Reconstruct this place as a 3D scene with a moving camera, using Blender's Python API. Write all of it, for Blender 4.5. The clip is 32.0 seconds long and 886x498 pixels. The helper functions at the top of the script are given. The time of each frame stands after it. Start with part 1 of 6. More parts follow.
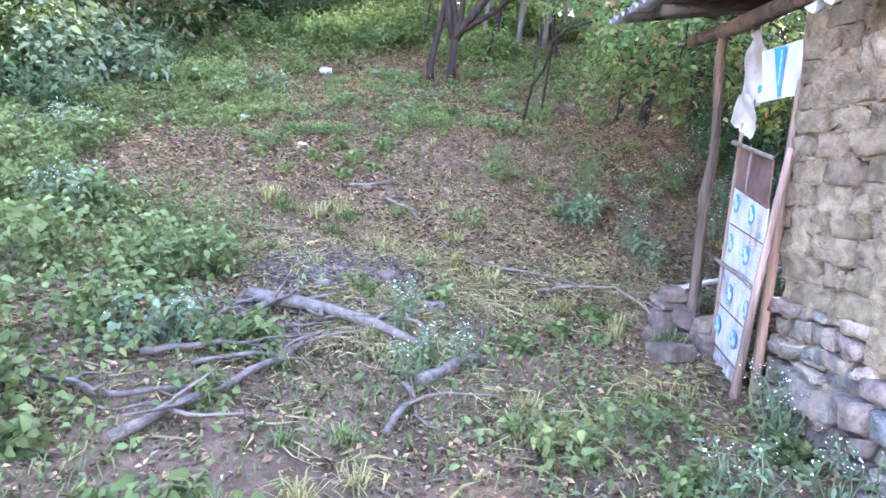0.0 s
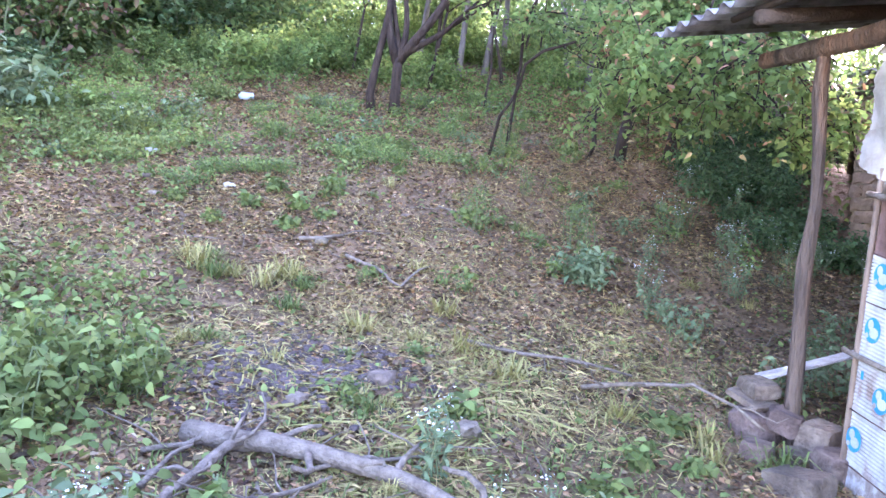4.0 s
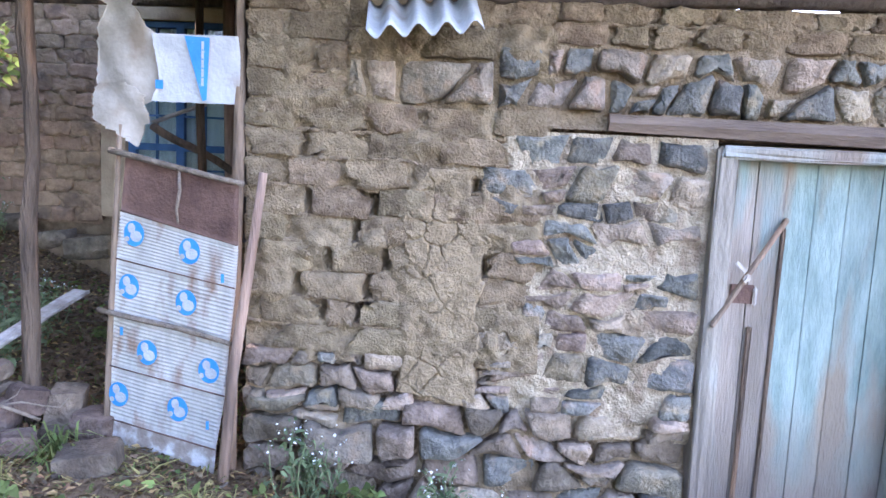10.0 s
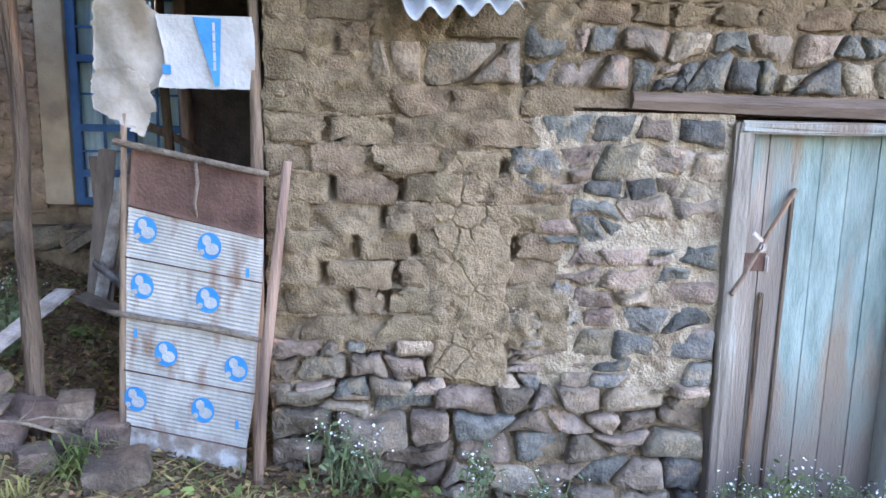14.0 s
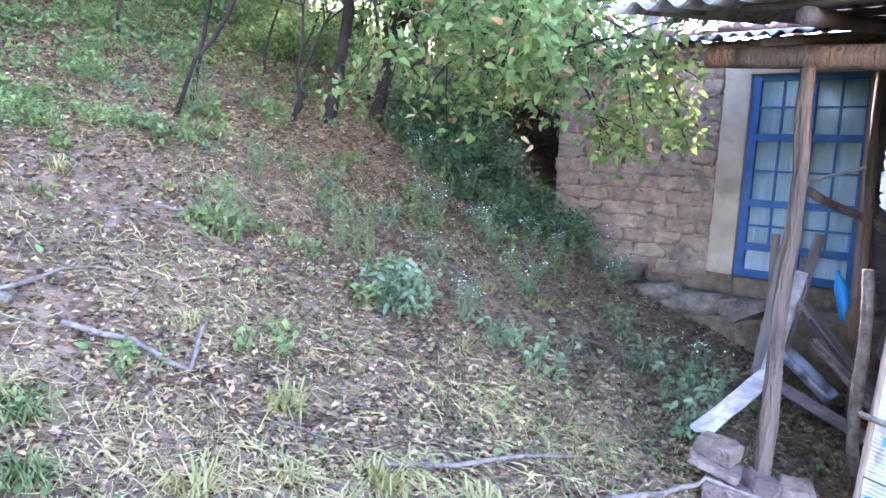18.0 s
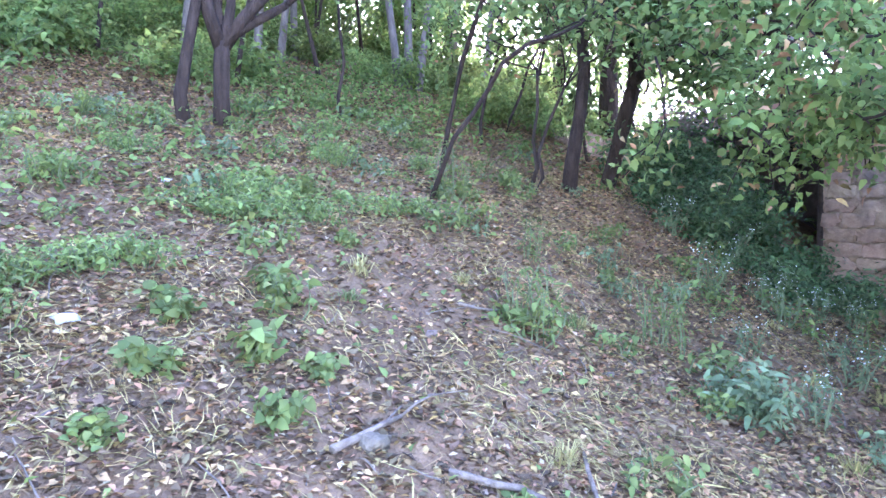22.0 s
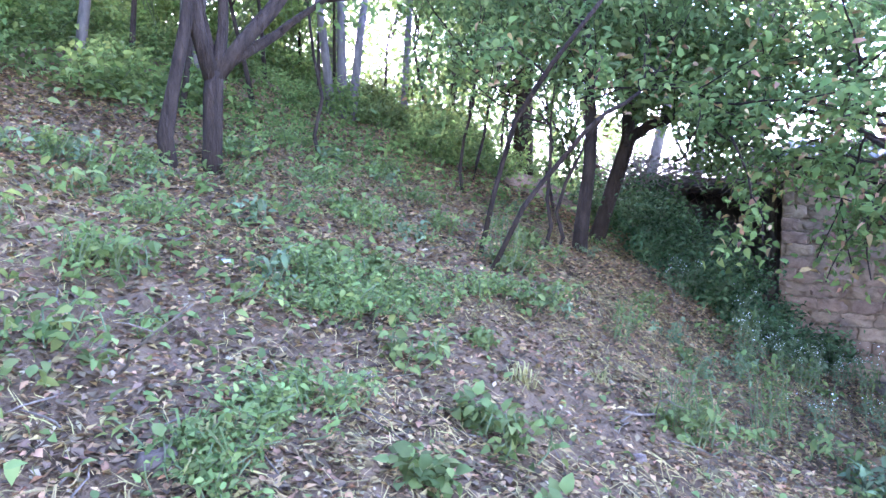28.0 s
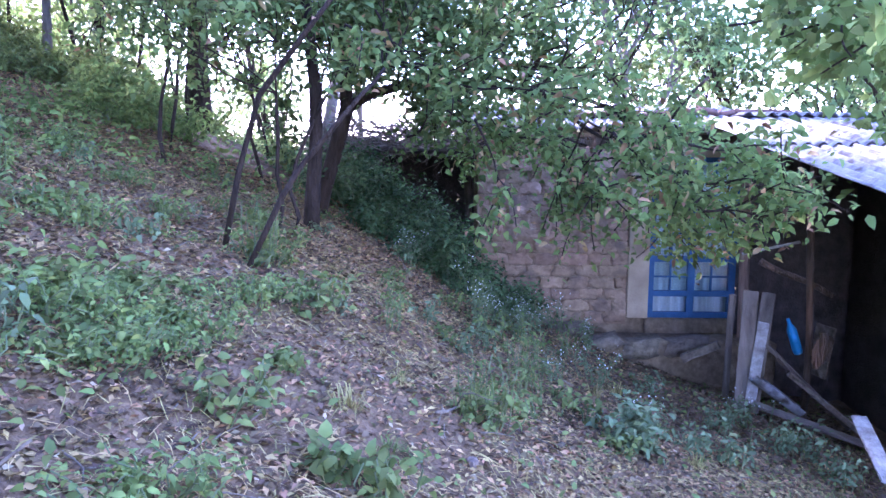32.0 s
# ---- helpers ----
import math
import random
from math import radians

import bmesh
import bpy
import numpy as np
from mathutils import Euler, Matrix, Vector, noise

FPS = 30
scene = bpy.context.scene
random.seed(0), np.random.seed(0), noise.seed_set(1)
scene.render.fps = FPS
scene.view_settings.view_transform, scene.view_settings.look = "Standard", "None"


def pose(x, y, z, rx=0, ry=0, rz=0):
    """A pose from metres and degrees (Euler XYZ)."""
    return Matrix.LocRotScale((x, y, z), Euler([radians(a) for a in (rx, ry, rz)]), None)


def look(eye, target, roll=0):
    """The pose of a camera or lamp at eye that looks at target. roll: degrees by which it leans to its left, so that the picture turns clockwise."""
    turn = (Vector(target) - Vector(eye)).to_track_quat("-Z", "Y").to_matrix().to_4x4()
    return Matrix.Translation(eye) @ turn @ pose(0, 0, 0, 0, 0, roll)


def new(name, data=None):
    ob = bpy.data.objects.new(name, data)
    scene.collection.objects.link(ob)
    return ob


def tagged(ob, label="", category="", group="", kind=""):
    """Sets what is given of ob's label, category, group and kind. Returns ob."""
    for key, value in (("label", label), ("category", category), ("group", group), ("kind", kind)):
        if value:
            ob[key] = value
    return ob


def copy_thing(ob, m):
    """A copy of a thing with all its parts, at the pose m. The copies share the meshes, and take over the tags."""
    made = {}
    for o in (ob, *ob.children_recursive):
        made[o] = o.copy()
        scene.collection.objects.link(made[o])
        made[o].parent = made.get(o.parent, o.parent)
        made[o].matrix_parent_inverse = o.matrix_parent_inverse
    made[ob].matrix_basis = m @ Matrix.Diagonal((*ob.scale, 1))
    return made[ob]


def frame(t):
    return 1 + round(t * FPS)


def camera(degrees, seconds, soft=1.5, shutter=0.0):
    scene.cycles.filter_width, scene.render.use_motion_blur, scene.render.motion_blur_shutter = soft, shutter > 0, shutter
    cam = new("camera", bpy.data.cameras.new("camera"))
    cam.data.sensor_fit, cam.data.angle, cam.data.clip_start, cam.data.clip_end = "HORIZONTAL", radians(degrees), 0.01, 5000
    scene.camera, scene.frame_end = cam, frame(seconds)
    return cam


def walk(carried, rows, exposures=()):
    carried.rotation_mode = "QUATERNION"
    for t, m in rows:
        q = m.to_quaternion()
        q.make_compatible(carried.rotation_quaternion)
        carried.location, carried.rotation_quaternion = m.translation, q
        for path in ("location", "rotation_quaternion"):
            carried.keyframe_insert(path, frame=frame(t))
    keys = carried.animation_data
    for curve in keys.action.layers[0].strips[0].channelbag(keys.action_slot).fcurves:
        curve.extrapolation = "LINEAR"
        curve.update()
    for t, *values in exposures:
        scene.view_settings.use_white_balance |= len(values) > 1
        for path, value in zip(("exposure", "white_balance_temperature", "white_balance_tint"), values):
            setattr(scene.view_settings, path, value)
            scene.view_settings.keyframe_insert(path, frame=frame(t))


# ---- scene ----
import itertools
cam = camera(64.3, 32.0, soft=1.5)
# seconds, eye, turn about x, y, z in degrees
ROWS = [
    (0.0, -0.022, 0.042, 1.49, 84.49, -4.0, -6.18),
    (0.5, 0.017, 0.216, 1.488, 84.58, -3.82, -5.89),
    (1.0, -0.002, 0.512, 1.517, 85.77, -3.03, -6.13),
    (1.5, -0.046, 0.724, 1.568, 85.79, -2.8, -4.15),
    (2.0, -0.1, 1.04, 1.6, 88.54, -4.08, -3.19),
    (2.5, -0.146, 1.266, 1.622, 89.91, -5.06, -0.45),
    (4.5, -0.608, 1.936, 1.671, 86.05, -2.8, -20.45),
    (5.0, -0.635, 2.034, 1.738, 85.35, -2.61, -25.43),
    (5.5, -0.736, 2.107, 1.769, 87.2, -2.63, -32.5),
    (6.0, -0.947, 2.232, 1.829, 85.66, -1.0, -41.73),
    (6.5, -1.012, 2.317, 1.855, 85.57, -3.58, -43.1),
    (7.0, -0.995, 2.475, 1.826, 85.49, -3.58, -47.09),
    (7.5, -0.917, 2.66, 1.867, 85.17, -3.89, -54.17),
    (8.0, -0.908, 2.729, 1.868, 84.51, -5.16, -59.83),
    (8.5, -0.959, 2.858, 1.862, 83.65, -4.44, -68.11),
    (9.0, -1.12, 2.93, 1.974, 84.46, -2.57, -73.09),
    (9.5, -1.152, 2.927, 1.966, 85.25, -3.03, -78.99),
    (10.0, -1.029, 2.962, 1.916, 83.11, -2.71, -87.22),
    (10.5, -0.879, 3.022, 1.918, 81.54, -0.56, -96.78),
    (11.0, -0.819, 3.0, 1.916, 79.79, -2.27, -102.45),
    (11.5, -0.822, 2.999, 1.917, 77.69, -2.47, -107.49),
    (12.0, -0.895, 3.037, 1.939, 76.52, -3.12, -112.83),
    (12.5, -1.094, 3.096, 1.971, 77.24, -1.58, -108.76),
    (13.0, -1.149, 3.38, 1.89, 78.83, -0.12, -105.44),
    (13.5, -1.089, 3.504, 1.993, 78.98, -0.05, -99.7),
    (14.0, -0.979, 3.546, 1.986, 80.52, -1.16, -94.36),
    (14.5, -0.951, 3.624, 1.981, 81.14, -1.23, -85.52),
    (16.5, -1.18, 4.154, 2.078, 82.96, -2.98, -72.52),
    (17.0, -1.241, 4.215, 2.083, 83.23, -3.6, -63.66),
    (17.5, -1.269, 4.306, 2.098, 83.6, -4.33, -56.63),
    (18.0, -1.312, 4.471, 2.128, 83.42, -3.27, -51.02),
    (18.5, -1.351, 4.679, 2.177, 85.79, -0.74, -45.52),
    (19.0, -1.422, 4.849, 2.178, 86.17, -2.38, -40.11),
    (19.5, -1.555, 5.069, 2.195, 83.74, -0.36, -42.7),
    (20.0, -1.652, 5.207, 2.235, 83.26, -0.67, -42.72),
    (20.5, -1.638, 5.381, 2.235, 84.21, -1.14, -44.29),
    (21.0, -1.629, 5.607, 2.3, 86.37, -1.03, -43.39),
    (21.5, -1.665, 5.744, 2.308, 86.78, -2.49, -40.25),
    (22.0, -1.753, 5.933, 2.341, 87.01, -0.0, -41.81),
    (22.5, -1.853, 6.099, 2.415, 86.68, 0.44, -43.11),
    (23.0, -1.922, 6.281, 2.419, 87.07, -0.57, -41.29),
    (23.5, -1.993, 6.516, 2.498, 86.49, -0.16, -40.03),
    (24.0, -2.111, 6.712, 2.524, 86.54, -1.42, -39.85),
    (24.5, -2.309, 6.876, 2.602, 85.84, -0.0, -39.18),
    (25.0, -2.38, 7.001, 2.619, 86.58, -1.13, -39.98),
    (25.5, -2.404, 7.244, 2.634, 87.87, -0.04, -44.52),
    (27.5, -2.787, 7.849, 2.822, 86.39, -0.77, -54.43),
    (28.0, -2.756, 8.039, 2.899, 87.16, -0.99, -59.14),
    (28.5, -2.773, 8.201, 2.952, 86.62, 0.07, -62.34),
    (29.0, -2.903, 8.367, 3.037, 84.5, 1.13, -68.16),
    (29.5, -2.942, 8.454, 3.065, 85.0, -1.17, -71.79),
    (30.0, -2.875, 8.566, 3.076, 85.42, -0.92, -75.75),
    (30.5, -2.709, 8.681, 3.143, 85.76, 1.02, -81.89),
    (31.0, -2.693, 8.758, 3.159, 84.47, -0.29, -84.27),
    (31.5, -2.644, 8.909, 3.164, 84.23, -0.22, -86.55),
    (32.0, -2.655, 9.062, 3.243, 82.52, -0.22, -88.45),
]
# seconds, stops, kelvin, tint
EXPOSURES = [(0.0, 4.4, 5700, 43), (2.0, 4.48, 5500, 49), (4.5, 4.4, 5800, 42), (6.0, 4.38, 5800, 39), (9.0, 4.0, 5620, 37), (10.0, 3.9, 6000, 38), (11.5, 3.73, 6120, 34), (13.5, 3.77, 6320, 34), (16.8, 4.24, 5500, 38), (18.0, 4.7, 5450, 42), (20.0, 4.6, 5310, 42), (25.0, 4.55, 5320, 42), (28.0, 4.38, 5180, 43), (30.0, 4.2, 5020, 44), (31.0, 4.04, 4900, 47), (32.0, 4.04, 4960, 54)]
walk(cam, [(t, pose(*row)) for t, *row in ROWS], EXPOSURES)

# ---- world and sun ----
world = bpy.data.worlds.new("sky")
scene.world = world
world.use_nodes = True
wt = world.node_tree
sky = wt.nodes.new("ShaderNodeTexSky")
sky.sky_type, sky.sun_disc = "NISHITA", False
sky.sun_elevation, sky.sun_rotation = radians(30), radians(42)
sky.air_density, sky.dust_density, sky.ozone_density = 1.0, 1.0, 1.0
wt.nodes["Background"].inputs["Strength"].default_value = 0.15
wt.links.new(sky.outputs[0], wt.nodes["Background"].inputs["Color"])
sun = new("sun", bpy.data.lights.new("sun", "SUN"))
sun.data.energy, sun.data.angle, sun.data.color = 4.4, radians(6), (1.0, 0.9, 0.74)
sun.matrix_basis = look((33, 36, 28), (0, 0, 0))

# ---- materials ----
def mat(name, c1, c2, scale=6.0, rough=0.9, bump=0.4, fine=60.0, rnd=0.0, island=0.0, c3=None, s3=1.5, amount=0.5, metal=0.0, translucent=0.0, spec=0.3, stretch=(1, 1, 1), dist=0.02, bare=None):
    m = bpy.data.materials.new(name)
    m.use_nodes = True
    t = m.node_tree
    N, L = t.nodes, t.links
    b = N["Principled BSDF"]
    geo = N.new("ShaderNodeNewGeometry")
    mp = N.new("ShaderNodeMapping")
    mp.inputs["Scale"].default_value = stretch
    L.new(geo.outputs["Position"], mp.inputs["Vector"])
    n1 = N.new("ShaderNodeTexNoise")
    n1.inputs["Scale"].default_value, n1.inputs["Detail"].default_value, n1.inputs["Roughness"].default_value = scale, 5, 0.65
    L.new(mp.outputs[0], n1.inputs["Vector"])
    r = N.new("ShaderNodeValToRGB")
    r.color_ramp.elements[0].position, r.color_ramp.elements[1].position = 0.32, 0.68
    r.color_ramp.elements[0].color, r.color_ramp.elements[1].color = (*c1, 1), (*c2, 1)
    L.new(n1.outputs["Fac"], r.inputs[0])
    col = r.outputs[0]
    if c3:
        n2 = N.new("ShaderNodeTexNoise")
        n2.inputs["Scale"].default_value, n2.inputs["Detail"].default_value = s3, 6
        L.new(mp.outputs[0], n2.inputs["Vector"])
        r2 = N.new("ShaderNodeValToRGB")
        r2.color_ramp.elements[0].position, r2.color_ramp.elements[1].position = 0.72 - 0.4 * amount, 0.86 - 0.4 * amount
        L.new(n2.outputs["Fac"], r2.inputs[0])
        mx = N.new("ShaderNodeMix")
        mx.data_type = "RGBA"
        L.new(r2.outputs[0], mx.inputs["Factor"])
        L.new(col, mx.inputs["A"])
        mx.inputs["B"].default_value = (*c3, 1)
        col = mx.outputs["Result"]
    if bare:
        # paint rubbed and splashed off the lowest part of a door, with a ragged edge
        sep = N.new("ShaderNodeSeparateXYZ")
        L.new(geo.outputs["Position"], sep.inputs[0])
        fade = N.new("ShaderNodeMapRange")
        fade.inputs["From Min"].default_value, fade.inputs["From Max"].default_value = 0.1, 0.95
        fade.inputs["To Min"].default_value, fade.inputs["To Max"].default_value = 0.75, -0.25
        L.new(sep.outputs["Z"], fade.inputs["Value"])
        ragged = N.new("ShaderNodeMath")
        ragged.operation, ragged.use_clamp = "MULTIPLY_ADD", True
        ragged.inputs[1].default_value = 0.7
        L.new(n1.outputs["Fac"], ragged.inputs[0])
        L.new(fade.outputs[0], ragged.inputs[2])
        edge_ramp = N.new("ShaderNodeMapRange")
        edge_ramp.inputs["From Min"].default_value, edge_ramp.inputs["From Max"].default_value = 0.3, 0.95
        L.new(ragged.outputs[0], edge_ramp.inputs["Value"])
        mb = N.new("ShaderNodeMix")
        mb.data_type = "RGBA"
        L.new(edge_ramp.outputs[0], mb.inputs["Factor"])
        L.new(col, mb.inputs["A"])
        mb.inputs["B"].default_value = (*bare, 1)
        col = mb.outputs["Result"]
    if rnd or island:
        hsv = N.new("ShaderNodeHueSaturation")
        mr = N.new("ShaderNodeMapRange")
        k = rnd or island
        mr.inputs["To Min"].default_value, mr.inputs["To Max"].default_value = 1 - k, 1 + k
        if rnd:
            L.new(N.new("ShaderNodeObjectInfo").outputs["Random"], mr.inputs["Value"])
        else:
            L.new(geo.outputs["Random Per Island"], mr.inputs["Value"])
        mh = N.new("ShaderNodeMapRange")
        mh.inputs["To Min"].default_value, mh.inputs["To Max"].default_value = 0.5 - 0.05 * k, 0.5 + 0.05 * k
        wn = N.new("ShaderNodeTexWhiteNoise")
        wn.noise_dimensions = "1D"
        L.new(mr.outputs[0], wn.inputs["W"])
        L.new(wn.outputs["Value"], mh.inputs["Value"])
        L.new(mh.outputs[0], hsv.inputs["Hue"])
        L.new(mr.outputs[0], hsv.inputs["Value"])
        L.new(col, hsv.inputs["Color"])
        col = hsv.outputs[0]
    L.new(col, b.inputs["Base Color"])
    b.inputs["Roughness"].default_value, b.inputs["Metallic"].default_value = rough, metal
    b.inputs["Specular IOR Level"].default_value = spec
    if bump:
        n3 = N.new("ShaderNodeTexNoise")
        n3.inputs["Scale"].default_value, n3.inputs["Detail"].default_value = fine, 6
        L.new(mp.outputs[0], n3.inputs["Vector"])
        bp = N.new("ShaderNodeBump")
        bp.inputs["Strength"].default_value, bp.inputs["Distance"].default_value = bump, dist
        n4 = N.new("ShaderNodeTexNoise")
        n4.inputs["Scale"].default_value, n4.inputs["Detail"].default_value = fine * 0.25, 5
        L.new(mp.outputs[0], n4.inputs["Vector"])
        add = N.new("ShaderNodeMath")
        add.operation = "MULTIPLY_ADD"
        add.inputs[1].default_value = 1.0
        L.new(n4.outputs["Fac"], add.inputs[0])
        L.new(n3.outputs["Fac"], add.inputs[2])
        L.new(add.outputs[0], bp.inputs["Height"])
        L.new(bp.outputs[0], b.inputs["Normal"])
    if translucent:
        tr = N.new("ShaderNodeBsdfTranslucent")
        L.new(col, tr.inputs["Color"])
        ms = N.new("ShaderNodeMixShader")
        ms.inputs[0].default_value = translucent
        L.new(b.outputs[0], ms.inputs[1])
        L.new(tr.outputs[0], ms.inputs[2])
        L.new(ms.outputs[0], N["Material Output"].inputs["Surface"])
    return m


M = {}
M["soil"] = mat("soil", (0.1, 0.063, 0.03), (0.222, 0.144, 0.074), 3.0, 0.95, 0.9, 30, c3=(0.27, 0.17, 0.09), s3=0.6, amount=0.42, dist=0.06)
M["stone"] = mat("stone", (0.135, 0.115, 0.083), (0.32, 0.265, 0.187), 14, 0.95, 0.75, 60, rnd=0.36, c3=(0.3, 0.222, 0.143), s3=9, amount=0.5, dist=0.025)
M["bluestone"] = mat("bluestone", (0.075, 0.077, 0.066), (0.205, 0.195, 0.158), 14, 0.92, 0.75, 60, rnd=0.36, c3=(0.28, 0.22, 0.147), s3=9, amount=0.42, dist=0.025)
M["tanstone"] = mat("tanstone", (0.18, 0.138, 0.093), (0.38, 0.297, 0.203), 14, 0.95, 0.75, 60, rnd=0.3, c3=(0.18, 0.155, 0.12), s3=9, amount=0.4, dist=0.025)
M["redstone"] = mat("redstone", (0.12, 0.086, 0.062), (0.27, 0.2, 0.147), 14, 0.94, 0.75, 60, rnd=0.3, c3=(0.3, 0.23, 0.155), s3=9, amount=0.42, dist=0.025)
M["adobe"] = mat("adobe", (0.14, 0.101, 0.057), (0.285, 0.214, 0.127), 13, 0.97, 0.8, 80, rnd=0.16, c3=(0.122, 0.087, 0.05), s3=5, amount=0.46, dist=0.024)
M["mud"] = mat("mud", (0.15, 0.108, 0.062), (0.285, 0.212, 0.127), 12, 0.97, 0.8, 70, c3=(0.335, 0.26, 0.162), s3=5, amount=0.4, dist=0.028)
M["palemud"] = mat("palemud", (0.3, 0.238, 0.152), (0.52, 0.43, 0.29), 14, 0.97, 0.8, 70, c3=(0.235, 0.17, 0.107), s3=6, amount=0.5, dist=0.035)
M["backadobe"] = mat("backadobe", (0.215, 0.143, 0.088), (0.36, 0.25, 0.157), 9, 0.96, 0.6, 60, rnd=0.18, c3=(0.16, 0.115, 0.08), s3=3.5, amount=0.42, dist=0.018)
M["plaster"] = mat("plaster", (0.19, 0.138, 0.078), (0.34, 0.255, 0.15), 13, 0.97, 0.75, 80, rnd=0.06, c3=(0.155, 0.112, 0.064), s3=6, amount=0.36, dist=0.02)
M["cream"] = mat("cream", (0.34, 0.26, 0.16), (0.45, 0.355, 0.225), 4, 0.9, 0.4, 40, c3=(0.27, 0.2, 0.13), s3=3, amount=0.4)
M["bark"] = mat("bark", (0.02, 0.0128, 0.0075), (0.063, 0.042, 0.027), 14, 0.95, 0.9, 50, stretch=(1, 1, 0.25), dist=0.03)
M["palebark"] = mat("palebark", (0.1, 0.084, 0.068), (0.21, 0.18, 0.148), 10, 0.95, 0.7, 40, stretch=(1, 1, 0.3))
M["pole"] = mat("pole", (0.085, 0.06, 0.04), (0.3, 0.215, 0.14), 12, 0.88, 0.7, 60, stretch=(1, 1, 0.15), c3=(0.34, 0.19, 0.11), s3=3, amount=0.38)
M["post"] = mat("post", (0.055, 0.039, 0.026), (0.165, 0.117, 0.076), 12, 0.92, 1.0, 60, stretch=(1, 1, 0.14), c3=(0.26, 0.145, 0.08), s3=4, amount=0.4, dist=0.04)
M["redpole"] = mat("redpole", (0.2, 0.125, 0.085), (0.4, 0.27, 0.185), 12, 0.85, 0.8, 60, stretch=(1, 1, 0.12), c3=(0.13, 0.09, 0.065), s3=7, amount=0.42)
M["whitepole"] = mat("whitepole", (0.4, 0.34, 0.28), (0.6, 0.54, 0.47), 8, 0.75, 0.4, 60, stretch=(1, 1, 0.2), c3=(0.22, 0.17, 0.13), s3=5, amount=0.42)
M["deadwood"] = mat("deadwood", (0.1, 0.078, 0.054), (0.25, 0.2, 0.142), 14, 0.9, 0.7, 60)
M["beam"] = mat("beam", (0.1, 0.072, 0.052), (0.23, 0.17, 0.12), 5, 0.9, 0.6, 60, stretch=(3, 0.35, 3))
M["darkwood"] = mat("darkwood", (0.05, 0.038, 0.03), (0.12, 0.09, 0.065), 6, 0.9, 0.6, 50)
M["doorpaint"] = mat("doorpaint", (0.13, 0.188, 0.16), (0.275, 0.35, 0.3), 5, 0.8, 0.4, 50, rnd=0.09, stretch=(1, 2.0, 0.5), c3=(0.23, 0.188, 0.135), s3=2.2, amount=0.6, bare=(0.15, 0.125, 0.096))
M["doorbare"] = mat("doorbare", (0.19, 0.16, 0.12), (0.32, 0.27, 0.21), 4, 0.88, 0.45, 60, rnd=0.08, stretch=(1, 2, 0.25), c3=(0.2, 0.265, 0.235), s3=3, amount=0.46, bare=(0.14, 0.115, 0.088))
M["framewood"] = mat("framewood", (0.21, 0.215, 0.18), (0.37, 0.375, 0.32), 6, 0.85, 0.5, 50, stretch=(1, 1, 0.3), c3=(0.21, 0.168, 0.125), s3=3, amount=0.5)
M["framebare"] = mat("framebare", (0.19, 0.165, 0.125), (0.32, 0.285, 0.22), 6, 0.87, 0.5, 50, stretch=(1, 1, 0.3), c3=(0.27, 0.29, 0.25), s3=3, amount=0.42, bare=(0.16, 0.13, 0.1))
M["tin"] = mat("tin", (0.31, 0.305, 0.26), (0.46, 0.455, 0.395), 7, 0.5, 0.2, 30, c3=(0.22, 0.15, 0.1), s3=5, amount=0.52, spec=0.35, stretch=(1, 1.6, 0.8))
M["peeled"] = mat("peeled", (0.2, 0.165, 0.125), (0.34, 0.3, 0.245), 9, 0.7, 0.4, 40, c3=(0.5, 0.5, 0.46), s3=9, amount=0.52)
M["rust"] = mat("rust", (0.075, 0.04, 0.028), (0.15, 0.085, 0.058), 6, 0.8, 0.4, 60)
M["blue"] = mat("blue", (0.015, 0.19, 0.42), (0.04, 0.26, 0.5), 9, 0.5, 0.1, 40, c3=(0.4, 0.45, 0.46), s3=25, amount=0.12)
M["white"] = mat("white", (0.34, 0.35, 0.325), (0.46, 0.47, 0.44), 6, 0.6, 0.3, 40, c3=(0.27, 0.24, 0.19), s3=4, amount=0.36)
M["sack"] = mat("sack", (0.225, 0.2, 0.15), (0.37, 0.335, 0.27), 7, 0.95, 0.15, 30, c3=(0.22, 0.175, 0.12), s3=5, amount=0.4, dist=0.03)
M["roofing"] = mat("roofing", (0.15, 0.145, 0.145), (0.34, 0.33, 0.325), 6, 0.8, 0.4, 40, c3=(0.075, 0.06, 0.05), s3=5, amount=0.55, rnd=0.12)
M["bluepaint"] = mat("bluepaint", (0.022, 0.078, 0.17), (0.042, 0.118, 0.235), 5, 0.6, 0.2, 40)
M["curtain"] = mat("curtain", (0.4, 0.5, 0.52), (0.55, 0.64, 0.65), 8, 0.9, 0.2, 30, stretch=(1, 5, 0.3))
M["metal"] = mat("metal", (0.25, 0.24, 0.22), (0.42, 0.41, 0.39), 10, 0.4, 0.1, 60, metal=0.8)
M["plank"] = mat("plank", (0.12, 0.096, 0.072), (0.27, 0.225, 0.175), 5, 0.88, 0.5, 60, rnd=0.2, stretch=(1, 1, 0.3))
M["whiteplank"] = mat("whiteplank", (0.2, 0.17, 0.135), (0.5, 0.47, 0.42), 9, 0.85, 0.5, 60)
M["leaf"] = mat("leaf", (0.095, 0.146, 0.043), (0.18, 0.248, 0.074), 3, 0.75, 0, island=0.45, translucent=0.5, spec=0.2)
# lighter copy of leaf: the brightness of lit foliage is put into the colour
M["leaflit"] = mat("leaflit", (0.135, 0.2, 0.055), (0.235, 0.315, 0.09), 3, 0.75, 0, island=0.4, translucent=0.55, spec=0.2)
M["leafdark"] = mat("leafdark", (0.06, 0.11, 0.04), (0.115, 0.183, 0.066), 3, 0.7, 0, island=0.5, translucent=0.4, spec=0.25)
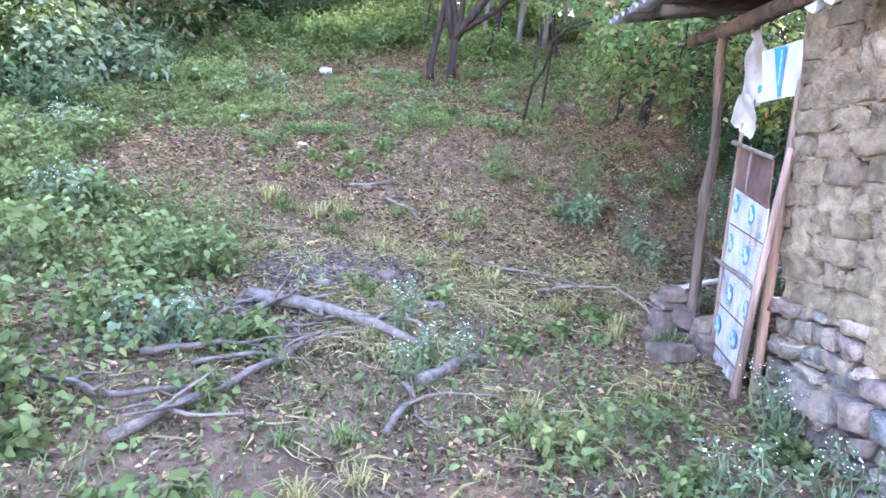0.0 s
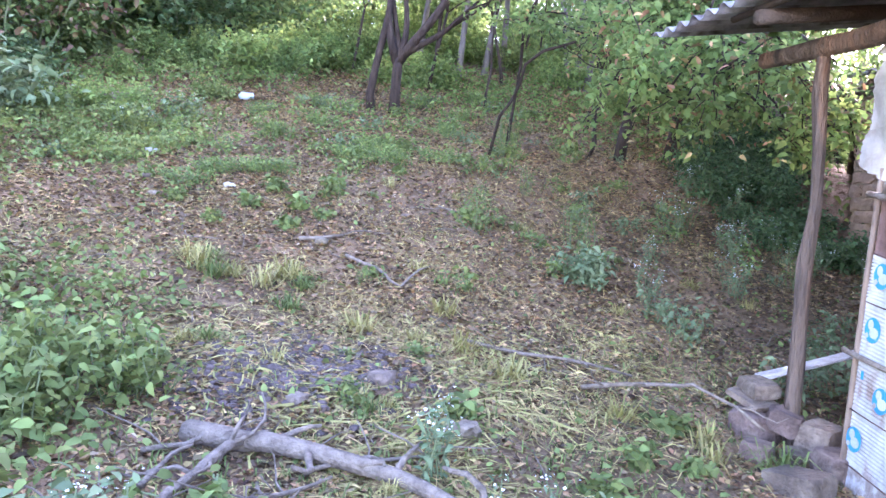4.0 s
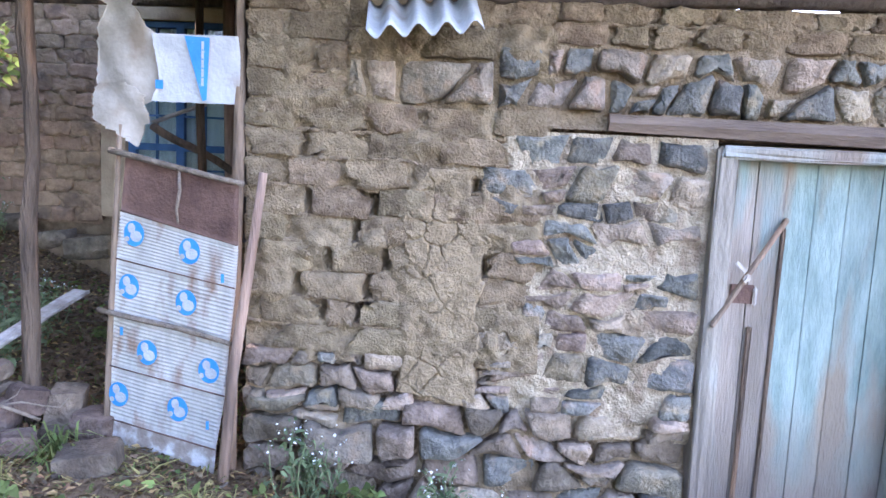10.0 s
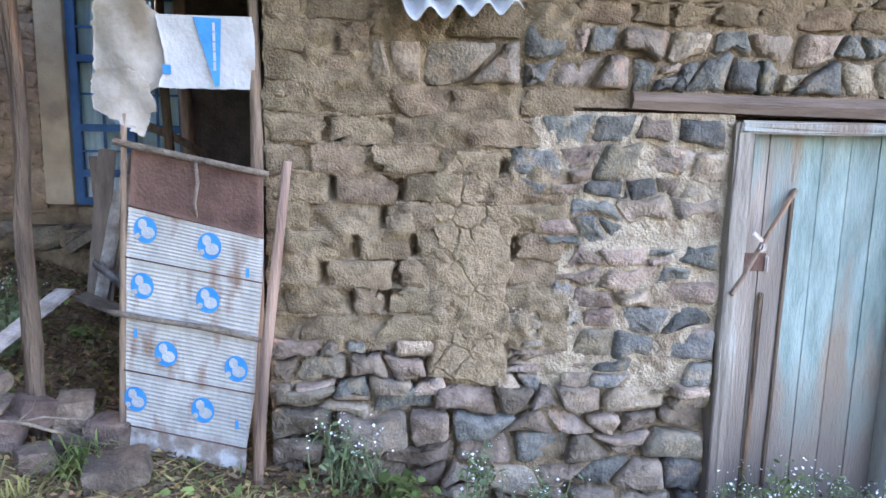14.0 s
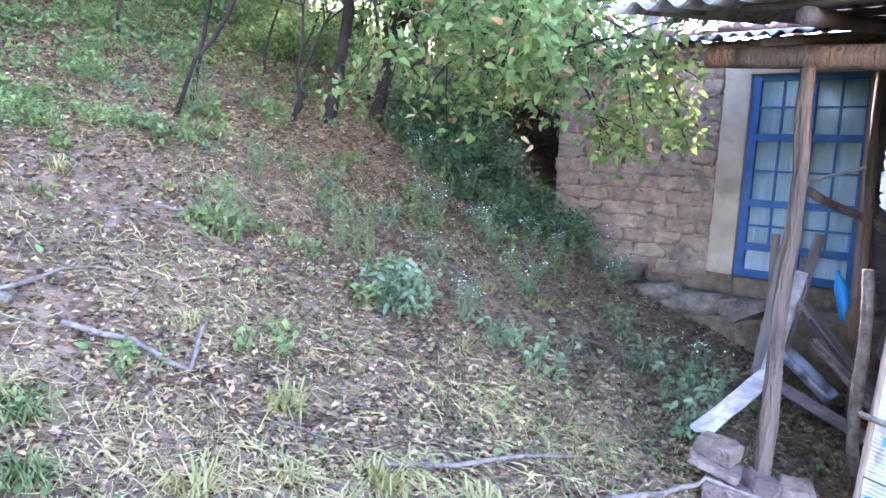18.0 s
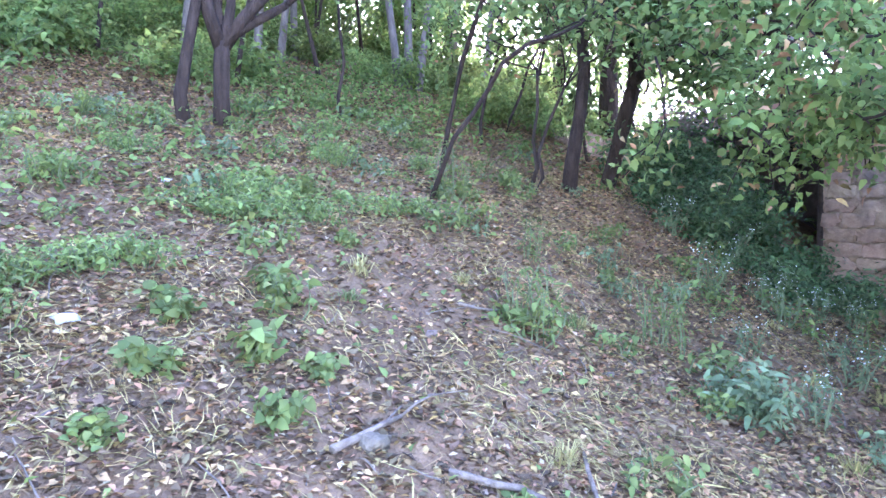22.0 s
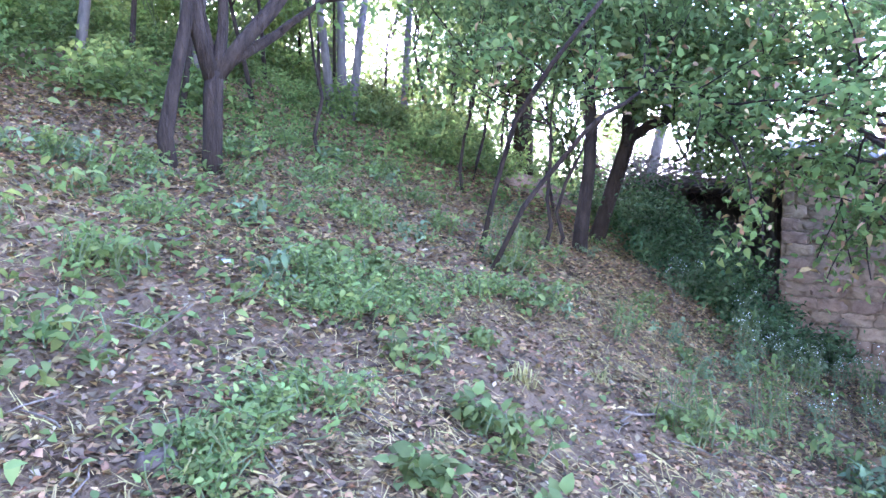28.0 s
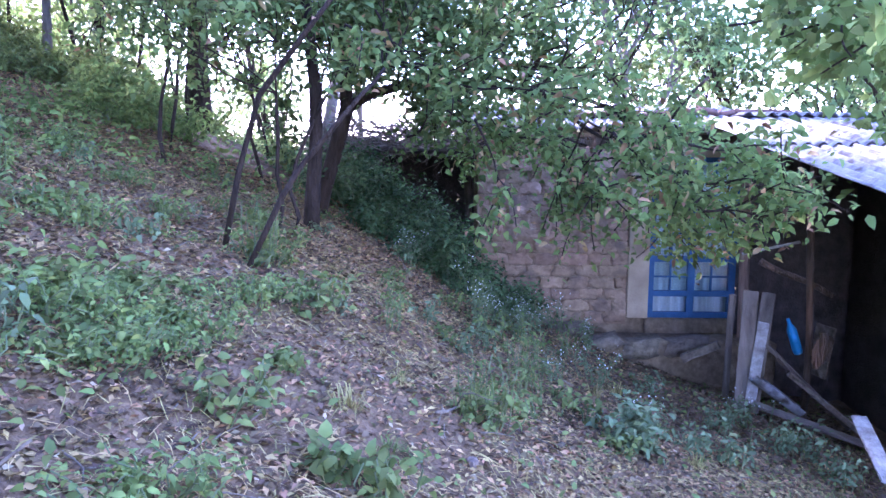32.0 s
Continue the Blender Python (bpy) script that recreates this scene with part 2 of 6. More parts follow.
M["weed"] = mat("weed", (0.11, 0.146, 0.04), (0.203, 0.252, 0.072), 3, 0.75, 0, island=0.4, translucent=0.3, spec=0.2)
M["fernweed"] = mat("fernweed", (0.13, 0.185, 0.05), (0.24, 0.31, 0.09), 3, 0.75, 0, island=0.4, translucent=0.4, spec=0.2)
M["greyweed"] = mat("greyweed", (0.108, 0.156, 0.068), (0.19, 0.245, 0.118), 3, 0.75, 0, island=0.35, translucent=0.25, spec=0.2)
M["yellowleaf"] = mat("yellowleaf", (0.25, 0.235, 0.06), (0.42, 0.355, 0.13), 4, 0.7, 0, island=0.3, translucent=0.3)
M["dryleaf"] = mat("dryleaf", (0.195, 0.116, 0.046), (0.415, 0.28, 0.12), 5, 0.85, 0, island=0.6, translucent=0.12)
M["straw"] = mat("straw", (0.25, 0.187, 0.066), (0.41, 0.322, 0.122), 4, 0.8, 0, island=0.55, translucent=0.15)
M["flower"] = mat("flower", (0.7, 0.72, 0.66), (0.85, 0.86, 0.82), 8, 0.8, 0, island=0.1, translucent=0.3)
M["stem"] = mat("stem", (0.09, 0.13, 0.05), (0.18, 0.2, 0.09), 10, 0.8, 0)
M["plastic"] = mat("plastic", (0.3, 0.36, 0.42), (0.46, 0.52, 0.58), 9, 0.45, 0.3, 60)
M["brownstone"] = mat("brownstone", (0.11, 0.085, 0.058), (0.25, 0.197, 0.136), 12, 0.93, 0.8, 45, rnd=0.32, c3=(0.26, 0.21, 0.15), s3=8, amount=0.35, dist=0.025)
M["pilestone"] = mat("pilestone", (0.09, 0.062, 0.043), (0.205, 0.148, 0.105), 12, 0.93, 0.8, 45, rnd=0.3, c3=(0.22, 0.165, 0.115), s3=7, amount=0.38, dist=0.025)
M["darksoil"] = mat("darksoil", (0.06, 0.046, 0.04), (0.14, 0.105, 0.088), 12, 0.95, 0.9, 60, dist=0.02)
# mud darkened so that porch and shelter shade sits in the colour
M["shademud"] = mat("shademud", (0.05, 0.042, 0.037), (0.12, 0.096, 0.08), 5, 0.95, 0.8, 40)
M["paleleaf"] = mat("paleleaf", (0.28, 0.212, 0.118), (0.41, 0.33, 0.2), 5, 0.85, 0, island=0.45, translucent=0.12)
M["darkleaf"] = mat("darkleaf", (0.08, 0.056, 0.029), (0.18, 0.125, 0.065), 5, 0.85, 0, island=0.55, translucent=0.08)
glass = bpy.data.materials.new("window_glass")
glass.use_nodes = True
gb = glass.node_tree.nodes["Principled BSDF"]
gb.inputs["Base Color"].default_value, gb.inputs["Roughness"].default_value = (0.8, 0.9, 0.92, 1), 0.08
gb.inputs["Transmission Weight"].default_value = 1.0
M["glass"] = glass
# ---- tools ----
rng = np.random.default_rng(7)
GY = [-400, -60, -30, -3, 0, 1.87, 3.73, 5.13, 7, 7.84, 8.86, 9.8, 11.2, 13.06, 16.8, 28, 60, 400]
GZ = [-60, -12, -7, -0.5, 0, 0.05, 0.28, 0.47, 0.84, 1.12, 1.54, 1.96, 2.45, 3.22, 4.67, 7.5, 11, 14]


def wave(x, y, f, seed):
    return np.sin(f * x + seed) * np.cos(f * 1.13 * y + 1.7 * seed) + 0.5 * np.sin(2.1 * f * (x + 0.6 * y) + 2.3 * seed)


def gz(x, y):
    """Height of the ground."""
    x, y = np.asarray(x, float), np.asarray(y, float)
    c = np.interp(y, [-5, 0, 3.7, 6.5, 8.7, 10.3], [-0.10, -0.10, -0.06, -0.03, 0.0, 0.085])
    z = np.interp(y, GY, GZ) + c * np.clip(x, -4, 5)
    z = z - 0.22 * np.clip(x - 8.0, 0, 60) * np.clip((y - 2) / 8, 0, 1)
    return z + 0.025 * wave(x, y, 1.7, 1.0) + 0.012 * wave(x, y, 5.3, 2.0)


def link(name, me, material, parent=None, label=""):
    ob = new(name, me)
    if material is not None and not me.materials:
        me.materials.append(material)
    if parent is not None:
        ob.parent = parent
    if label:
        ob["label"] = label
    return ob


def part(name, bm, material, parent=None, label="", smooth=False):
    me = bpy.data.meshes.new(name)
    bm.to_mesh(me)
    bm.free()
    if smooth:
        me.polygons.foreach_set("use_smooth", [True] * len(me.polygons))
    return link(name, me, material, parent, label)


def np_mesh(name, verts, faces, smooth=False):
    """A mesh from arrays: verts n x 3, faces m x k."""
    verts, faces = np.asarray(verts, np.float32), np.asarray(faces, np.int32)
    me = bpy.data.meshes.new(name)
    m, k = faces.shape
    me.vertices.add(len(verts))
    me.vertices.foreach_set("co", verts.ravel())
    me.loops.add(m * k)
    me.loops.foreach_set("vertex_index", faces.ravel())
    me.polygons.add(m)
    me.polygons.foreach_set("loop_start", np.arange(0, m * k, k, dtype=np.int32))
    me.polygons.foreach_set("loop_total", np.full(m, k, np.int32))
    if smooth:
        me.polygons.foreach_set("use_smooth", np.ones(m, bool))
    me.update(calc_edges=True)
    return me


def thing(name, label, category, group="", kind="", at=None):
    ob = new(name)
    if at is not None:
        ob.location = at
    return tagged(ob, label, category, group, kind)


def box(sx, sy, sz, m=Matrix(), bevel=0.0, rough=0.0, cuts=0):
    """A box of that size about its middle, with worn edges."""
    bm = bmesh.new()
    bmesh.ops.create_cube(bm, size=1.0)
    bmesh.ops.scale(bm, vec=(sx, sy, sz), verts=bm.verts)
    if cuts:
        bmesh.ops.subdivide_edges(bm, edges=bm.edges[:], cuts=cuts, use_grid_fill=True)
    if bevel:
        bmesh.ops.bevel(bm, geom=bm.edges[:] if not cuts else [e for e in bm.edges if len(e.link_faces) == 2 and e.calc_face_angle() > 1], offset=bevel, segments=2, affect="EDGES")
    if rough:
        for v in bm.verts:
            v.co += Vector(rng.normal(0, rough, 3))
    bmesh.ops.transform(bm, matrix=m, verts=bm.verts)
    return bm


def span(a, b, twist=0.0):
    """A frame at a whose z runs to b, with its length."""
    a, b = Vector(a), Vector(b)
    q = (b - a).to_track_quat("Z", "Y")
    return Matrix.Translation((a + b) / 2) @ q.to_matrix().to_4x4() @ Matrix.Rotation(twist, 4, "Z"), (b - a).length


def tube(points, radii, n=8, knots=0.06):
    """Verts and quads of a round stick along points, uneven as wood is."""
    P = np.array(points, float)
    R = np.interp(np.linspace(0, 1, len(P)), np.linspace(0, 1, len(radii)), radii)
    d = np.gradient(P, axis=0)
    d /= np.linalg.norm(d, axis=1)[:, None] + 1e-9
    up = np.where(np.abs(d[:, 2:3]) > 0.9, [[1.0, 0, 0]], [[0, 0, 1.0]])
    u = np.cross(d, up)
    u /= np.linalg.norm(u, axis=1)[:, None] + 1e-9
    w = np.cross(d, u)
    a = np.linspace(0, 2 * np.pi, n, endpoint=False)
    k = R[:, None] * (1 + knots * rng.normal(0, 1, (len(P), n)))
    V = P[:, None] + k[..., None] * (np.cos(a)[None, :, None] * u[:, None] + np.sin(a)[None, :, None] * w[:, None])
    V = V.reshape(-1, 3)
    i = np.arange(len(P) - 1)[:, None] * n
    j, j2 = np.arange(n)[None], (np.arange(n)[None] + 1) % n
    F = np.stack([i + j, i + j2, i + n + j2, i + n + j], -1).reshape(-1, 4)
    base = len(V)
    V = np.vstack([V, P[0], P[-1]])
    caps = [[base, (q + 1) % n, q, q] for q in range(n)] + [[base + 1, base - n + q, base - n + (q + 1) % n, base - n + (q + 1) % n] for q in range(n)]
    caps = np.array(caps)
    caps[:, 3] = caps[:, 0]
    return V, F, caps[:, :3]


def sticks(name, runs, n=7, knots=0.06, smooth=True):
    """One mesh of several sticks: runs of (points, radii)."""
    V, Q, T, off = [], [], [], 0
    for points, radii in runs:
        v, f, c = tube(points, radii, n, knots)
        V.append(v), Q.append(f + off), T.append(c + off)
        off += len(v)
    V, Q, T = np.vstack(V), np.vstack(Q), np.vstack(T)
    me = bpy.data.meshes.new(name)
    me.vertices.add(len(V))
    me.vertices.foreach_set("co", V.astype(np.float32).ravel())
    loops = np.concatenate([Q.ravel(), T.ravel()]).astype(np.int32)
    me.loops.add(len(loops))
    me.loops.foreach_set("vertex_index", loops)
    me.polygons.add(len(Q) + len(T))
    start = np.concatenate([np.arange(len(Q)) * 4, len(Q) * 4 + np.arange(len(T)) * 3]).astype(np.int32)
    total = np.concatenate([np.full(len(Q), 4), np.full(len(T), 3)]).astype(np.int32)
    me.polygons.foreach_set("loop_start", start)
    me.polygons.foreach_set("loop_total", total)
    me.polygons.foreach_set("use_smooth", np.full(len(total), smooth))
    me.update(calc_edges=True)
    return me


def bent(a, b, sag=0.03, n=7):
    """Points from a to b, bent by chance."""
    a, b = np.array(a, float), np.array(b, float)
    s = np.linspace(0, 1, n)[:, None]
    off = rng.normal(0, sag, 3)
    off2 = rng.normal(0, sag * 0.5, 3)
    return a + (b - a) * s + np.sin(np.pi * s) * off + np.sin(2 * np.pi * s) * off2


def leaves(P, size, width=0.5, droop=0.3, up=0.7, jitter=0.35):
    """Verts and faces of one folded leaf, four triangles, at each point."""
    P = np.asarray(P, float)
    n = len(P)
    s = size * (1 + jitter * rng.uniform(-1, 1, n))[:, None]
    nz = rng.normal(0, 1, (n, 3))
    nz[:, 2] = np.abs(nz[:, 2]) * 0.5 + up
    nz /= np.linalg.norm(nz, axis=1)[:, None]
    a = rng.normal(0, 1, (n, 3))
    a -= nz * (a * nz).sum(1)[:, None]
    a /= np.linalg.norm(a, axis=1)[:, None]
    b = np.cross(nz, a)
    tip = P + s * a - nz * s * droop
    mid = P + 0.45 * s * a + nz * s * 0.05
    q1, q2 = P + 0.28 * s * a, P + 0.68 * s * a - nz * s * droop * 0.35
    w1, w2 = b * s * width * 0.48, b * s * width * 0.36
    V = np.stack([P, q1 + w1 + nz * s * 0.1, q2 + w2 + nz * s * 0.08, tip, q2 - w2 + nz * s * 0.08, q1 - w1 + nz * s * 0.1, mid], 1).reshape(-1, 3)
    i = np.arange(n)[:, None] * 7
    F = np.concatenate([i + np.array(q)[None] for q in ([0, 6, 1], [1, 6, 2], [2, 6, 3], [3, 6, 4], [4, 6, 5], [5, 6, 0])], 1).reshape(-1, 3)
    return V, F


def flat_leaves(P, size, width=0.55, tilt=0.4):
    """Fallen leaves: one bent leaf, two triangles, at each point."""
    P = np.asarray(P, float)
    n = len(P)
    s = (size * rng.uniform(0.55, 1.35, n))[:, None]
    nz = rng.normal(0, tilt, (n, 3))
    nz[:, 2] = 1
    nz /= np.linalg.norm(nz, axis=1)[:, None]
    a = rng.normal(0, 1, (n, 3))
    a -= nz * (a * nz).sum(1)[:, None]
    a /= np.linalg.norm(a, axis=1)[:, None]
    b = np.cross(nz, a)
    w = rng.uniform(0.6, 1.2, n)[:, None] * width
    V = np.stack([P - a * s * 0.5, P + b * s * w * 0.5 + nz * s * 0.15, P + a * s * 0.5, P - b * s * w * 0.5 + nz * s * 0.15], 1).reshape(-1, 3)
    i = np.arange(n)[:, None] * 4
    F = np.concatenate([i + np.array([0, 2, 1]), i + np.array([0, 3, 2])], 1).reshape(-1, 3)
    return V, F


def blades(P, length, width=0.008, lean=0.8, low=0.3):
    """Grass blades of three triangles."""
    P = np.asarray(P, float)
    n = len(P)
    L = (length * rng.uniform(0.5, 1.3, n))[:, None]
    a = rng.uniform(0, 2 * np.pi, n)
    d = np.stack([np.cos(a), np.sin(a), np.zeros(n)], 1)
    b = np.stack([-np.sin(a), np.cos(a), np.zeros(n)], 1) * width
    k = rng.uniform(low, 1.0, n)[:, None] * lean
    m = P + d * L * 0.45 * k + [0, 0, 1] * L * 0.5 * np.sqrt(np.maximum(0.05, 1 - k * k * 0.8))
    t = P + d * L * k + [0, 0, 1] * L * 0.75 * np.maximum(0.02, 1 - k)
    V = np.stack([P - b, P + b, m - b * 0.8, m + b * 0.8, t], 1).reshape(-1, 3)
    i = np.arange(n)[:, None] * 5
    F = np.concatenate([i + np.array(q)[None] for q in ([0, 1, 3], [0, 3, 2], [2, 3, 4])], 1).reshape(-1, 3)
    return V, F


def strewn(P, length, width=0.005, bend=0.6, heading=None):
    """Stalks and wilted blades lying flat on the ground, each a little bent."""
    n = len(P)
    L = length * rng.uniform(0.4, 1.3, n)
    a = rng.uniform(0, 2 * np.pi, n) if heading is None else heading
    c = a + rng.normal(0, bend, n)
    rows = []
    x, y = P[:, 0], P[:, 1]
    for step, w, rise in ((0, 0.8, 0.004), (0.5, 1.0, 0.016), (0.5, 0.25, 0.006)):
        q = a if len(rows) < 2 else c
        x, y = x + step * L * np.cos(q), y + step * L * np.sin(q)
        z = gz(x, y) + rise + rng.uniform(0, 0.014, n)
        o = np.stack([-np.sin(q), np.cos(q), rng.normal(0, 0.5, n)], 1) * (width * w)
        mid = np.stack([x, y, z], 1)
        rows.append((mid - o, mid + o))
    V = np.stack([rows[0][0], rows[0][1], rows[1][0], rows[1][1], rows[2][0], rows[2][1]], 1).reshape(-1, 3)
    i = np.arange(n)[:, None] * 6
    F = np.concatenate([i + np.array(q)[None] for q in ([0, 1, 3], [0, 3, 2], [2, 3, 5], [2, 5, 4])], 1).reshape(-1, 3)
    return V, F


def join(*pieces):
    V, F, off = [], [], 0
    for v, f in pieces:
        V.append(v), F.append(f + off)
        off += len(v)
    return np.vstack(V), np.vstack(F)


def lump(k, jit, seed):
    """A shared stone or brick, about 2 x 2 x 2: 24 quads, rounded by k and made uneven."""
    r = np.random.default_rng(seed)
    pts, idx = [], {}
    for x in (-1, 0, 1):
        for y in (-1, 0, 1):
            for z in (-1, 0, 1):
                if (x, y, z) != (0, 0, 0):
                    p = np.array((x, y, z), float)
                    q = p / np.linalg.norm(p) * 1.18
                    idx[(x, y, z)] = len(pts)
                    pts.append(p * (1 - k) + q * k + r.normal(0, jit, 3))
    F = []
    for ax in range(3):
        o = [i for i in range(3) if i != ax]
        for s in (-1, 1):
            for i in (-1, 0):
                for j in (-1, 0):
                    def key(u, v):
                        c = [0, 0, 0]
                        c[ax], c[o[0]], c[o[1]] = s, u, v
                        return idx[tuple(c)]
                    f = [key(i, j), key(i + 1, j), key(i + 1, j + 1), key(i, j + 1)]
                    F.append(f if (s > 0) == (ax != 1) else f[::-1])
    return np.array(pts), np.array(F)


def shared(name, make, material, count, smooth, seed):
    out = []
    for i in range(count):
        me = np_mesh(name, *make(seed + i), smooth=smooth)
        me.materials.append(material)
        out.append(me)
    return out


def put_lump(name, me, centre, half, parent, turn=0.0):
    ob = new(name, me)
    ob.parent = parent
    ob.matrix_basis = Matrix.Translation(centre) @ Matrix.Rotation(turn, 4, "X") @ Matrix.Diagonal((*half, 1))
    return ob


BOULDERS = shared("stone", lambda s: lump(0.14, 0.17, s), M["brownstone"], 8, False, 160)


def vnoise(y, z, f, seed):
    """Smooth uneven values between -1 and 1, f swells a metre."""
    r = np.random.default_rng(seed).uniform(-1, 1, (64, 64))
    y, z = np.asarray(y, float) * f + 900.0, np.asarray(z, float) * f + 900.0
    i, j = np.floor(y).astype(int), np.floor(z).astype(int)
    u, v = y - i, z - j
    u, v = u * u * (3 - 2 * u), v * v * (3 - 2 * v)
    g = lambda a, b: r[a % 64, b % 64]
    return (g(i, j) * (1 - u) + g(i + 1, j) * u) * (1 - v) + (g(i, j + 1) * (1 - u) + g(i + 1, j + 1) * u) * v


def warp(P, amp=0.012, f=22.0):
    """Corners in y, z moved by a swell that their neighbours share, so that joints run crooked but fit."""
    P = np.asarray(P, float)
    return P + amp * np.column_stack([vnoise(P[:, 0], P[:, 1], f, 1) + 0.5 * vnoise(P[:, 0], P[:, 1], 2.3 * f, 2), vnoise(P[:, 0], P[:, 1], f, 3) + 0.5 * vnoise(P[:, 0], P[:, 1], 2.3 * f, 4)])


def slab(x0, x1, y0, y1, z0, z1, rough=0.02, step=0.06, cut=None):
    """A wall of uneven mud: its face at x0 is a wrinkled grid, closed into a solid with thickness."""
    ny, nz = max(2, int((y1 - y0) / step) + 1), max(2, int((z1 - z0) / step) + 1)
    Y, Z = np.meshgrid(np.linspace(y0, y1, ny), np.linspace(z0, z1, nz), indexing="ij")
    X = x0 + rough * (0.8 * vnoise(Y, Z, 5, 5) + 0.55 * vnoise(Y, Z, 13, 6) + 0.35 * vnoise(Y, Z, 31, 7)) + rng.normal(0, rough * 0.12, Y.shape)
    front = np.stack([X, Y, Z], -1).reshape(-1, 3)
    back = np.stack([np.full_like(X, x1), Y, Z], -1).reshape(-1, 3)
    i, j = np.meshgrid(np.arange(ny - 1), np.arange(nz - 1), indexing="ij")
    q = (i * nz + j).ravel()
    F = np.stack([q, q + 1, q + nz + 1, q + nz], 1)
    n = len(front)
    B = F[:, ::-1] + n
    S = []
    for a in range(ny - 1):
        for e in (0, nz - 1):
            p = a * nz + e
            S.append([p, p + nz, p + nz + n, p + n] if e == 0 else [p + n, p + nz + n, p + nz, p])
    for a in range(nz - 1):
        for e in (0, (ny - 1) * nz):
            p = e + a
            S.append([p, p + n, p + n + 1, p + 1] if e == 0 else [p + 1, p + n + 1, p + n, p])
    return np.vstack([front, back]), np.vstack([F, B, np.array(S)])


def rubble(y0, y1, z0, z1, w, h, seed, split=0.16):
    """Rough courses of uneven stones in a rectangle, as corner lists."""
    r = np.random.default_rng(seed)
    zs = [z0]
    while zs[-1] < z1 - 0.75 * h:
        zs.append(zs[-1] + h * r.uniform(0.72, 1.3))
    zs[-1] = z1
    line = lambda y, i: zs[i] + (0.0 if i in (0, len(zs) - 1) else 0.34 * h * float(vnoise(y, 5.3 * i, 1.1 / w, seed) + 0.5 * vnoise(y, 5.3 * i, 3.1 / w, seed + 1)))
    out = []
    for i in range(len(zs) - 1):
        y, lean = y0, 0.0
        while y < y1 - 0.02:
            e = y + w * r.uniform(0.5, 1.55)
            if y1 - e < 0.4 * w:
                e = y1
            lean2 = 0.0 if e == y1 else r.normal(0, 0.2 * h)
            P = [np.array([k, line(k, i)]) for k in (y - lean, (y + e) / 2, e - lean2)]
            T = [np.array([k, line(k, i + 1)]) for k in (e + lean2, (y + e) / 2, y + lean)]
            if r.uniform() < split and e - y < 1.1 * w:
                m = r.uniform(0.35, 0.65)
                L, R = P[0] + (T[2] - P[0]) * m, P[2] + (T[0] - P[2]) * m
                out += [[P[0], P[1], P[2], R, L], [L, R, T[0], T[1], T[2]]]
            else:
                out.append(P + T)
            y, lean = e, lean2
    return [np.array(p) for p in out]


def fill_stones(parent, polys, x, materials, seed, gap=0.01, dome=0.04, depth=0.12, keep=1.0, proud=0.014, tilt=0.14, edge=None, jit=0.035, name="stone"):
    """Field stones laid in a wall: each its own worn block with a broken face towards -x."""
    r = np.random.default_rng(seed + 500)
    for poly in polys:
        c = poly.mean(0)
        if r.uniform() > keep or (edge and not edge(c[0], c[1])):
            continue
        nxt = np.roll(poly, -1, 0)
        k = r.uniform(0.09, 0.2)
        R = warp(np.stack([poly + (nxt - poly) * k, poly + (nxt - poly) * (1 - k)], 1).reshape(-1, 2), 0.01) - c
        l = np.hypot(R[:, 0], R[:, 1])[:, None]
        if l.max() < 0.03:
            continue
        R = R * np.maximum(0.35, (l - gap * r.uniform(0.5, 1.7)) / l) * (1 + r.normal(0, jit, (len(R), 1)))
        n, f = len(R), x + r.normal(0, proud)
        ty, tz = r.normal(0, tilt), r.normal(-0.06, tilt)
        d = dome * min(1.4, max(0.6, l.mean() / 0.09))
        S, C = R * r.uniform(0.82, 0.97, (n, 1)), R * r.uniform(0.35, 0.75, (n, 1))
        lean = lambda Q: np.clip(Q[:, 0] * ty + Q[:, 1] * tz, -0.03, 0.03)
        V = np.vstack([np.column_stack([np.full(n, x + depth), R * 0.9]), np.column_stack([f + d * r.uniform(0.35, 1.2, n), R]), np.column_stack([f + lean(S) + d * r.uniform(-0.08, 0.4, n), S]), np.column_stack([f + lean(C) + d * r.uniform(-0.22, 0.12, n), C]), [[f - d * r.uniform(-0.1, 0.25), r.normal(0, 0.02), r.normal(0, 0.012)]]])
        i = np.arange(n)
        j = (i + 1) % n
        F = np.vstack([np.stack([q + i, q + n + j, q + j], 1) for q in (0, n, 2 * n)] + [np.stack([q + i, q + n + i, q + n + j], 1) for q in (0, n, 2 * n)] + [np.stack([3 * n + i, np.full(n, 4 * n), 3 * n + j], 1)])
        me = np_mesh(name, V, F)
        me.materials.append(M[materials[r.integers(len(materials))]])
        ob = new(name, me)
        ob.parent = parent
        ob.location = (0, c[0], c[1])


BRICK = [(-1, -0.8), (-1, -0.25), (-1, 0.3), (-1, 0.82), (-0.9, 1), (-0.5, 1), (0.0, 1), (0.5, 1), (0.92, 1), (1, 0.8), (1, 0.2), (1, -0.3), (1, -0.8), (0.9, -1), (0.45, -1), (-0.05, -1), (-0.5, -1), (-0.92, -1)]


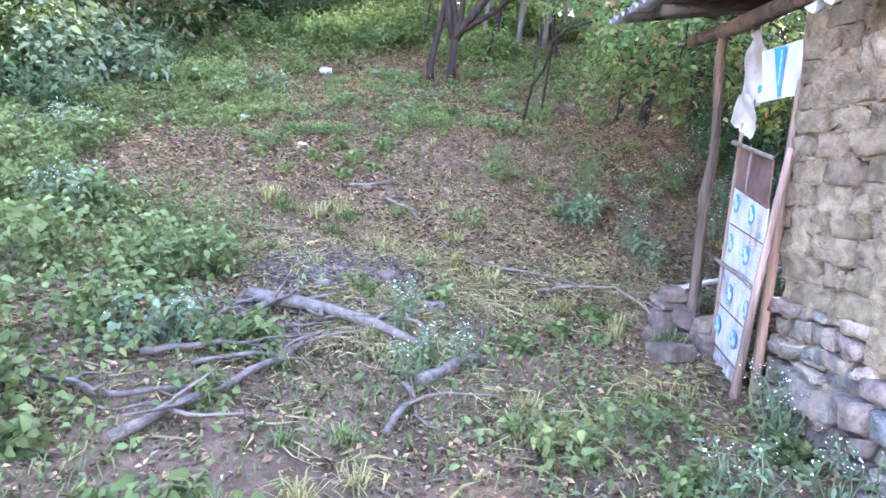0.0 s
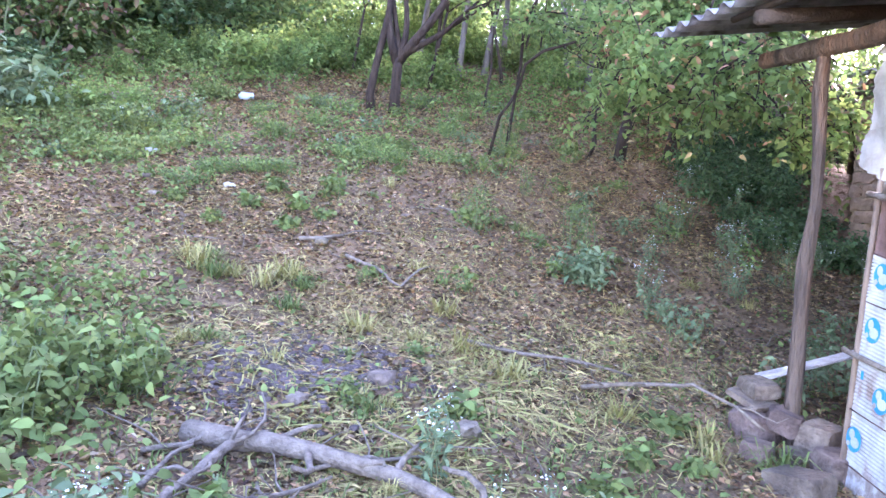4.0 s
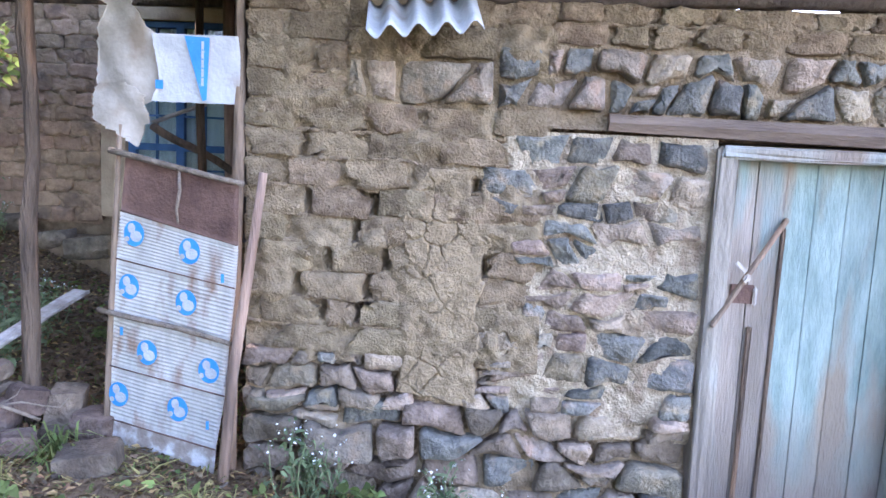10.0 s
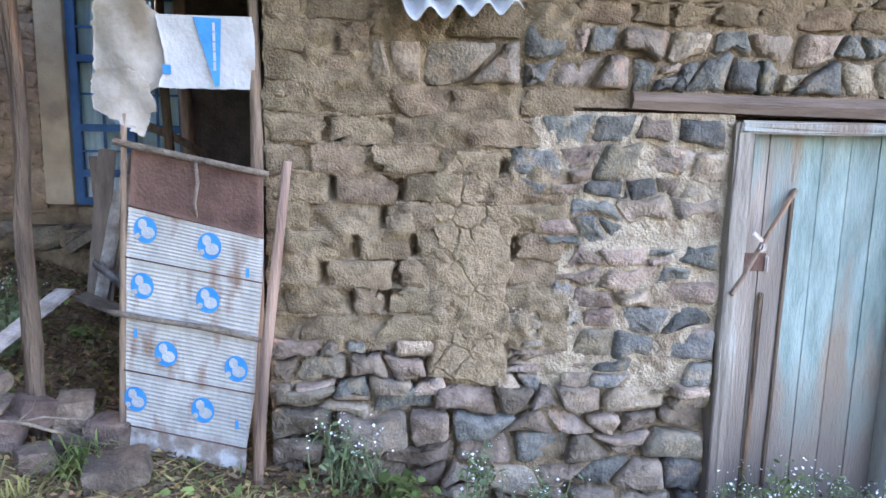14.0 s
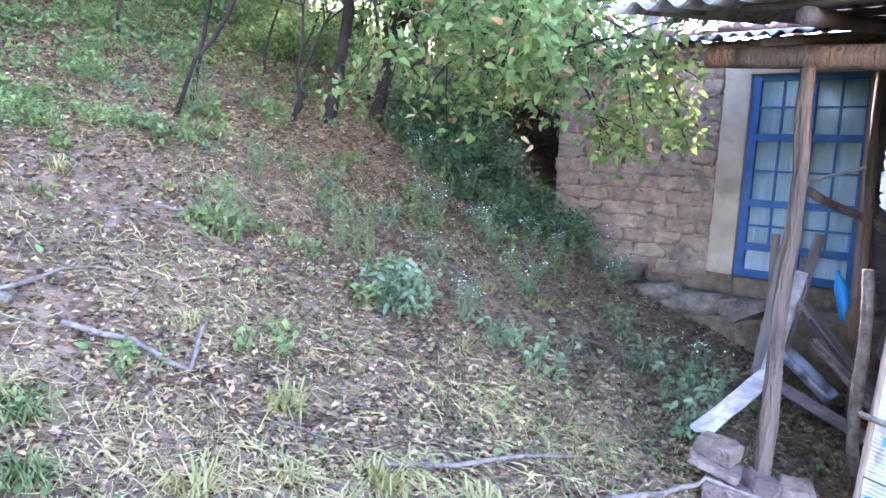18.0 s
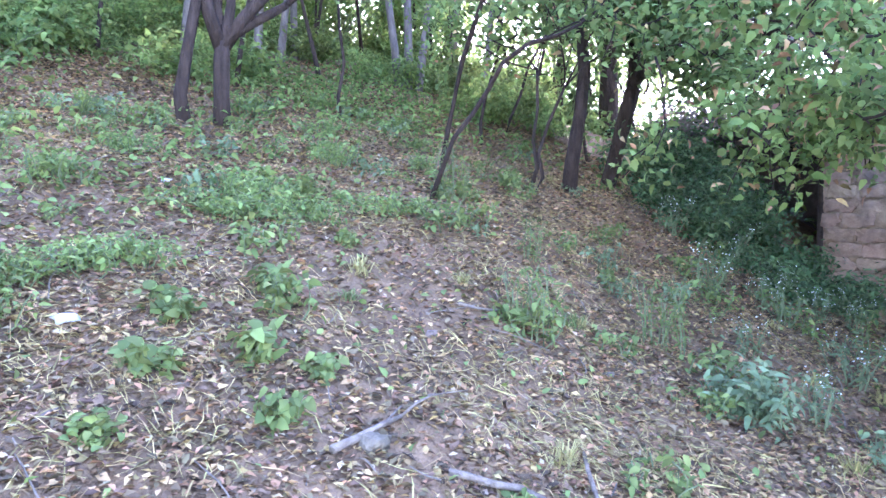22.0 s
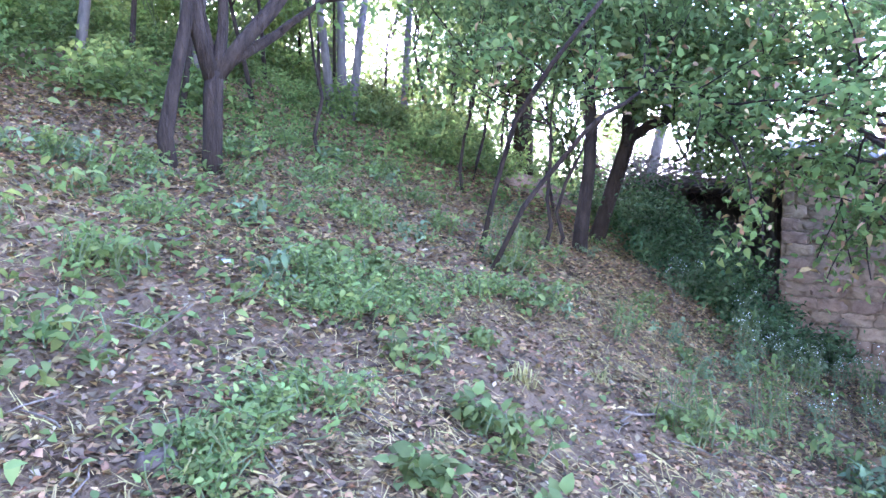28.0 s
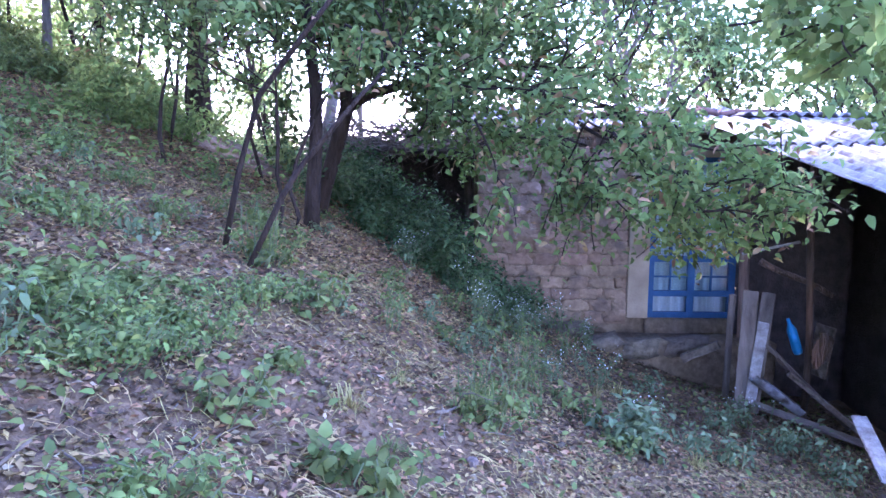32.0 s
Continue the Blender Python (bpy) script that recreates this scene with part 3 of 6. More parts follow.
def fill_bricks(parent, y0, y1, z0, z1, x, w=0.33, h=0.1445, material="adobe", name="brick", depth=0.15, skip=0.01, worn=0.006, open_joints=0.6, edge=None, bed="mud", joints=()):
    """Courses of worn mud bricks, many upright joints open and dark, the beds filled with crumbling mud. joints: for a course, where its upright joints stand."""
    row, z, beds = 0, z0, []
    while z < z1 - 0.05:
        hh = min(h * rng.uniform(0.97, 1.03), z1 - z)
        cuts = [y0]
        for k in sorted(joints[row]) if row < len(joints) else ():
            cuts.append(k)
        while cuts[-1] < y1 - 0.04:
            cuts.append(cuts[-1] + w * (rng.uniform(0.4, 0.65) if row % 2 and len(cuts) == 1 else rng.uniform(0.78, 1.18)))
        cuts[-1] = y1
        gaps = [rng.uniform(0.016, 0.022) if row < len(joints) and k in joints[row] else (rng.uniform(0.008, 0.016) if rng.uniform() < open_joints else rng.uniform(0.0, 0.003)) for k in cuts]
        for a, b, g, g2 in zip(cuts[:-1], cuts[1:], gaps[:-1], gaps[1:]):
            a, b = a + g, b - g2
            c = np.array([(a + b) / 2, z + hh / 2])
            if b - a < 0.05 or rng.uniform() < skip or (edge and not edge(c[0], c[1])):
                continue
            R = np.array(BRICK) * ((b - a) / 2, hh / 2 - rng.uniform(0.001, 0.006))
            R = warp(R + c, 0.008, 13) - c + rng.normal(0, worn, R.shape)
            for _ in range(rng.integers(0, 4)):
                u = np.array([rng.choice((-1, 1)) * (b - a) / 2, rng.choice((-1, 1)) * hh / 2])
                near = np.hypot(*(R - u).T) < 0.055
                R[near] *= rng.uniform(0.7, 0.93)
            n, f = len(R), x + rng.normal(0, 0.009)
            ly, lz = rng.normal(0, 0.03), rng.normal(0, 0.07)
            S, C = R * rng.uniform(0.92, 0.985, (n, 1)), R * rng.uniform(0.4, 0.75, (n, 1))
            V = np.vstack([np.column_stack([np.full(n, x + depth), R * 0.98]), np.column_stack([f + rng.uniform(0.003, 0.016, n), R]), np.column_stack([f + rng.uniform(-0.005, 0.011, n) + ly * S[:, 0] + lz * S[:, 1], S]), np.column_stack([f + rng.uniform(-0.009, 0.008, n) + ly * C[:, 0] + lz * C[:, 1], C]), [[f - rng.uniform(-0.003, 0.005), 0, 0]]])
            i = np.arange(n)
            j = (i + 1) % n
            F = np.vstack([np.stack([q + i, q + j, q + n + j], 1) for q in (0, n, 2 * n)] + [np.stack([q + i, q + n + j, q + n + i], 1) for q in (0, n, 2 * n)] + [np.stack([3 * n + i, 3 * n + j, np.full(n, 4 * n)], 1)])
            me = np_mesh(name, V, F)
            me.materials.append(M[material])
            ob = new(name, me)
            ob.parent = parent
            ob.location = (0, c[0], c[1])
        z += hh
        row += 1
        beds.append(z)
    if bed:
        pieces = []
        for z in beds[:-1]:
            Y = np.arange(y0, y1, 0.02)
            zz = warp(np.column_stack([Y, np.full(len(Y), z)]), 0.008, 13)[:, 1]
            lo, hi = zz - rng.uniform(0.006, 0.02, len(Y)), zz + rng.uniform(0.004, 0.014, len(Y))
            X = x + 0.011 + rng.uniform(-0.005, 0.008, len(Y)) + 0.018 * vnoise(Y, zz, 9, 31)
            m = len(Y)
            V = np.vstack([np.column_stack([np.full(m, x + 0.1), Y, lo]), np.column_stack([X + 0.006, Y, lo]), np.column_stack([X, Y, zz]), np.column_stack([X + 0.006, Y, hi]), np.column_stack([np.full(m, x + 0.1), Y, hi])])
            q = np.arange(m - 1)
            V, F = V, np.vstack([np.stack([q + k * m, q + (k + 1) * m, q + (k + 1) * m + 1, q + k * m + 1], 1) for k in range(4)])
            if edge:
                mid = V[F].mean(1)
                F = F[[bool(edge(p[1], p[2])) for p in mid]]
            pieces.append((V, F))
        link("mortar", np_mesh("mortar", *join(*pieces)), M[bed], parent, "crumbling mud in the brick beds")


def relief(parent, name, material, label, y0, y1, z0, z1, surface, back, step=0.012):
    """Mud laid over a wall: an uneven skin that dies into the wall where it sinks below it."""
    ny, nz = int((y1 - y0) / step) + 1, int((z1 - z0) / step) + 1
    Y, Z = np.meshgrid(np.linspace(y0, y1, ny), np.linspace(z0, z1, nz), indexing="ij")
    X = np.minimum(surface(Y, Z), back)
    q = (np.arange(ny - 1)[:, None] * nz + np.arange(nz - 1)[None]).ravel()
    F = np.stack([q, q + 1, q + nz + 1, q + nz], 1)
    xf = X.ravel()
    F = F[(xf[F] < back - 1e-5).any(1)]
    return link(name, np_mesh(name, np.stack([X, Y, Z], -1).reshape(-1, 3), F), M[material], parent, label)


def crumble(Y, Z, k=1.0):
    return k * (0.010 * vnoise(Y, Z, 6, 21) + 0.008 * vnoise(Y, Z, 15, 22) + 0.006 * vnoise(Y, Z, 37, 23) + 0.004 * vnoise(Y, Z, 80, 24))


def cracks(Y, Z, size, seed):
    """Distance to the nearest of a net of crooked cracks."""
    r = np.random.default_rng(seed)
    y, z = np.arange(Y.min() - size, Y.max() + size, size), np.arange(Z.min() - size, Z.max() + size, size)
    P = np.stack(np.meshgrid(y, z), -1).reshape(-1, 2) + r.uniform(-0.45, 0.45, (len(y) * len(z), 2)) * size
    wy, wz = Y + 0.02 * vnoise(Y, Z, 14, 41) + 0.008 * vnoise(Y, Z, 40, 42), Z + 0.02 * vnoise(Y, Z, 14, 43) + 0.008 * vnoise(Y, Z, 40, 44)
    f1, f2 = np.full(Y.shape, 9.0), np.full(Y.shape, 9.0)
    for p in P:
        d = np.hypot(wy - p[0], wz - p[1])
        f2 = np.minimum(f2, np.maximum(f1, d))
        f1 = np.minimum(f1, d)
    return f2 - f1
# ---- ground ----
def axis(lo, hi, step, reach):
    mid = np.arange(lo, hi + 1e-6, step)
    out = step * np.cumsum(1.25 ** np.arange(1, 60))
    out = out[out < reach]
    return np.concatenate([lo - out[::-1], mid, hi + out])


gx, gy = axis(-7, 9, 0.11, 380), axis(-4, 20, 0.11, 380)
GX, GYY = np.meshgrid(gx, gy, indexing="ij")
GH = gz(GX, GYY) + rng.normal(0, 0.008, GX.shape) * (np.abs(GX) < 9)
ii, jj = np.meshgrid(np.arange(len(gx) - 1), np.arange(len(gy) - 1), indexing="ij")
q = (ii * len(gy) + jj).ravel()
ground = link("ground", np_mesh("ground", np.stack([GX, GYY, GH], -1).reshape(-1, 3), np.stack([q, q + len(gy), q + len(gy) + 1, q + 1], 1), True), M["soil"])
tagged(ground, "brown hillside soil strewn with dry leaves and straw", "ground", kind="structure")

# ---- stone facade with the old door ----
FX = 2.557
CORE = FX + 0.16
facade = link("wall_facade", np_mesh("wall_facade", *join(
    slab(CORE, 2.95, 1.76, 4.16, -0.7, 2.10), slab(CORE, 2.95, 0.20, 0.67, -0.8, 2.10), slab(CORE, 2.95, 0.20, 4.16, 2.10, 2.74),
    slab(CORE + 0.02, 2.95, 0.67, 1.76, -0.9, -0.16))), M["mud"])
tagged(facade, "old rubble stone and adobe wall with crumbling mud mortar", "wall", kind="structure")


def seam(z):
    """Where the bricks end and the rubble beside the door begins."""
    return 2.76 + 0.09 * np.sin(7.5 * np.asarray(z) + 0.6) + 0.05 * np.sin(19 * np.asarray(z))


HOLES = [(3.82, 1.70), (3.49, 1.69), (3.71, 1.40), (3.41, 1.41), (3.87, 1.25), (3.50, 1.25), (3.73, 1.115), (3.55, 1.11), (3.57, 1.55), (2.89, 1.39), (2.96, 1.79), (2.78, 1.0)]


def hollow(Y, Z):
    """How deep the mud is scooped out at the open joints."""
    return sum(0.14 * np.exp(-((Y - y) / 0.021) ** 4 - ((Z - z) / 0.055) ** 4) for y, z in HOLES)


def plaster_face(Y, Z):
    left, right = 3.33 - 0.09 * np.exp(-((Z - 1.05) / 0.2) ** 2) + 0.035 * vnoise(Y, Z, 7, 51) + 0.015 * vnoise(Y, Z, 25, 52), 2.90 + 0.06 * (Z > 1.62) + 0.04 * vnoise(Y, Z, 6, 53) + 0.015 * vnoise(Y, Z, 25, 54)
    low, high = 0.66 + 0.06 * vnoise(Y, Z, 6, 55), 1.9 - 1.4 * np.maximum(0, Y - 3.2) + 0.05 * vnoise(Y, Z, 7, 56)
    inside = np.minimum(np.minimum(left - Y, Y - right), np.minimum(Z - low, high - Z))
    net = cracks(Y, Z, 0.13, 61) + 0.002 + 0.010 * vnoise(Y, Z, 5, 57)
    return FX - 0.006 + 0.8 * crumble(Y, Z, 0.8) + 0.022 * np.clip(1 - net / 0.0085, 0, 1) + 0.2 * np.clip(1 - inside / 0.014, 0, 1) * np.clip(0.016 - inside, 0, 0.5) * 6 + np.clip(-inside, 0, 1) * 3 + 2 * hollow(Y, Z)


relief(facade, "plaster_patch", "plaster", "cracked and flaking mud plaster over the bricks", 2.75, 3.45, 0.55, 2.02, plaster_face, FX + 0.1, 0.005)
relief(facade, "mortar", "palemud", "pale crumbly mud mortar", 1.77, 2.95, 0.5, 2.10, lambda Y, Z: FX + 0.023 + crumble(Y, Z, 1.2) + 0.014 * vnoise(Y, Z, 3.5, 25) + 0.8 * np.maximum(0, Y - seam(Z) - 0.02 - 0.02 * vnoise(Y, Z, 20, 26)) + 0.4 * np.maximum(0, 0.66 + 0.08 * vnoise(Y, Z, 5, 27) - Z), FX + 0.115, 0.011)
relief(facade, "mortar", "mud", "brown mud mortar", 0.21, 4.15, 2.12, 2.73, lambda Y, Z: FX + 0.045 + crumble(Y, Z, 1.4) + 0.04 * vnoise(Y, Z, 4.5, 32), CORE + 0.02, 0.02)
relief(facade, "mortar", "mud", "dark earthy mortar", 1.77, 4.15, -0.5, 0.96, lambda Y, Z: FX + 0.08 + crumble(Y, Z, 1.6) + 0.05 * vnoise(Y, Z, 4.5, 30), CORE + 0.02, 0.02)
relief(facade, "mortar", "mud", "dark earthy mortar", 0.21, 0.66, -0.7, 0.9, lambda Y, Z: FX + 0.066 + crumble(Y, Z, 1.6) + 0.05 * vnoise(Y, Z, 4.5, 30), CORE + 0.02, 0.02)
relief(facade, "mud_smear", "adobe", "worn mud smeared over the bricks", 0.21, 0.66, 0.8, 2.1, lambda Y, Z: FX + 0.016 + crumble(Y, Z, 1.3) + 0.03 * vnoise(Y, Z, 4, 28), CORE + 0.02, 0.012)
relief(facade, "mud_smear", "adobe", "worn mud smeared over the bricks", 2.6, 4.15, 0.86, 2.72, lambda Y, Z: FX + 0.028 + crumble(Y, Z, 1.3) + 0.055 * vnoise(Y, Z, 4, 29) + 0.03 * vnoise(Y, Z, 14, 33) + hollow(Y, Z), FX + 0.15, 0.014)
# wooden lintel over the door
lintel = link("lintel", sticks("lintel", [([(FX + 0.02, 0.15, 2.135), (FX + 0.015, 0.9, 2.14), (FX + 0.02, 1.7, 2.15), (FX + 0.03, 2.32, 2.16)], [0.055, 0.058, 0.055, 0.05])], 6, 0.03, False), M["beam"])
tagged(lintel, "weathered hewn wooden lintel built into the wall", "beam", kind="structure")

# ---- the blue-green plank door ----
door = thing("door_1", "closed weathered plank door with faded blue-green paint", "door", kind="structure")
DX = FX + 0.05
part("door_post", box(0.16, 0.1, 2.15, pose(DX - 0.01, 1.73, 0.99), 0.008, 0.003, 3), M["framebare"], door, "brown-grey frame post with most paint gone")
part("door_post", box(0.16, 0.075, 2.16, pose(DX - 0.01, 0.708, 0.95), 0.008, 0.003, 3), M["framewood"], door, "grey-white worn frame post")
part("door_head", box(0.17, 1.12, 0.065, pose(DX - 0.02, 1.205, 2.04), 0.008, 0.003, 3), M["framewood"], door, "chipped pale blue head rail")
part("threshold", box(0.16, 1.12, 0.08, pose(DX - 0.04, 1.22, -0.12), 0.012, 0.004), M["deadwood"], door, "worn grey wooden threshold")
edges = [1.68, 1.53, 1.385, 1.235, 1.075, 0.91, 0.745]
for i in range(6):
    a, b = edges[i], edges[i + 1]
    part("plank", box(0.03, a - b - 0.003, 2.14, pose(DX + 0.06 + rng.normal(0, 0.0015), (a + b) / 2, 0.985, 0, 0, 0), 0.002, 0.001), M["doorbare" if i < 2 else "doorpaint"], door)
part("cover_strip", box(0.014, 0.022, 1.66, pose(DX + 0.039, 1.385, 0.84, 0.4), 0.004, 0.001), M["post"], door, "dark brown wooden strip")
part("cover_strip", box(0.014, 0.026, 1.2, pose(DX + 0.039, 1.505, 0.55), 0.004, 0.001), M["post"], door, "bare wooden strip")
m, L = span((DX - 0.11, 1.75, 1.17), (DX + 0.03, 1.37, 1.72))
part("bar", box(0.022, 0.026, L, m, 0.005), M["pole"], door, "slanting wooden locking bar")
part("padlock", box(0.025, 0.036, 0.045, pose(DX - 0.09, 1.59, 1.42, 20), 0.01), M["metal"], door, "small steel padlock")
part("hasp", box(0.01, 0.07, 0.022, pose(DX - 0.085, 1.62, 1.475, 40), 0.003), M["metal"], door, "steel hasp")
part("hasp_plate", box(0.01, 0.12, 0.10, pose(DX + 0.041, 1.56, 1.32), 0.003), M["rust"], door, "rusty plate")
part("handle", box(0.022, 0.02, 0.1, pose(DX + 0.03, 1.495, 1.31), 0.008), M["metal"], door, "worn metal handle")

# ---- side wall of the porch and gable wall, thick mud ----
# the porch gloom is put into this wall's dark colour
side = link("wall_porch_side", np_mesh("wall_porch_side", *join(slab(2.96, 6.9, 3.80, 4.10, -0.7, 3.1, 0.02, 0.2))), M["shademud"])
tagged(side, "mud wall inside the porch, coloured dark for its shade", "wall", kind="structure")
gable = link("wall_gable", np_mesh("wall_gable", *slab(2.96, 6.9, 0.2, 0.5, -0.8, 2.85, 0.02, 0.2)), M["adobe"])
tagged(gable, "adobe gable wall above the shed roof", "wall", kind="structure")

# ---- recessed adobe wall with the glazed blue door ----
BX = 6.30
back = link("wall_adobe", np_mesh("wall_adobe", *join(slab(BX + 0.15, BX + 0.5, 6.67, 8.88, 0.4, 3.62), slab(BX + 0.07, BX + 0.5, 5.55, 6.67, 3.25, 3.62), slab(BX + 0.07, BX + 0.5, 5.55, 6.67, 0.2, 1.16), slab(BX + 0.5, 9.2, 8.55, 8.88, 0.8, 3.5, 0.02, 0.2))), M["mud"])
tagged(back, "recessed wall of large brown adobe bricks with open joints", "wall", kind="structure")
part("pilaster", box(0.10, 0.26, 2.1, pose(BX + 0.03, 6.80, 2.24), 0.01, 0.003), M["cream"], back, "cream plastered door surround")
part("pilaster", box(0.10, 1.40, 0.13, pose(BX + 0.035, 6.24, 3.31), 0.01, 0.003), M["cream"], back, "cream plastered door surround")
relief(back, "mud_smear", "backadobe", "worn mud smeared over the bricks", 6.94, 8.86, 1.1, 3.55, lambda Y, Z: BX + 0.035 + crumble(Y, Z, 1.6) + 0.05 * vnoise(Y, Z, 3, 35) + 0.03 * vnoise(Y, Z, 9, 36), BX + 0.14, 0.025)
ledge = link("stone_ledge", np_mesh("stone_ledge", *slab(5.85, 6.36, 5.2, 8.0, 0.3, 0.98, 0.03, 0.1)), M["mud"])
tagged(ledge, "low mud and stone ledge along the adobe wall", "ledge", kind="structure")
for y, z, w in ((7.75, 1.15, 0.5), (7.3, 1.0, 0.42), (6.85, 0.95, 0.45), (6.3, 0.98, 0.5)):
    put_lump("stone", BOULDERS[int(y * 10) % 8], (5.95, y, z - 0.05), (0.17, w / 2, 0.09), ledge, -0.15)

gd = thing("door_2", "blue-framed glazed double door with pale curtains behind", "door", kind="structure")
for y in (5.59, 6.63, 6.11):
    part("stile", box(0.07, 0.09, 2.06, pose(BX + 0.09, y, 2.22), 0.006), M["bluepaint"], gd, "blue painted stile")
for k, z in enumerate((1.22, 1.50, 1.95, 2.62, 3.22)):
    part("rail", box(0.065, 1.10, 0.075, pose(BX + 0.09, 6.11, z), 0.006), M["bluepaint"], gd, "blue painted rail")
for z in (1.72, 2.28, 2.92):
    part("glazing_bar", box(0.035, 1.05, 0.022, pose(BX + 0.09, 6.11, z), 0.003), M["bluepaint"], gd, "thin blue glazing bar")
for y in (5.85, 6.37):
    part("glazing_bar", box(0.035, 0.022, 1.74, pose(BX + 0.092, y, 2.36), 0.003), M["bluepaint"], gd, "thin blue glazing bar")
for a, b in ((5.635, 5.84), (5.86, 6.065), (6.155, 6.36), (6.38, 6.585)):
    for z0, z1 in ((1.54, 1.71), (1.73, 1.91), (1.99, 2.27), (2.29, 2.58), (2.66, 2.91), (2.93, 3.18)):
        pane = part("pane", box(0.005, b - a, z1 - z0, pose(BX + 0.09, (a + b) / 2, (z0 + z1) / 2)), M["glass"], gd, "dusty glass pane")
        pane.visible_shadow = False
ny = 60
Y = np.linspace(5.55, 6.67, ny)
V = np.array([(BX + 0.2 + 0.015 * math.sin(y * 55) + dx, y, z) for dx in (0, 0.004) for y in Y for z in (1.2, 3.24)])
F = [[2 * i + o, 2 * i + 1 + o, 2 * i + 3 + o, 2 * i + 2 + o] for o in (0, 2 * ny) for i in range(ny - 1)]
curtain = link("curtain", np_mesh("curtain", V, F, True), M["curtain"])
tagged(curtain, "pale greenish curtain hanging behind the glass door", "curtain")

# plain wall coloured dark to stand in for the shade deep in the porch
shademud = link("wall_porch_back", np_mesh("wall_porch_back", *slab(BX + 0.05, BX + 0.5, 4.1, 5.55, 0.0, 3.66)), M["shademud"])
tagged(shademud, "back wall of the porch, coloured dark for its shade", "wall", kind="structure")
# dark room behind the glazed door, and the back of the house
room = link("wall_back", np_mesh("wall_back", *join(slab(9.2, 9.5, 0.2, 8.88, -0.8, 3.5, 0.02, 0.3), slab(BX + 0.5, 9.2, 3.8, 4.1, 0.4, 3.5, 0.02, 0.3))), M["mud"])
tagged(room, "plain mud wall at the back of the house", "wall", kind="structure")


# ---- roofs ----
def corrugated(width, length, wave_len=0.146, amp=0.024, thick=0.006, rise=0.0, sag=0.0, steps=6):
    """A corrugated sheet: width along y, length along x, middle of its lower edge at the origin."""
    nw = int(width / wave_len * 8) + 1
    Y = np.linspace(-width / 2, width / 2, nw)
    X = np.linspace(0, length, steps)
    A, B = np.meshgrid(X, Y, indexing="ij")
    Z = amp * np.sin(2 * np.pi * B / wave_len) - sag * np.sin(np.pi * A / length)
    top = np.stack([A, B, Z], -1).reshape(-1, 3)
    bot = top - [0, 0, thick]
    i, j = np.meshgrid(np.arange(steps - 1), np.arange(nw - 1), indexing="ij")
    q = (i * nw + j).ravel()
    F = np.stack([q, q + nw, q + nw + 1, q + 1], 1)
    n = len(top)
    S = []
    for b in range(nw - 1):
        S.append([b, b + 1, b + 1 + n, b + n])
        e = (steps - 1) * nw + b
        S.append([e + 1, e, e + n, e + 1 + n])
    for a in range(steps - 1):
        p = a * nw
        S.append([p + nw, p, p + n, p + nw + n])
        p = a * nw + nw - 1
        S.append([p, p + nw, p + nw + n, p + n])
    return np.vstack([top, bot]), np.vstack([F, F[:, ::-1] + n, np.array(S)])


roof = thing("roof_main", "old grey corrugated sheet roof over the porch", "roof", kind="structure")
EX, EZ, RX, RZ = 1.98, 2.93, 6.75, 3.72
slope = math.degrees(math.atan2(RZ - EZ, RX - EX))
length = math.hypot(RX - EX, RZ - EZ)
sheet = np_mesh("roof_sheet", *corrugated(1.0, length * 0.53), smooth=True)
sheet.materials.append(M["roofing"])
for row in range(2):
    y, n = -0.05, 0
    while y < 5.3:
        s = new("roof_sheet", sheet)
        s.parent = roof
        s.matrix_basis = pose(EX + row * (RX - EX) * 0.49 + rng.normal(0, 0.02), y + 0.45, EZ + 0.03 + row * ((RZ - EZ) * 0.49 + 0.03) + 0.008 * (n % 2), 0, -slope, rng.normal(0, 0.4))
        y += 0.88
        n += 1
timbers = thing("roof_timbers", "dark pole rafters and plate under the roof", "roof timber", kind="structure")
for y in np.arange(0.3, 5.6, 0.62):
    link("rafter", sticks("rafter", [(bent((EX + 0.12, y, EZ - 0.06), (RX - 0.1, y + rng.normal(0, 0.05), RZ - 0.09), 0.02), [0.045, 0.05])]), M["darkwood"], timbers)
for x in (2.15, 3.2, 4.3, 5.4):
    z = EZ + (x - EX) * (RZ - EZ) / (RX - EX) - 0.025
    link("batten", sticks("batten", [(bent((x, 0.1, z), (x, 5.55, z), 0.012), [0.022, 0.022])]), M["darkwood"], timbers)
link("wall_plate", sticks("wall_plate", [(bent((2.62, 0.2, 2.80), (2.60, 4.3, 2.80), 0.012, 9), [0.06, 0.055])], 8), M["darkwood"], timbers)
link("front_beam", sticks("front_beam", [(bent((2.60, 4.0, 2.785), (2.62, 5.85, 2.80), 0.03, 9), [0.06, 0.065, 0.05])], 8), M["post"], timbers, "round log beam over the tin door")

# roof of the adobe room, with its ridge
roof2 = thing("roof_back", "weathered sheet roof over the adobe room with a broken tile ridge", "roof", kind="structure")
b = np_mesh("roof_sheet", *corrugated(1.0, 1.75), smooth=True)
b.materials.append(M["roofing"])
for k in range(4):
    s = new("roof_sheet", b)
    s.parent = roof2
    s.matrix_basis = pose(6.08, 5.75 + 0.9 * k, 3.60 + 0.008 * (k % 2), 0, -12, 0)
for k in range(10):
    s = new("roof_sheet", b)
    s.parent = roof2
    s.matrix_basis = pose(9.5, 0.6 + 0.9 * k, 3.45 + 0.008 * (k % 2), 0, -14, 180)
for k in range(6):
    s = new("roof_sheet", b)
    s.parent = roof2
    s.matrix_basis = pose(8.1, 0.6 + 0.9 * k, 3.84 + 0.008 * (k % 2), 0, 2, 180)
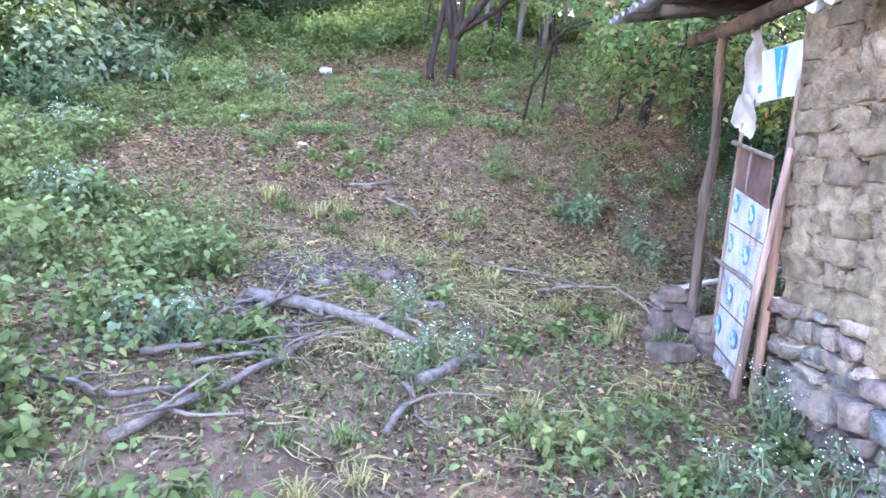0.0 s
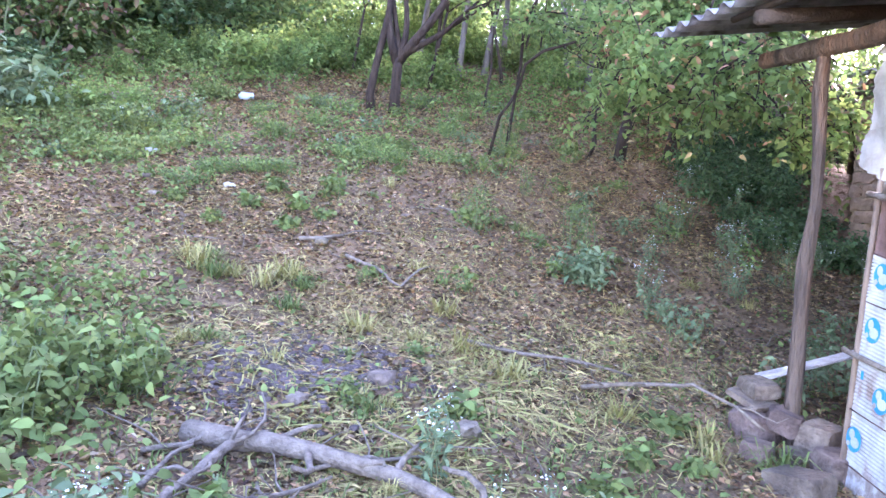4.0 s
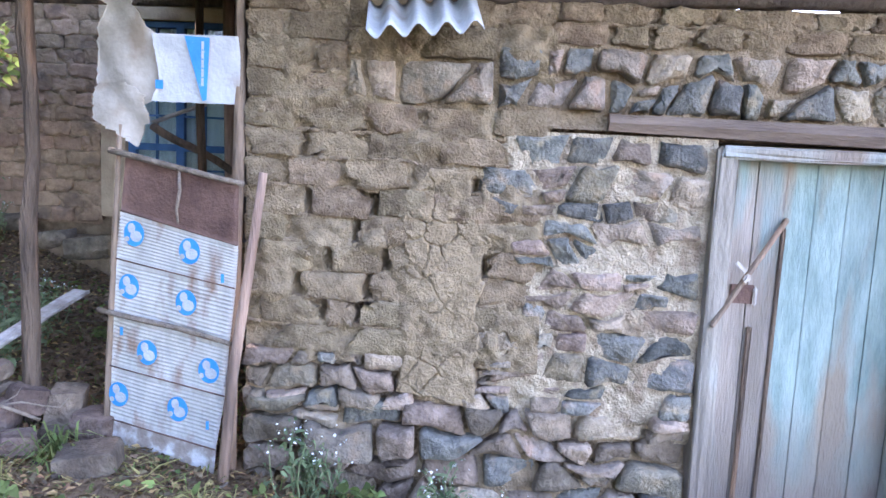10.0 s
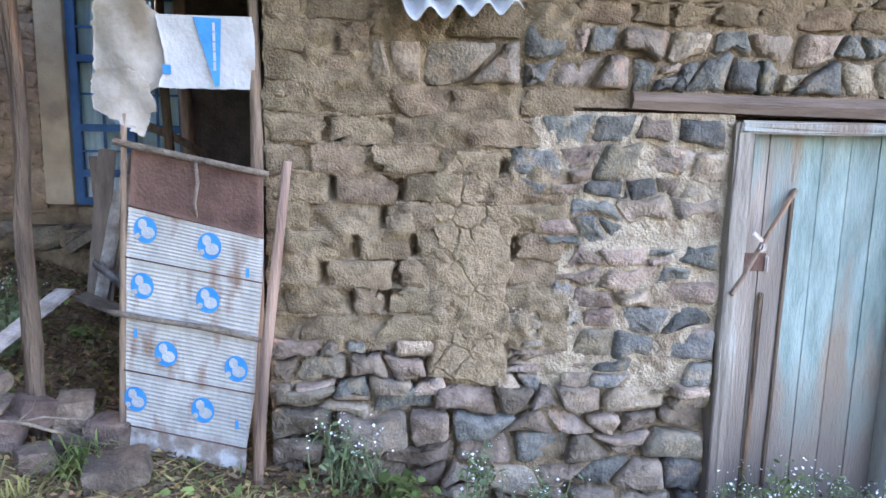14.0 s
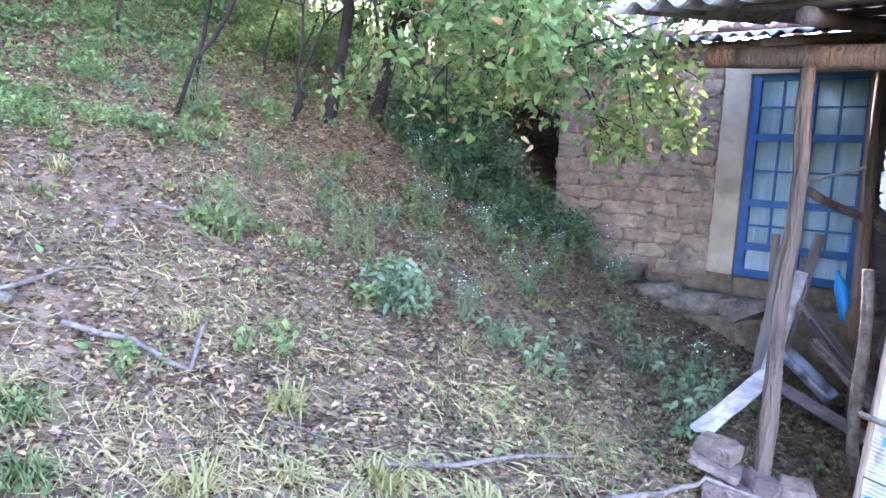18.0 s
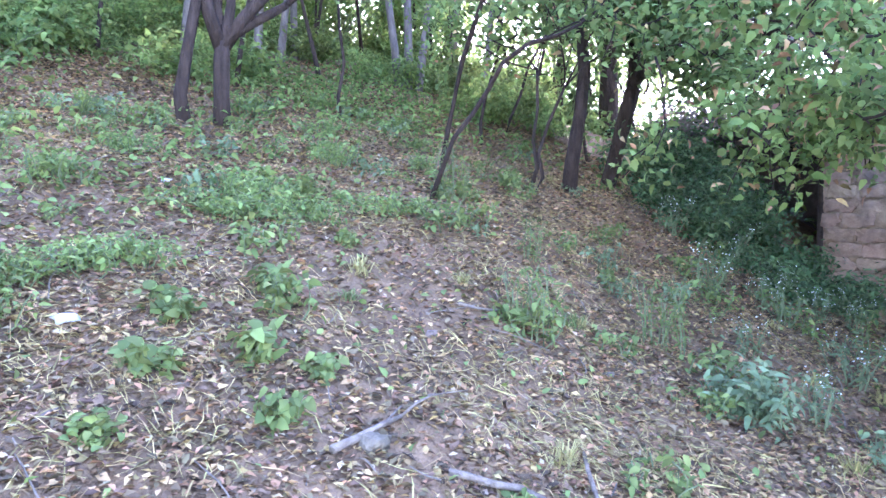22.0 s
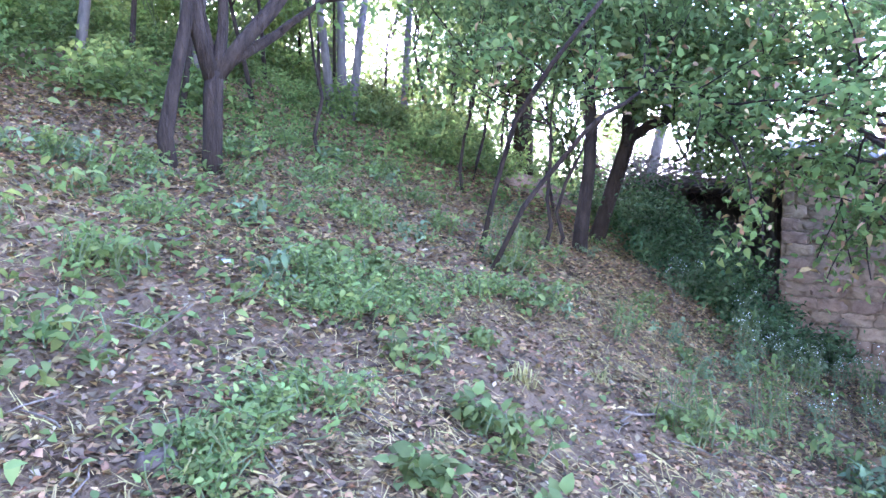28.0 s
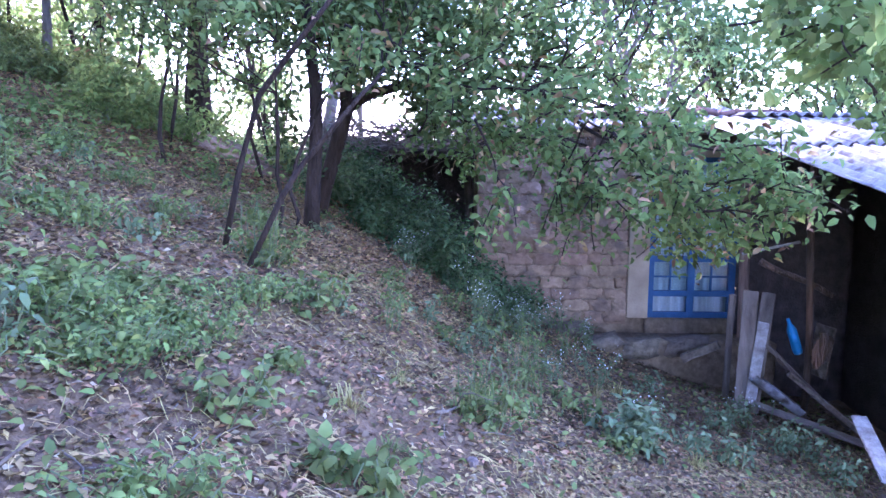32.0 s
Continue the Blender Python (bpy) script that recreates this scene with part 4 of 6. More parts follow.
tile = np_mesh("ridge_tile", *lump(0.3, 0.06, 300), smooth=True)
tile.materials.append(M["rust"])
for k in range(16):
    put_lump("ridge_tile", tile, (6.85 + rng.normal(0, 0.03), 4.7 + 0.24 * k, 3.80 + rng.normal(0, 0.02)), (0.13, 0.125, 0.045), roof2, rng.normal(0, 0.15))
link("wall_beam", sticks("wall_beam", [(bent((6.32, 5.0, 3.47), (6.30, 9.1, 3.45), 0.02, 9), [0.07, 0.06])]), M["post"], roof2, "round log beam on the wall head")

# ---- the low shed ----
shed = link("wall_shed", np_mesh("wall_shed", *slab(2.62, 2.95, -5.5, 0.2, -1.6, 1.22)), M["mud"])
tagged(shed, "low rubble stone shed wall", "wall", kind="structure")
shed_roof = thing("roof_shed", "grey corrugated asbestos shed roof with moss and fallen leaves", "roof", kind="structure")
sm = np_mesh("roof_sheet", *corrugated(1.0, 1.4, 0.105, 0.021), smooth=True)
sm.materials.append(M["roofing"])
for row in range(2):
    for k in range(6):
        s = new("roof_sheet", sm)
        s.parent = shed_roof
        sx = (2.48, 2.27, 2.12, 2.08, 2.1, 2.08)[k] + row * 1.22 + rng.normal(0, 0.012)
        s.matrix_basis = pose(sx, -0.31 - 0.92 * k, 1.17 + (sx - 2.12) * 0.384 + 0.014 * row + 0.009 * (k % 2) - 0.012 * k, rng.normal(0, 0.4), -21, rng.normal(0, 0.7))
for k in range(5):
    link("rafter", sticks("rafter", [(bent((2.2, -0.1 - 1.1 * k, 1.12), (4.4, -0.1 - 1.1 * k, 1.98), 0.02), [0.04, 0.04])]), M["darkwood"], shed_roof)

rear = link("wall_rear_house", np_mesh("wall_rear_house", *slab(4.42, 4.8, -3.65, 0.2, -1.0, 3.6, 0.02, 0.08)), M["adobe"])
tagged(rear, "adobe house wall rising behind the shed roof", "wall", kind="structure")

# brush-roofed shelter past the end of the adobe wall
shelter = thing("brush_shelter", "dark shelter with a heaped roof of dry brush past the adobe wall", "shelter", kind="structure")
# dark-coloured backing, here and in the cover, paints the shelter's inner shade
link("shelter_wall", np_mesh("shelter_wall", *slab(8.3, 8.5, 8.7, 11.0, 1.2, 3.5, 0.02, 0.2)), M["shademud"], shelter)
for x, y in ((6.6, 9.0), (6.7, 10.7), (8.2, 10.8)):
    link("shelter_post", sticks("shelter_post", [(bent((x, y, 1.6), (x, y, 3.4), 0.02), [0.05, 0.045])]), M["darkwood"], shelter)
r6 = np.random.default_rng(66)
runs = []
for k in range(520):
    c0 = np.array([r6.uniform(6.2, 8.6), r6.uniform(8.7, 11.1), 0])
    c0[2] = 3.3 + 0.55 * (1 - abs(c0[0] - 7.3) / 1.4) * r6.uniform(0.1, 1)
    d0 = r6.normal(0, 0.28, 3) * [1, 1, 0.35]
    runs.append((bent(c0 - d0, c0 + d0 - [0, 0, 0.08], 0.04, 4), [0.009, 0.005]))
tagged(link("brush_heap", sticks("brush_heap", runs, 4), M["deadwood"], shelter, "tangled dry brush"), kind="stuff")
link("shelter_cover", np_mesh("shelter_cover", *slab(6.4, 8.4, 8.95, 10.95, 3.28, 3.34, 0.02, 0.3)), M["shademud"], shelter)

r7 = np.random.default_rng(77)
LP = np.stack([r7.uniform(2.15, 4.3, 1500), r7.uniform(-5, 0.3, 1500), np.zeros(1500)], 1)
LP[:, 2] = 1.19 + (LP[:, 0] - 2.12) * 0.405 + 0.03
LP = LP[r7.uniform(0, 1, 1500) < np.clip(1.2 - (LP[:, 0] - 2.1) * 0.4, 0.2, 1)]
tagged(link("roof_litter", np_mesh("roof_litter", *flat_leaves(LP, 0.05)), M["darkleaf"]), "dead leaves and moss lying on the shed roof", "leaf litter", kind="stuff")
# ---- tin door of the porch ----
def tin_x(y, z):
    return 2.45 + 0.2 * (y - 4.25) + 0.01 * z


ROWL = [(4.785, 1.885), (4.815, 1.595), (4.845, 1.34), (4.87, 1.05), (4.89, 0.755), (4.905, 0.46), (4.915, 0.2)]
ROWR = [(4.145, 1.76), (4.145, 1.46), (4.155, 1.24), (4.185, 0.945), (4.205, 0.67), (4.255, 0.375), (4.275, 0.115)]
tin = thing("tin_door", "patched door of flattened printed tin sheets and a rusty strip, on rough poles", "door")


def ribbed(k, ridges, amp):
    """One sheet of the tin door, with its fine ribs."""
    (yl, zl), (yr, zr), (yl2, zl2), (yr2, zr2) = ROWL[k], ROWR[k], ROWL[k + 1], ROWR[k + 1]
    nu, nv = 18, max(4, ridges * 4)
    V, F = [], []
    for back in (0, 1):
        for i in range(nu + 1):
            for j in range(nv + 1):
                u, v = i / nu, j / nv
                y = (yl + (yr - yl) * u) * (1 - v) + (yl2 + (yr2 - yl2) * u) * v
                z = (zl + (zr - zl) * u) * (1 - v) + (zl2 + (zr2 - zl2) * u) * v
                rib = amp if j % 4 == 3 and 0.08 < v < 0.93 else 0
                V.append((tin_x(y, z) + rib + 0.004 * math.sin(9 * u + 5 * k) + 0.003 * back + 0.0015 * k, y, z))
    n = (nu + 1) * (nv + 1)
    for i in range(nu):
        for j in range(nv):
            q = i * (nv + 1) + j
            F.append([q, q + 1, q + nv + 2, q + nv + 1])
            F.append([q + n, q + nv + 1 + n, q + nv + 2 + n, q + 1 + n])
    for i in range(nu):
        for q in (i * (nv + 1), i * (nv + 1) + nv):
            F.append([q, q + nv + 1, q + nv + 1 + n, q + n])
    for j in range(nv):
        for q in (j, nu * (nv + 1) + j):
            F.append([q, q + 1, q + 1 + n, q + n])
    return np_mesh("tin_sheet", V, F)


for k in range(6):
    link("tin_sheet", ribbed(k, 3 if k in (0, 5) else 14, 0.002 if k in (0, 5) else 0.013), M["rust" if k == 0 else ("peeled" if k == 5 else "tin")], tin, "rust-brown sheet strip" if k == 0 else ("dirty sheet with peeling white paint" if k == 5 else "white printed tin sheet with fine ribs"))
for k in range(1, 6):
    a, b2 = ROWL[k], ROWR[k]
    link("seam", sticks("seam", [([(tin_x(*a) - 0.006, *a), (tin_x(*b2) - 0.006, *b2)], [0.004, 0.004])], 5, 0.0), M["rust"], tin, "rusty folded seam")


def disc(y, z, r, rz, off, thick=0.002, a0=0.0, a1=2 * math.pi, rin=0.0):
    bm = bmesh.new()
    n = 26
    ring = [[], []]
    for i in range(n):
        a = a0 + (a1 - a0) * i / (n - 1)
        for k, rad in ((0, rin), (1, r)):
            yy, zz = y + rad * math.cos(a), z + rad * rz * math.sin(a)
            ring[k].append(bm.verts.new((tin_x(yy, zz) - off, yy, zz)))
    for i in range(n - 1):
        bm.faces.new((ring[0][i], ring[1][i], ring[1][i + 1], ring[0][i + 1]))
    ext = bmesh.ops.extrude_face_region(bm, geom=bm.faces[:])
    bmesh.ops.translate(bm, vec=(-thick, 0, 0), verts=[v for v in ext["geom"] if isinstance(v, bmesh.types.BMVert)])
    return bm


for y, z in ((4.735, 1.478), (4.413, 1.41), (4.765, 1.195), (4.43, 1.14), (4.657, 0.85), (4.296, 0.795), (4.83, 0.6), (4.475, 0.565)):
    em = part("printed_emblem", disc(y, z, 0.06, 1.12, 0.004, 0.001), M["blue"], tin, "blue printed ring")
    part("emblem_mark", disc(y - 0.013, z - 0.014, 0.034, 0.85, 0.0052, 0.001), M["white"], em)
    part("emblem_mark", disc(y + 0.013, z + 0.028, 0.022, 1.2, 0.0065, 0.001), M["white"], em)
    part("emblem_mark", disc(y + 0.04, z - 0.03, 0.014, 1.0, 0.0052, 0.001), M["tin"], em)
for y, z in ((4.225, 1.285), (4.3, 0.5), (4.81, 0.95)):
    part("printed_mark", box(0.002, 0.016, 0.045, pose(tin_x(y, z) - 0.005, y, z)), M["blue"], tin, "small blue printed bar")
for (a, b2, r) in (((2.555, 4.86, 1.905), (2.42, 4.11, 1.77), 0.018), ((2.55, 4.93, 1.065), (2.415, 4.165, 0.955), 0.016)):
    link("cross_stick", sticks("cross_stick", [(bent(a, b2, 0.008), [r, r * 0.8])]), M["deadwood"], tin, "grey stick rail")
link("hanging_strip", sticks("hanging_strip", [([(2.475, 4.46, 1.83), (2.46, 4.45, 1.72), (2.468, 4.47, 1.62), (2.465, 4.46, 1.55)], [0.008, 0.01, 0.006])], 5), M["deadwood"], tin)
link("stile_stick", sticks("stile_stick", [(bent((2.59, 4.82, 2.04), (2.59, 4.92, 0.13), 0.01), [0.014, 0.018])]), M["pole"], tin, "thin pole at the free edge")

hinge = link("door_pole", sticks("door_pole", [([(2.61, 4.205, 2.88), (2.6, 4.195, 2.3), (2.57, 4.185, 1.9), (2.55, 4.195, 1.3), (2.54, 4.205, 0.7), (2.535, 4.21, 0.05)], [0.02, 0.022, 0.026, 0.03, 0.034, 0.036])], 9, 0.16), M["pole"])
tagged(hinge, "tall rough pole with peeling bark beside the tin door", "pole")
stick2 = link("leaning_pole", sticks("leaning_pole", [([(2.475, 4.03, 1.83), (2.44, 4.09, 1.3), (2.41, 4.15, 0.8), (2.37, 4.2, 0.05)], [0.022, 0.026, 0.03, 0.03])], 9, 0.05), M["redpole"])
tagged(stick2, "reddish barkless pole leaning on the stone wall", "pole")
post = link("porch_post", sticks("porch_post", [([(2.64, 5.36, 0.25), (2.62, 5.345, 0.6), (2.63, 5.335, 0.9), (2.625, 5.345, 1.2), (2.64, 5.355, 1.5), (2.655, 5.335, 1.85), (2.645, 5.33, 2.2), (2.63, 5.345, 2.5), (2.64, 5.34, 2.78)], [0.046, 0.042, 0.044, 0.038, 0.042, 0.037, 0.038, 0.041])], 10, 0.16), M["post"])
tagged(post, "rough brown round timber post carrying the porch beam", "post")

# torn sack and printed sheet over the tin door
def hanging(name, outline, x0, material, label, category, fold=0.02, nx=26, thick=0.004, ragged=0.008):
    """A limp sheet: outline gives (z, y from, y to) from top to bottom."""
    zs = np.linspace(outline[0][0], outline[-1][0], 34)
    oz = np.array([o[0] for o in outline])[::-1]
    lo = np.interp(zs, oz, np.array([o[1] for o in outline])[::-1])
    hi = np.interp(zs, oz, np.array([o[2] for o in outline])[::-1])
    lo, hi = lo + rng.normal(0, ragged, 34), hi + rng.normal(0, ragged, 34)
    V, F = [], []
    for back in (0, 1):
        for i, z in enumerate(zs):
            for j in range(nx):
                u = j / (nx - 1)
                y = lo[i] + (hi[i] - lo[i]) * u
                x = x0 + fold * (1.5 * math.sin(13 * y + 5 * z) + math.sin(12 * z - 14 * y) + 0.45 * math.sin(31 * y - 19 * z)) + thick * back
                V.append((x, y, z + ragged * (math.sin(37 * y) + math.sin(91 * y)) * (i > 29)))
    n = 34 * nx
    for i in range(33):
        for j in range(nx - 1):
            q = i * nx + j
            F.append([q, q + 1, q + nx + 1, q + nx])
            F.append([q + n, q + nx + n, q + nx + 1 + n, q + 1 + n])
    for i in range(33):
        for q in (i * nx, i * nx + nx - 1):
            F.append([q, q + nx, q + nx + n, q + n])
    ob = link(name, np_mesh(name, V, F, True), material)
    return tagged(ob, label, category) if label else ob


sack = hanging("torn_sack", [(2.840, 4.895, 4.935), (2.740, 4.825, 4.930), (2.670, 4.775, 4.945), (2.650, 4.765, 4.915), (2.550, 4.695, 4.945), (2.490, 4.625, 4.950), (2.410, 4.600, 4.955), (2.310, 4.625, 4.975), (2.230, 4.615, 4.960), (2.190, 4.635, 4.975), (2.150, 4.695, 4.965)], 2.62, M["sack"], "torn dirty white sack cloth hanging over the tin door", "cloth", 0.012, ragged=0.006)
flap = hanging("lower_flap", [(2.250, 4.770, 4.930), (2.210, 4.700, 4.960), (2.160, 4.690, 4.965), (2.110, 4.670, 4.960), (2.060, 4.670, 4.950), (2.030, 4.710, 4.890), (1.980, 4.720, 4.810), (1.940, 4.740, 4.780)], 2.585, M["sack"], "", "", 0.016, ragged=0.008)
flap.parent = sack
sheet_ob = hanging("printed_sheet", [(2.505, 4.2, 4.65), (2.40, 4.19, 4.63), (2.28, 4.19, 4.61), (2.165, 4.19, 4.65)], 2.577, M["white"], "white printed plastic sheet with a blue wedge, tied to the pole", "sheet", 0.004, ragged=0.0015)
bm = bmesh.new()
for y, z in ((4.47, 2.495), (4.34, 2.49), (4.355, 2.18), (4.375, 2.175)):
    bm.verts.new((2.56, y, z))
bm.faces.new(bm.verts[:])
ext = bmesh.ops.extrude_face_region(bm, geom=bm.faces[:])
bmesh.ops.translate(bm, vec=(-0.003, 0, 0), verts=[v for v in ext["geom"] if isinstance(v, bmesh.types.BMVert)])
part("printed_wedge", bm, M["blue"], sheet_ob, "blue printed wedge")
for k in range(5):
    part("printed_line", box(0.002, 0.012, 0.04, pose(2.5545, 4.375, 2.45 - 0.045 * k)), M["white"], sheet_ob)
part("printed_spot", box(0.003, 0.04, 0.045, pose(2.56, 4.6, 2.25), 0.0012), M["blue"], sheet_ob, "faint blue printed spot")

# broken corrugated scrap under the eave
scrap = link("corrugated_scrap", np_mesh("corrugated_scrap", *corrugated(0.52, 0.42, 0.125, 0.03), smooth=True), M["white"])
scrap.matrix_basis = pose(2.14, 3.22, 2.5, -7, -30, 8)
tagged(scrap, "broken white corrugated plastic piece hanging under the eave", "roof sheet")

# pale pole leaning on the shed roof
wp = link("pale_pole", sticks("pale_pole", [([(1.49, -0.32, -0.29), (1.61, -0.22, 0.16), (1.71, -0.16, 0.48), (1.84, -0.08, 0.86), (1.97, -0.03, 1.25), (2.11, -0.01, 1.7), (2.18, 0.0, 1.91), (2.24, -0.04, 2.09), (2.3, -0.14, 2.28)], [0.025, 0.026, 0.022, 0.021, 0.018, 0.017, 0.012])], 9, 0.05), M["whitepole"])
tagged(wp, "long crooked barkless pale pole leaning on the shed", "pole")

# white flaking board and the stones about the post
m, L = span((2.66, 5.70, 0.73), (3.45, 5.53, 0.97))
lb = part("leaning_board", box(0.13, 0.018, L, m, 0.004, 0.003, 3), M["whiteplank"])
tagged(lb, "flaking whitewashed board propped against the post", "board")

def chunk(size, seed, corner=0.28):
    """A broken angular stone: the hull of a jittered block with its corners knocked off."""
    r = np.random.default_rng(seed)
    bm = bmesh.new()
    for c in itertools.product((-0.5, 0.5), repeat=3):
        for axis_cut in range(3):
            p = np.array(c)
            p[axis_cut] *= 1 - corner * r.uniform(0.3, 1.6)
            p += r.normal(0, 0.035, 3)
            bm.verts.new(p * np.array(size))
    hull = bmesh.ops.convex_hull(bm, input=bm.verts)
    bmesh.ops.delete(bm, geom=[g for g in hull["geom_interior"] if isinstance(g, bmesh.types.BMVert)], context="VERTS")
    bmesh.ops.bevel(bm, geom=bm.edges[:], offset=0.05 * min(size), segments=1, affect="EDGES", clamp_overlap=True)
    return bm


for i, (x, y, z, size, turn, tip, label) in enumerate((
        (2.22, 4.81, 0.05, (0.26, 0.32, 0.13), 0.3, -0.1, "broad flat grey-brown slab lying before the porch"),
        (2.28, 5.2, 0.05, (0.16, 0.18, 0.12), 0.6, 0.1, "broken angular brown stone by the porch post"),
        (2.46, 5.13, 0.05, (0.12, 0.13, 0.13), -0.3, 0.2, "small angular brown stone by the porch post"),
        (2.47, 5.47, 0.08, (0.26, 0.28, 0.2), 0.2, 0.15, "dark rough boulder at the foot of the pile"),
        (2.56, 5.34, 0.17, (0.18, 0.2, 0.16), 0.9, 0.3, "rounded brown stone on the pile by the post"),
        (2.5, 5.55, 0.2, (0.24, 0.3, 0.045), 0.15, 0.22, "thin flat slab laid on the pile by the post"),
        (2.55, 5.56, 0.27, (0.2, 0.24, 0.1), -0.1, 0.12, "flat brown slab on top of the pile"),
        (2.7, 5.2, 0.1, (0.24, 0.22, 0.26), 0.4, 0.1, "dark angular stone behind the porch post"),
        (2.62, 4.98, 0.08, (0.22, 0.24, 0.18), -0.2, 0.1, "dark angular stone under the leaning board"),
        (2.8, 5.6, 0.04, (0.2, 0.22, 0.12), 0.7, 0.0, "half-buried brown stone inside the porch"))):
    rock = part("loose_stone", chunk([0.86 * k for k in size], 300 + i, 0.42 if i in (3, 4) else 0.3), M["pilestone"])
    rock.matrix_basis = Matrix.Translation((x, y, float(gz(x, y)) + z)) @ Matrix.Rotation(turn, 4, "Z") @ Matrix.Rotation(tip, 4, "X")
    tagged(rock, label, "stone", "stones by the post")

# ---- clutter in the porch ----
def plank(a, b2, w, t, material, label, category="board", name="plank", twist=0.0):
    m, L = span(a, b2, twist)
    ob = part(name, box(w, t, L, m, 0.004, 0.003, 2), material)
    return tagged(ob, label, category, "boards in the porch")


plank((5.3, 6.0, 0.5), (5.2, 6.02, 1.72), 0.07, 0.03, M["plank"], "narrow grey board standing upright against the doorway")
plank((4.92, 5.97, 0.48), (5.1, 5.86, 1.78), 0.15, 0.028, M["plank"], "wide pale weathered board leaning upright in the porch", twist=0.3)
plank((4.9, 5.86, 0.46), (5.1, 5.66, 1.76), 0.16, 0.026, M["plank"], "wide pale weathered board leaning upright in the porch", twist=-0.2)
plank((4.86, 5.9, 0.55), (5.0, 5.74, 1.45), 0.11, 0.03, M["whiteplank"], "split bleached board among the leaning boards", twist=0.5)
plank((4.98, 5.72, 1.22), (4.72, 4.88, 0.36), 0.11, 0.035, M["plank"], "long grey gutter board sliding off the heap")
plank((4.9, 5.62, 1.08), (4.62, 4.95, 0.4), 0.08, 0.03, M["darkwood"], "dark narrow board sliding off the heap")
plank((4.6, 5.95, 0.66), (4.4, 4.85, 0.3), 0.14, 0.024, M["plank"], "long pale plank lying before the porch", twist=0.15)
plank((4.75, 5.55, 0.95), (4.5, 4.8, 0.33), 0.09, 0.05, M["deadwood"], "grey squared timber sliding off the heap")
plank((5.6, 6.42, 0.86), (5.45, 6.05, 1.08), 0.1, 0.09, M["deadwood"], "short grey log end by the ledge", "log", "log")
plank((5.3, 5.9, 2.17), (5.1, 5.36, 2.33), 0.07, 0.02, M["whiteplank"], "pale splintered board hung across the porch")
plank((5.02, 5.12, 0.85), (5.0, 5.06, 1.42), 0.26, 0.03, M["deadwood"], "grey flat slab leaning by the inner post", twist=0.6)
half = np.linspace(0, math.pi, 9)
V = [(u, r * math.cos(a), r * math.sin(a)) for u in np.linspace(0, 0.62, 6) for r in (0.1, 0.085) for a in half]
F = []
for i in range(5):
    for j in range(8):
        q = i * 18 + j
        F += [[q, q + 1, q + 19, q + 18], [q + 9, q + 27, q + 28, q + 10]]
F += [[k * 18 + j, k * 18 + 9 + j, k * 18 + 10 + j, k * 18 + 1 + j] for k in (0, 5) for j in range(8)]
F += [[i * 18 + e, i * 18 + 18 + e, i * 18 + 27 + e, i * 18 + 9 + e] for i in range(5) for e in (0, 8)]
gutter = link("ridge_piece", np_mesh("ridge_piece", V, F, True), M["roofing"])
gutter.matrix_basis = look((4.85, 5.86, 0.92), (4.75, 5.37, 0.56)) @ Matrix.Rotation(math.pi / 2, 4, "Y") @ Matrix.Rotation(math.pi / 2, 4, "X")
tagged(gutter, "half-round grey cement roof piece lying on the boards", "roof tile")
for a, b2, r, mt, lab in (((4.95, 5.28, 0.25), (4.95, 5.35, 3.2), 0.04, "post", "slim inner porch post"), ((6.2, 5.5, 0.3), (6.2, 5.55, 3.45), 0.065, "redpole", "brown inner porch post"), ((5.05, 5.8, 2.12), (4.95, 5.05, 1.76), 0.035, "post", "slanting brown pole in the porch"), ((3.3, 5.0, 0.45), (3.2, 5.05, 1.7), 0.035, "deadwood", "grey forked stick leaning in the porch")):
    o = link("timber_pole", sticks("timber_pole", [(bent(a, b2, 0.02), [r, r * 0.9])]), M[mt])
    tagged(o, lab + " of rough timber", "pole", "poles in the porch")
bottle = link("plastic_bottle", sticks("plastic_bottle", [([(4.95, 5.37, 1.12), (4.95, 5.38, 1.15), (4.97, 5.45, 1.38), (4.98, 5.475, 1.45), (4.99, 5.49, 1.5)], [0.045, 0.052, 0.052, 0.022, 0.018])], 12, 0.0), M["blue"])
tagged(bottle, "bright blue plastic bottle stuck among the boards", "bottle")
rag = hanging("hanging_rag", [(1.42, 5.2, 5.27), (1.34, 5.12, 5.3), (1.22, 5.17, 5.36), (1.12, 5.2, 5.34), (1.02, 5.27, 5.33)], 4.7, M["post"], "dirty rag hanging on a porch pole", "cloth", 0.015)
# ---- trees ----
def grow(p, d, length, r, depth, runs, tips, spread=0.7, lift=0.15):
    """A limb from p along d, forking as it thins."""
    n = 5
    pts = [np.array(p, float)]
    d = np.array(d, float) / np.linalg.norm(d)
    for _ in range(n):
        d = d + rng.normal(0, 0.12, 3) + np.array([0, 0, lift * 0.2])
        d /= np.linalg.norm(d)
        pts.append(pts[-1] + d * length / n)
    runs.append((pts, [r, r * 0.62]))
    if depth == 0:
        tips.extend(pts[1:])
        return
    if depth == 1:
        tips.extend(pts[3:])
    for k in range(rng.integers(2, 4)):
        e = d + rng.normal(0, spread * 0.6, 3) + np.array([0, 0, lift])
        grow(pts[-1 - (k % 2)], e, length * rng.uniform(0.6, 0.85), r * 0.58, depth - 1, runs, tips, spread, lift)


def crown_mesh(tips, per_tip, radius, size, width=0.5, name="crown"):
    T = np.repeat(np.array(tips), per_tip, axis=0)
    P = T + rng.normal(0, radius, T.shape)
    V, F = leaves(P, size, width, 0.3, 0.6)
    return np_mesh(name, V, F)


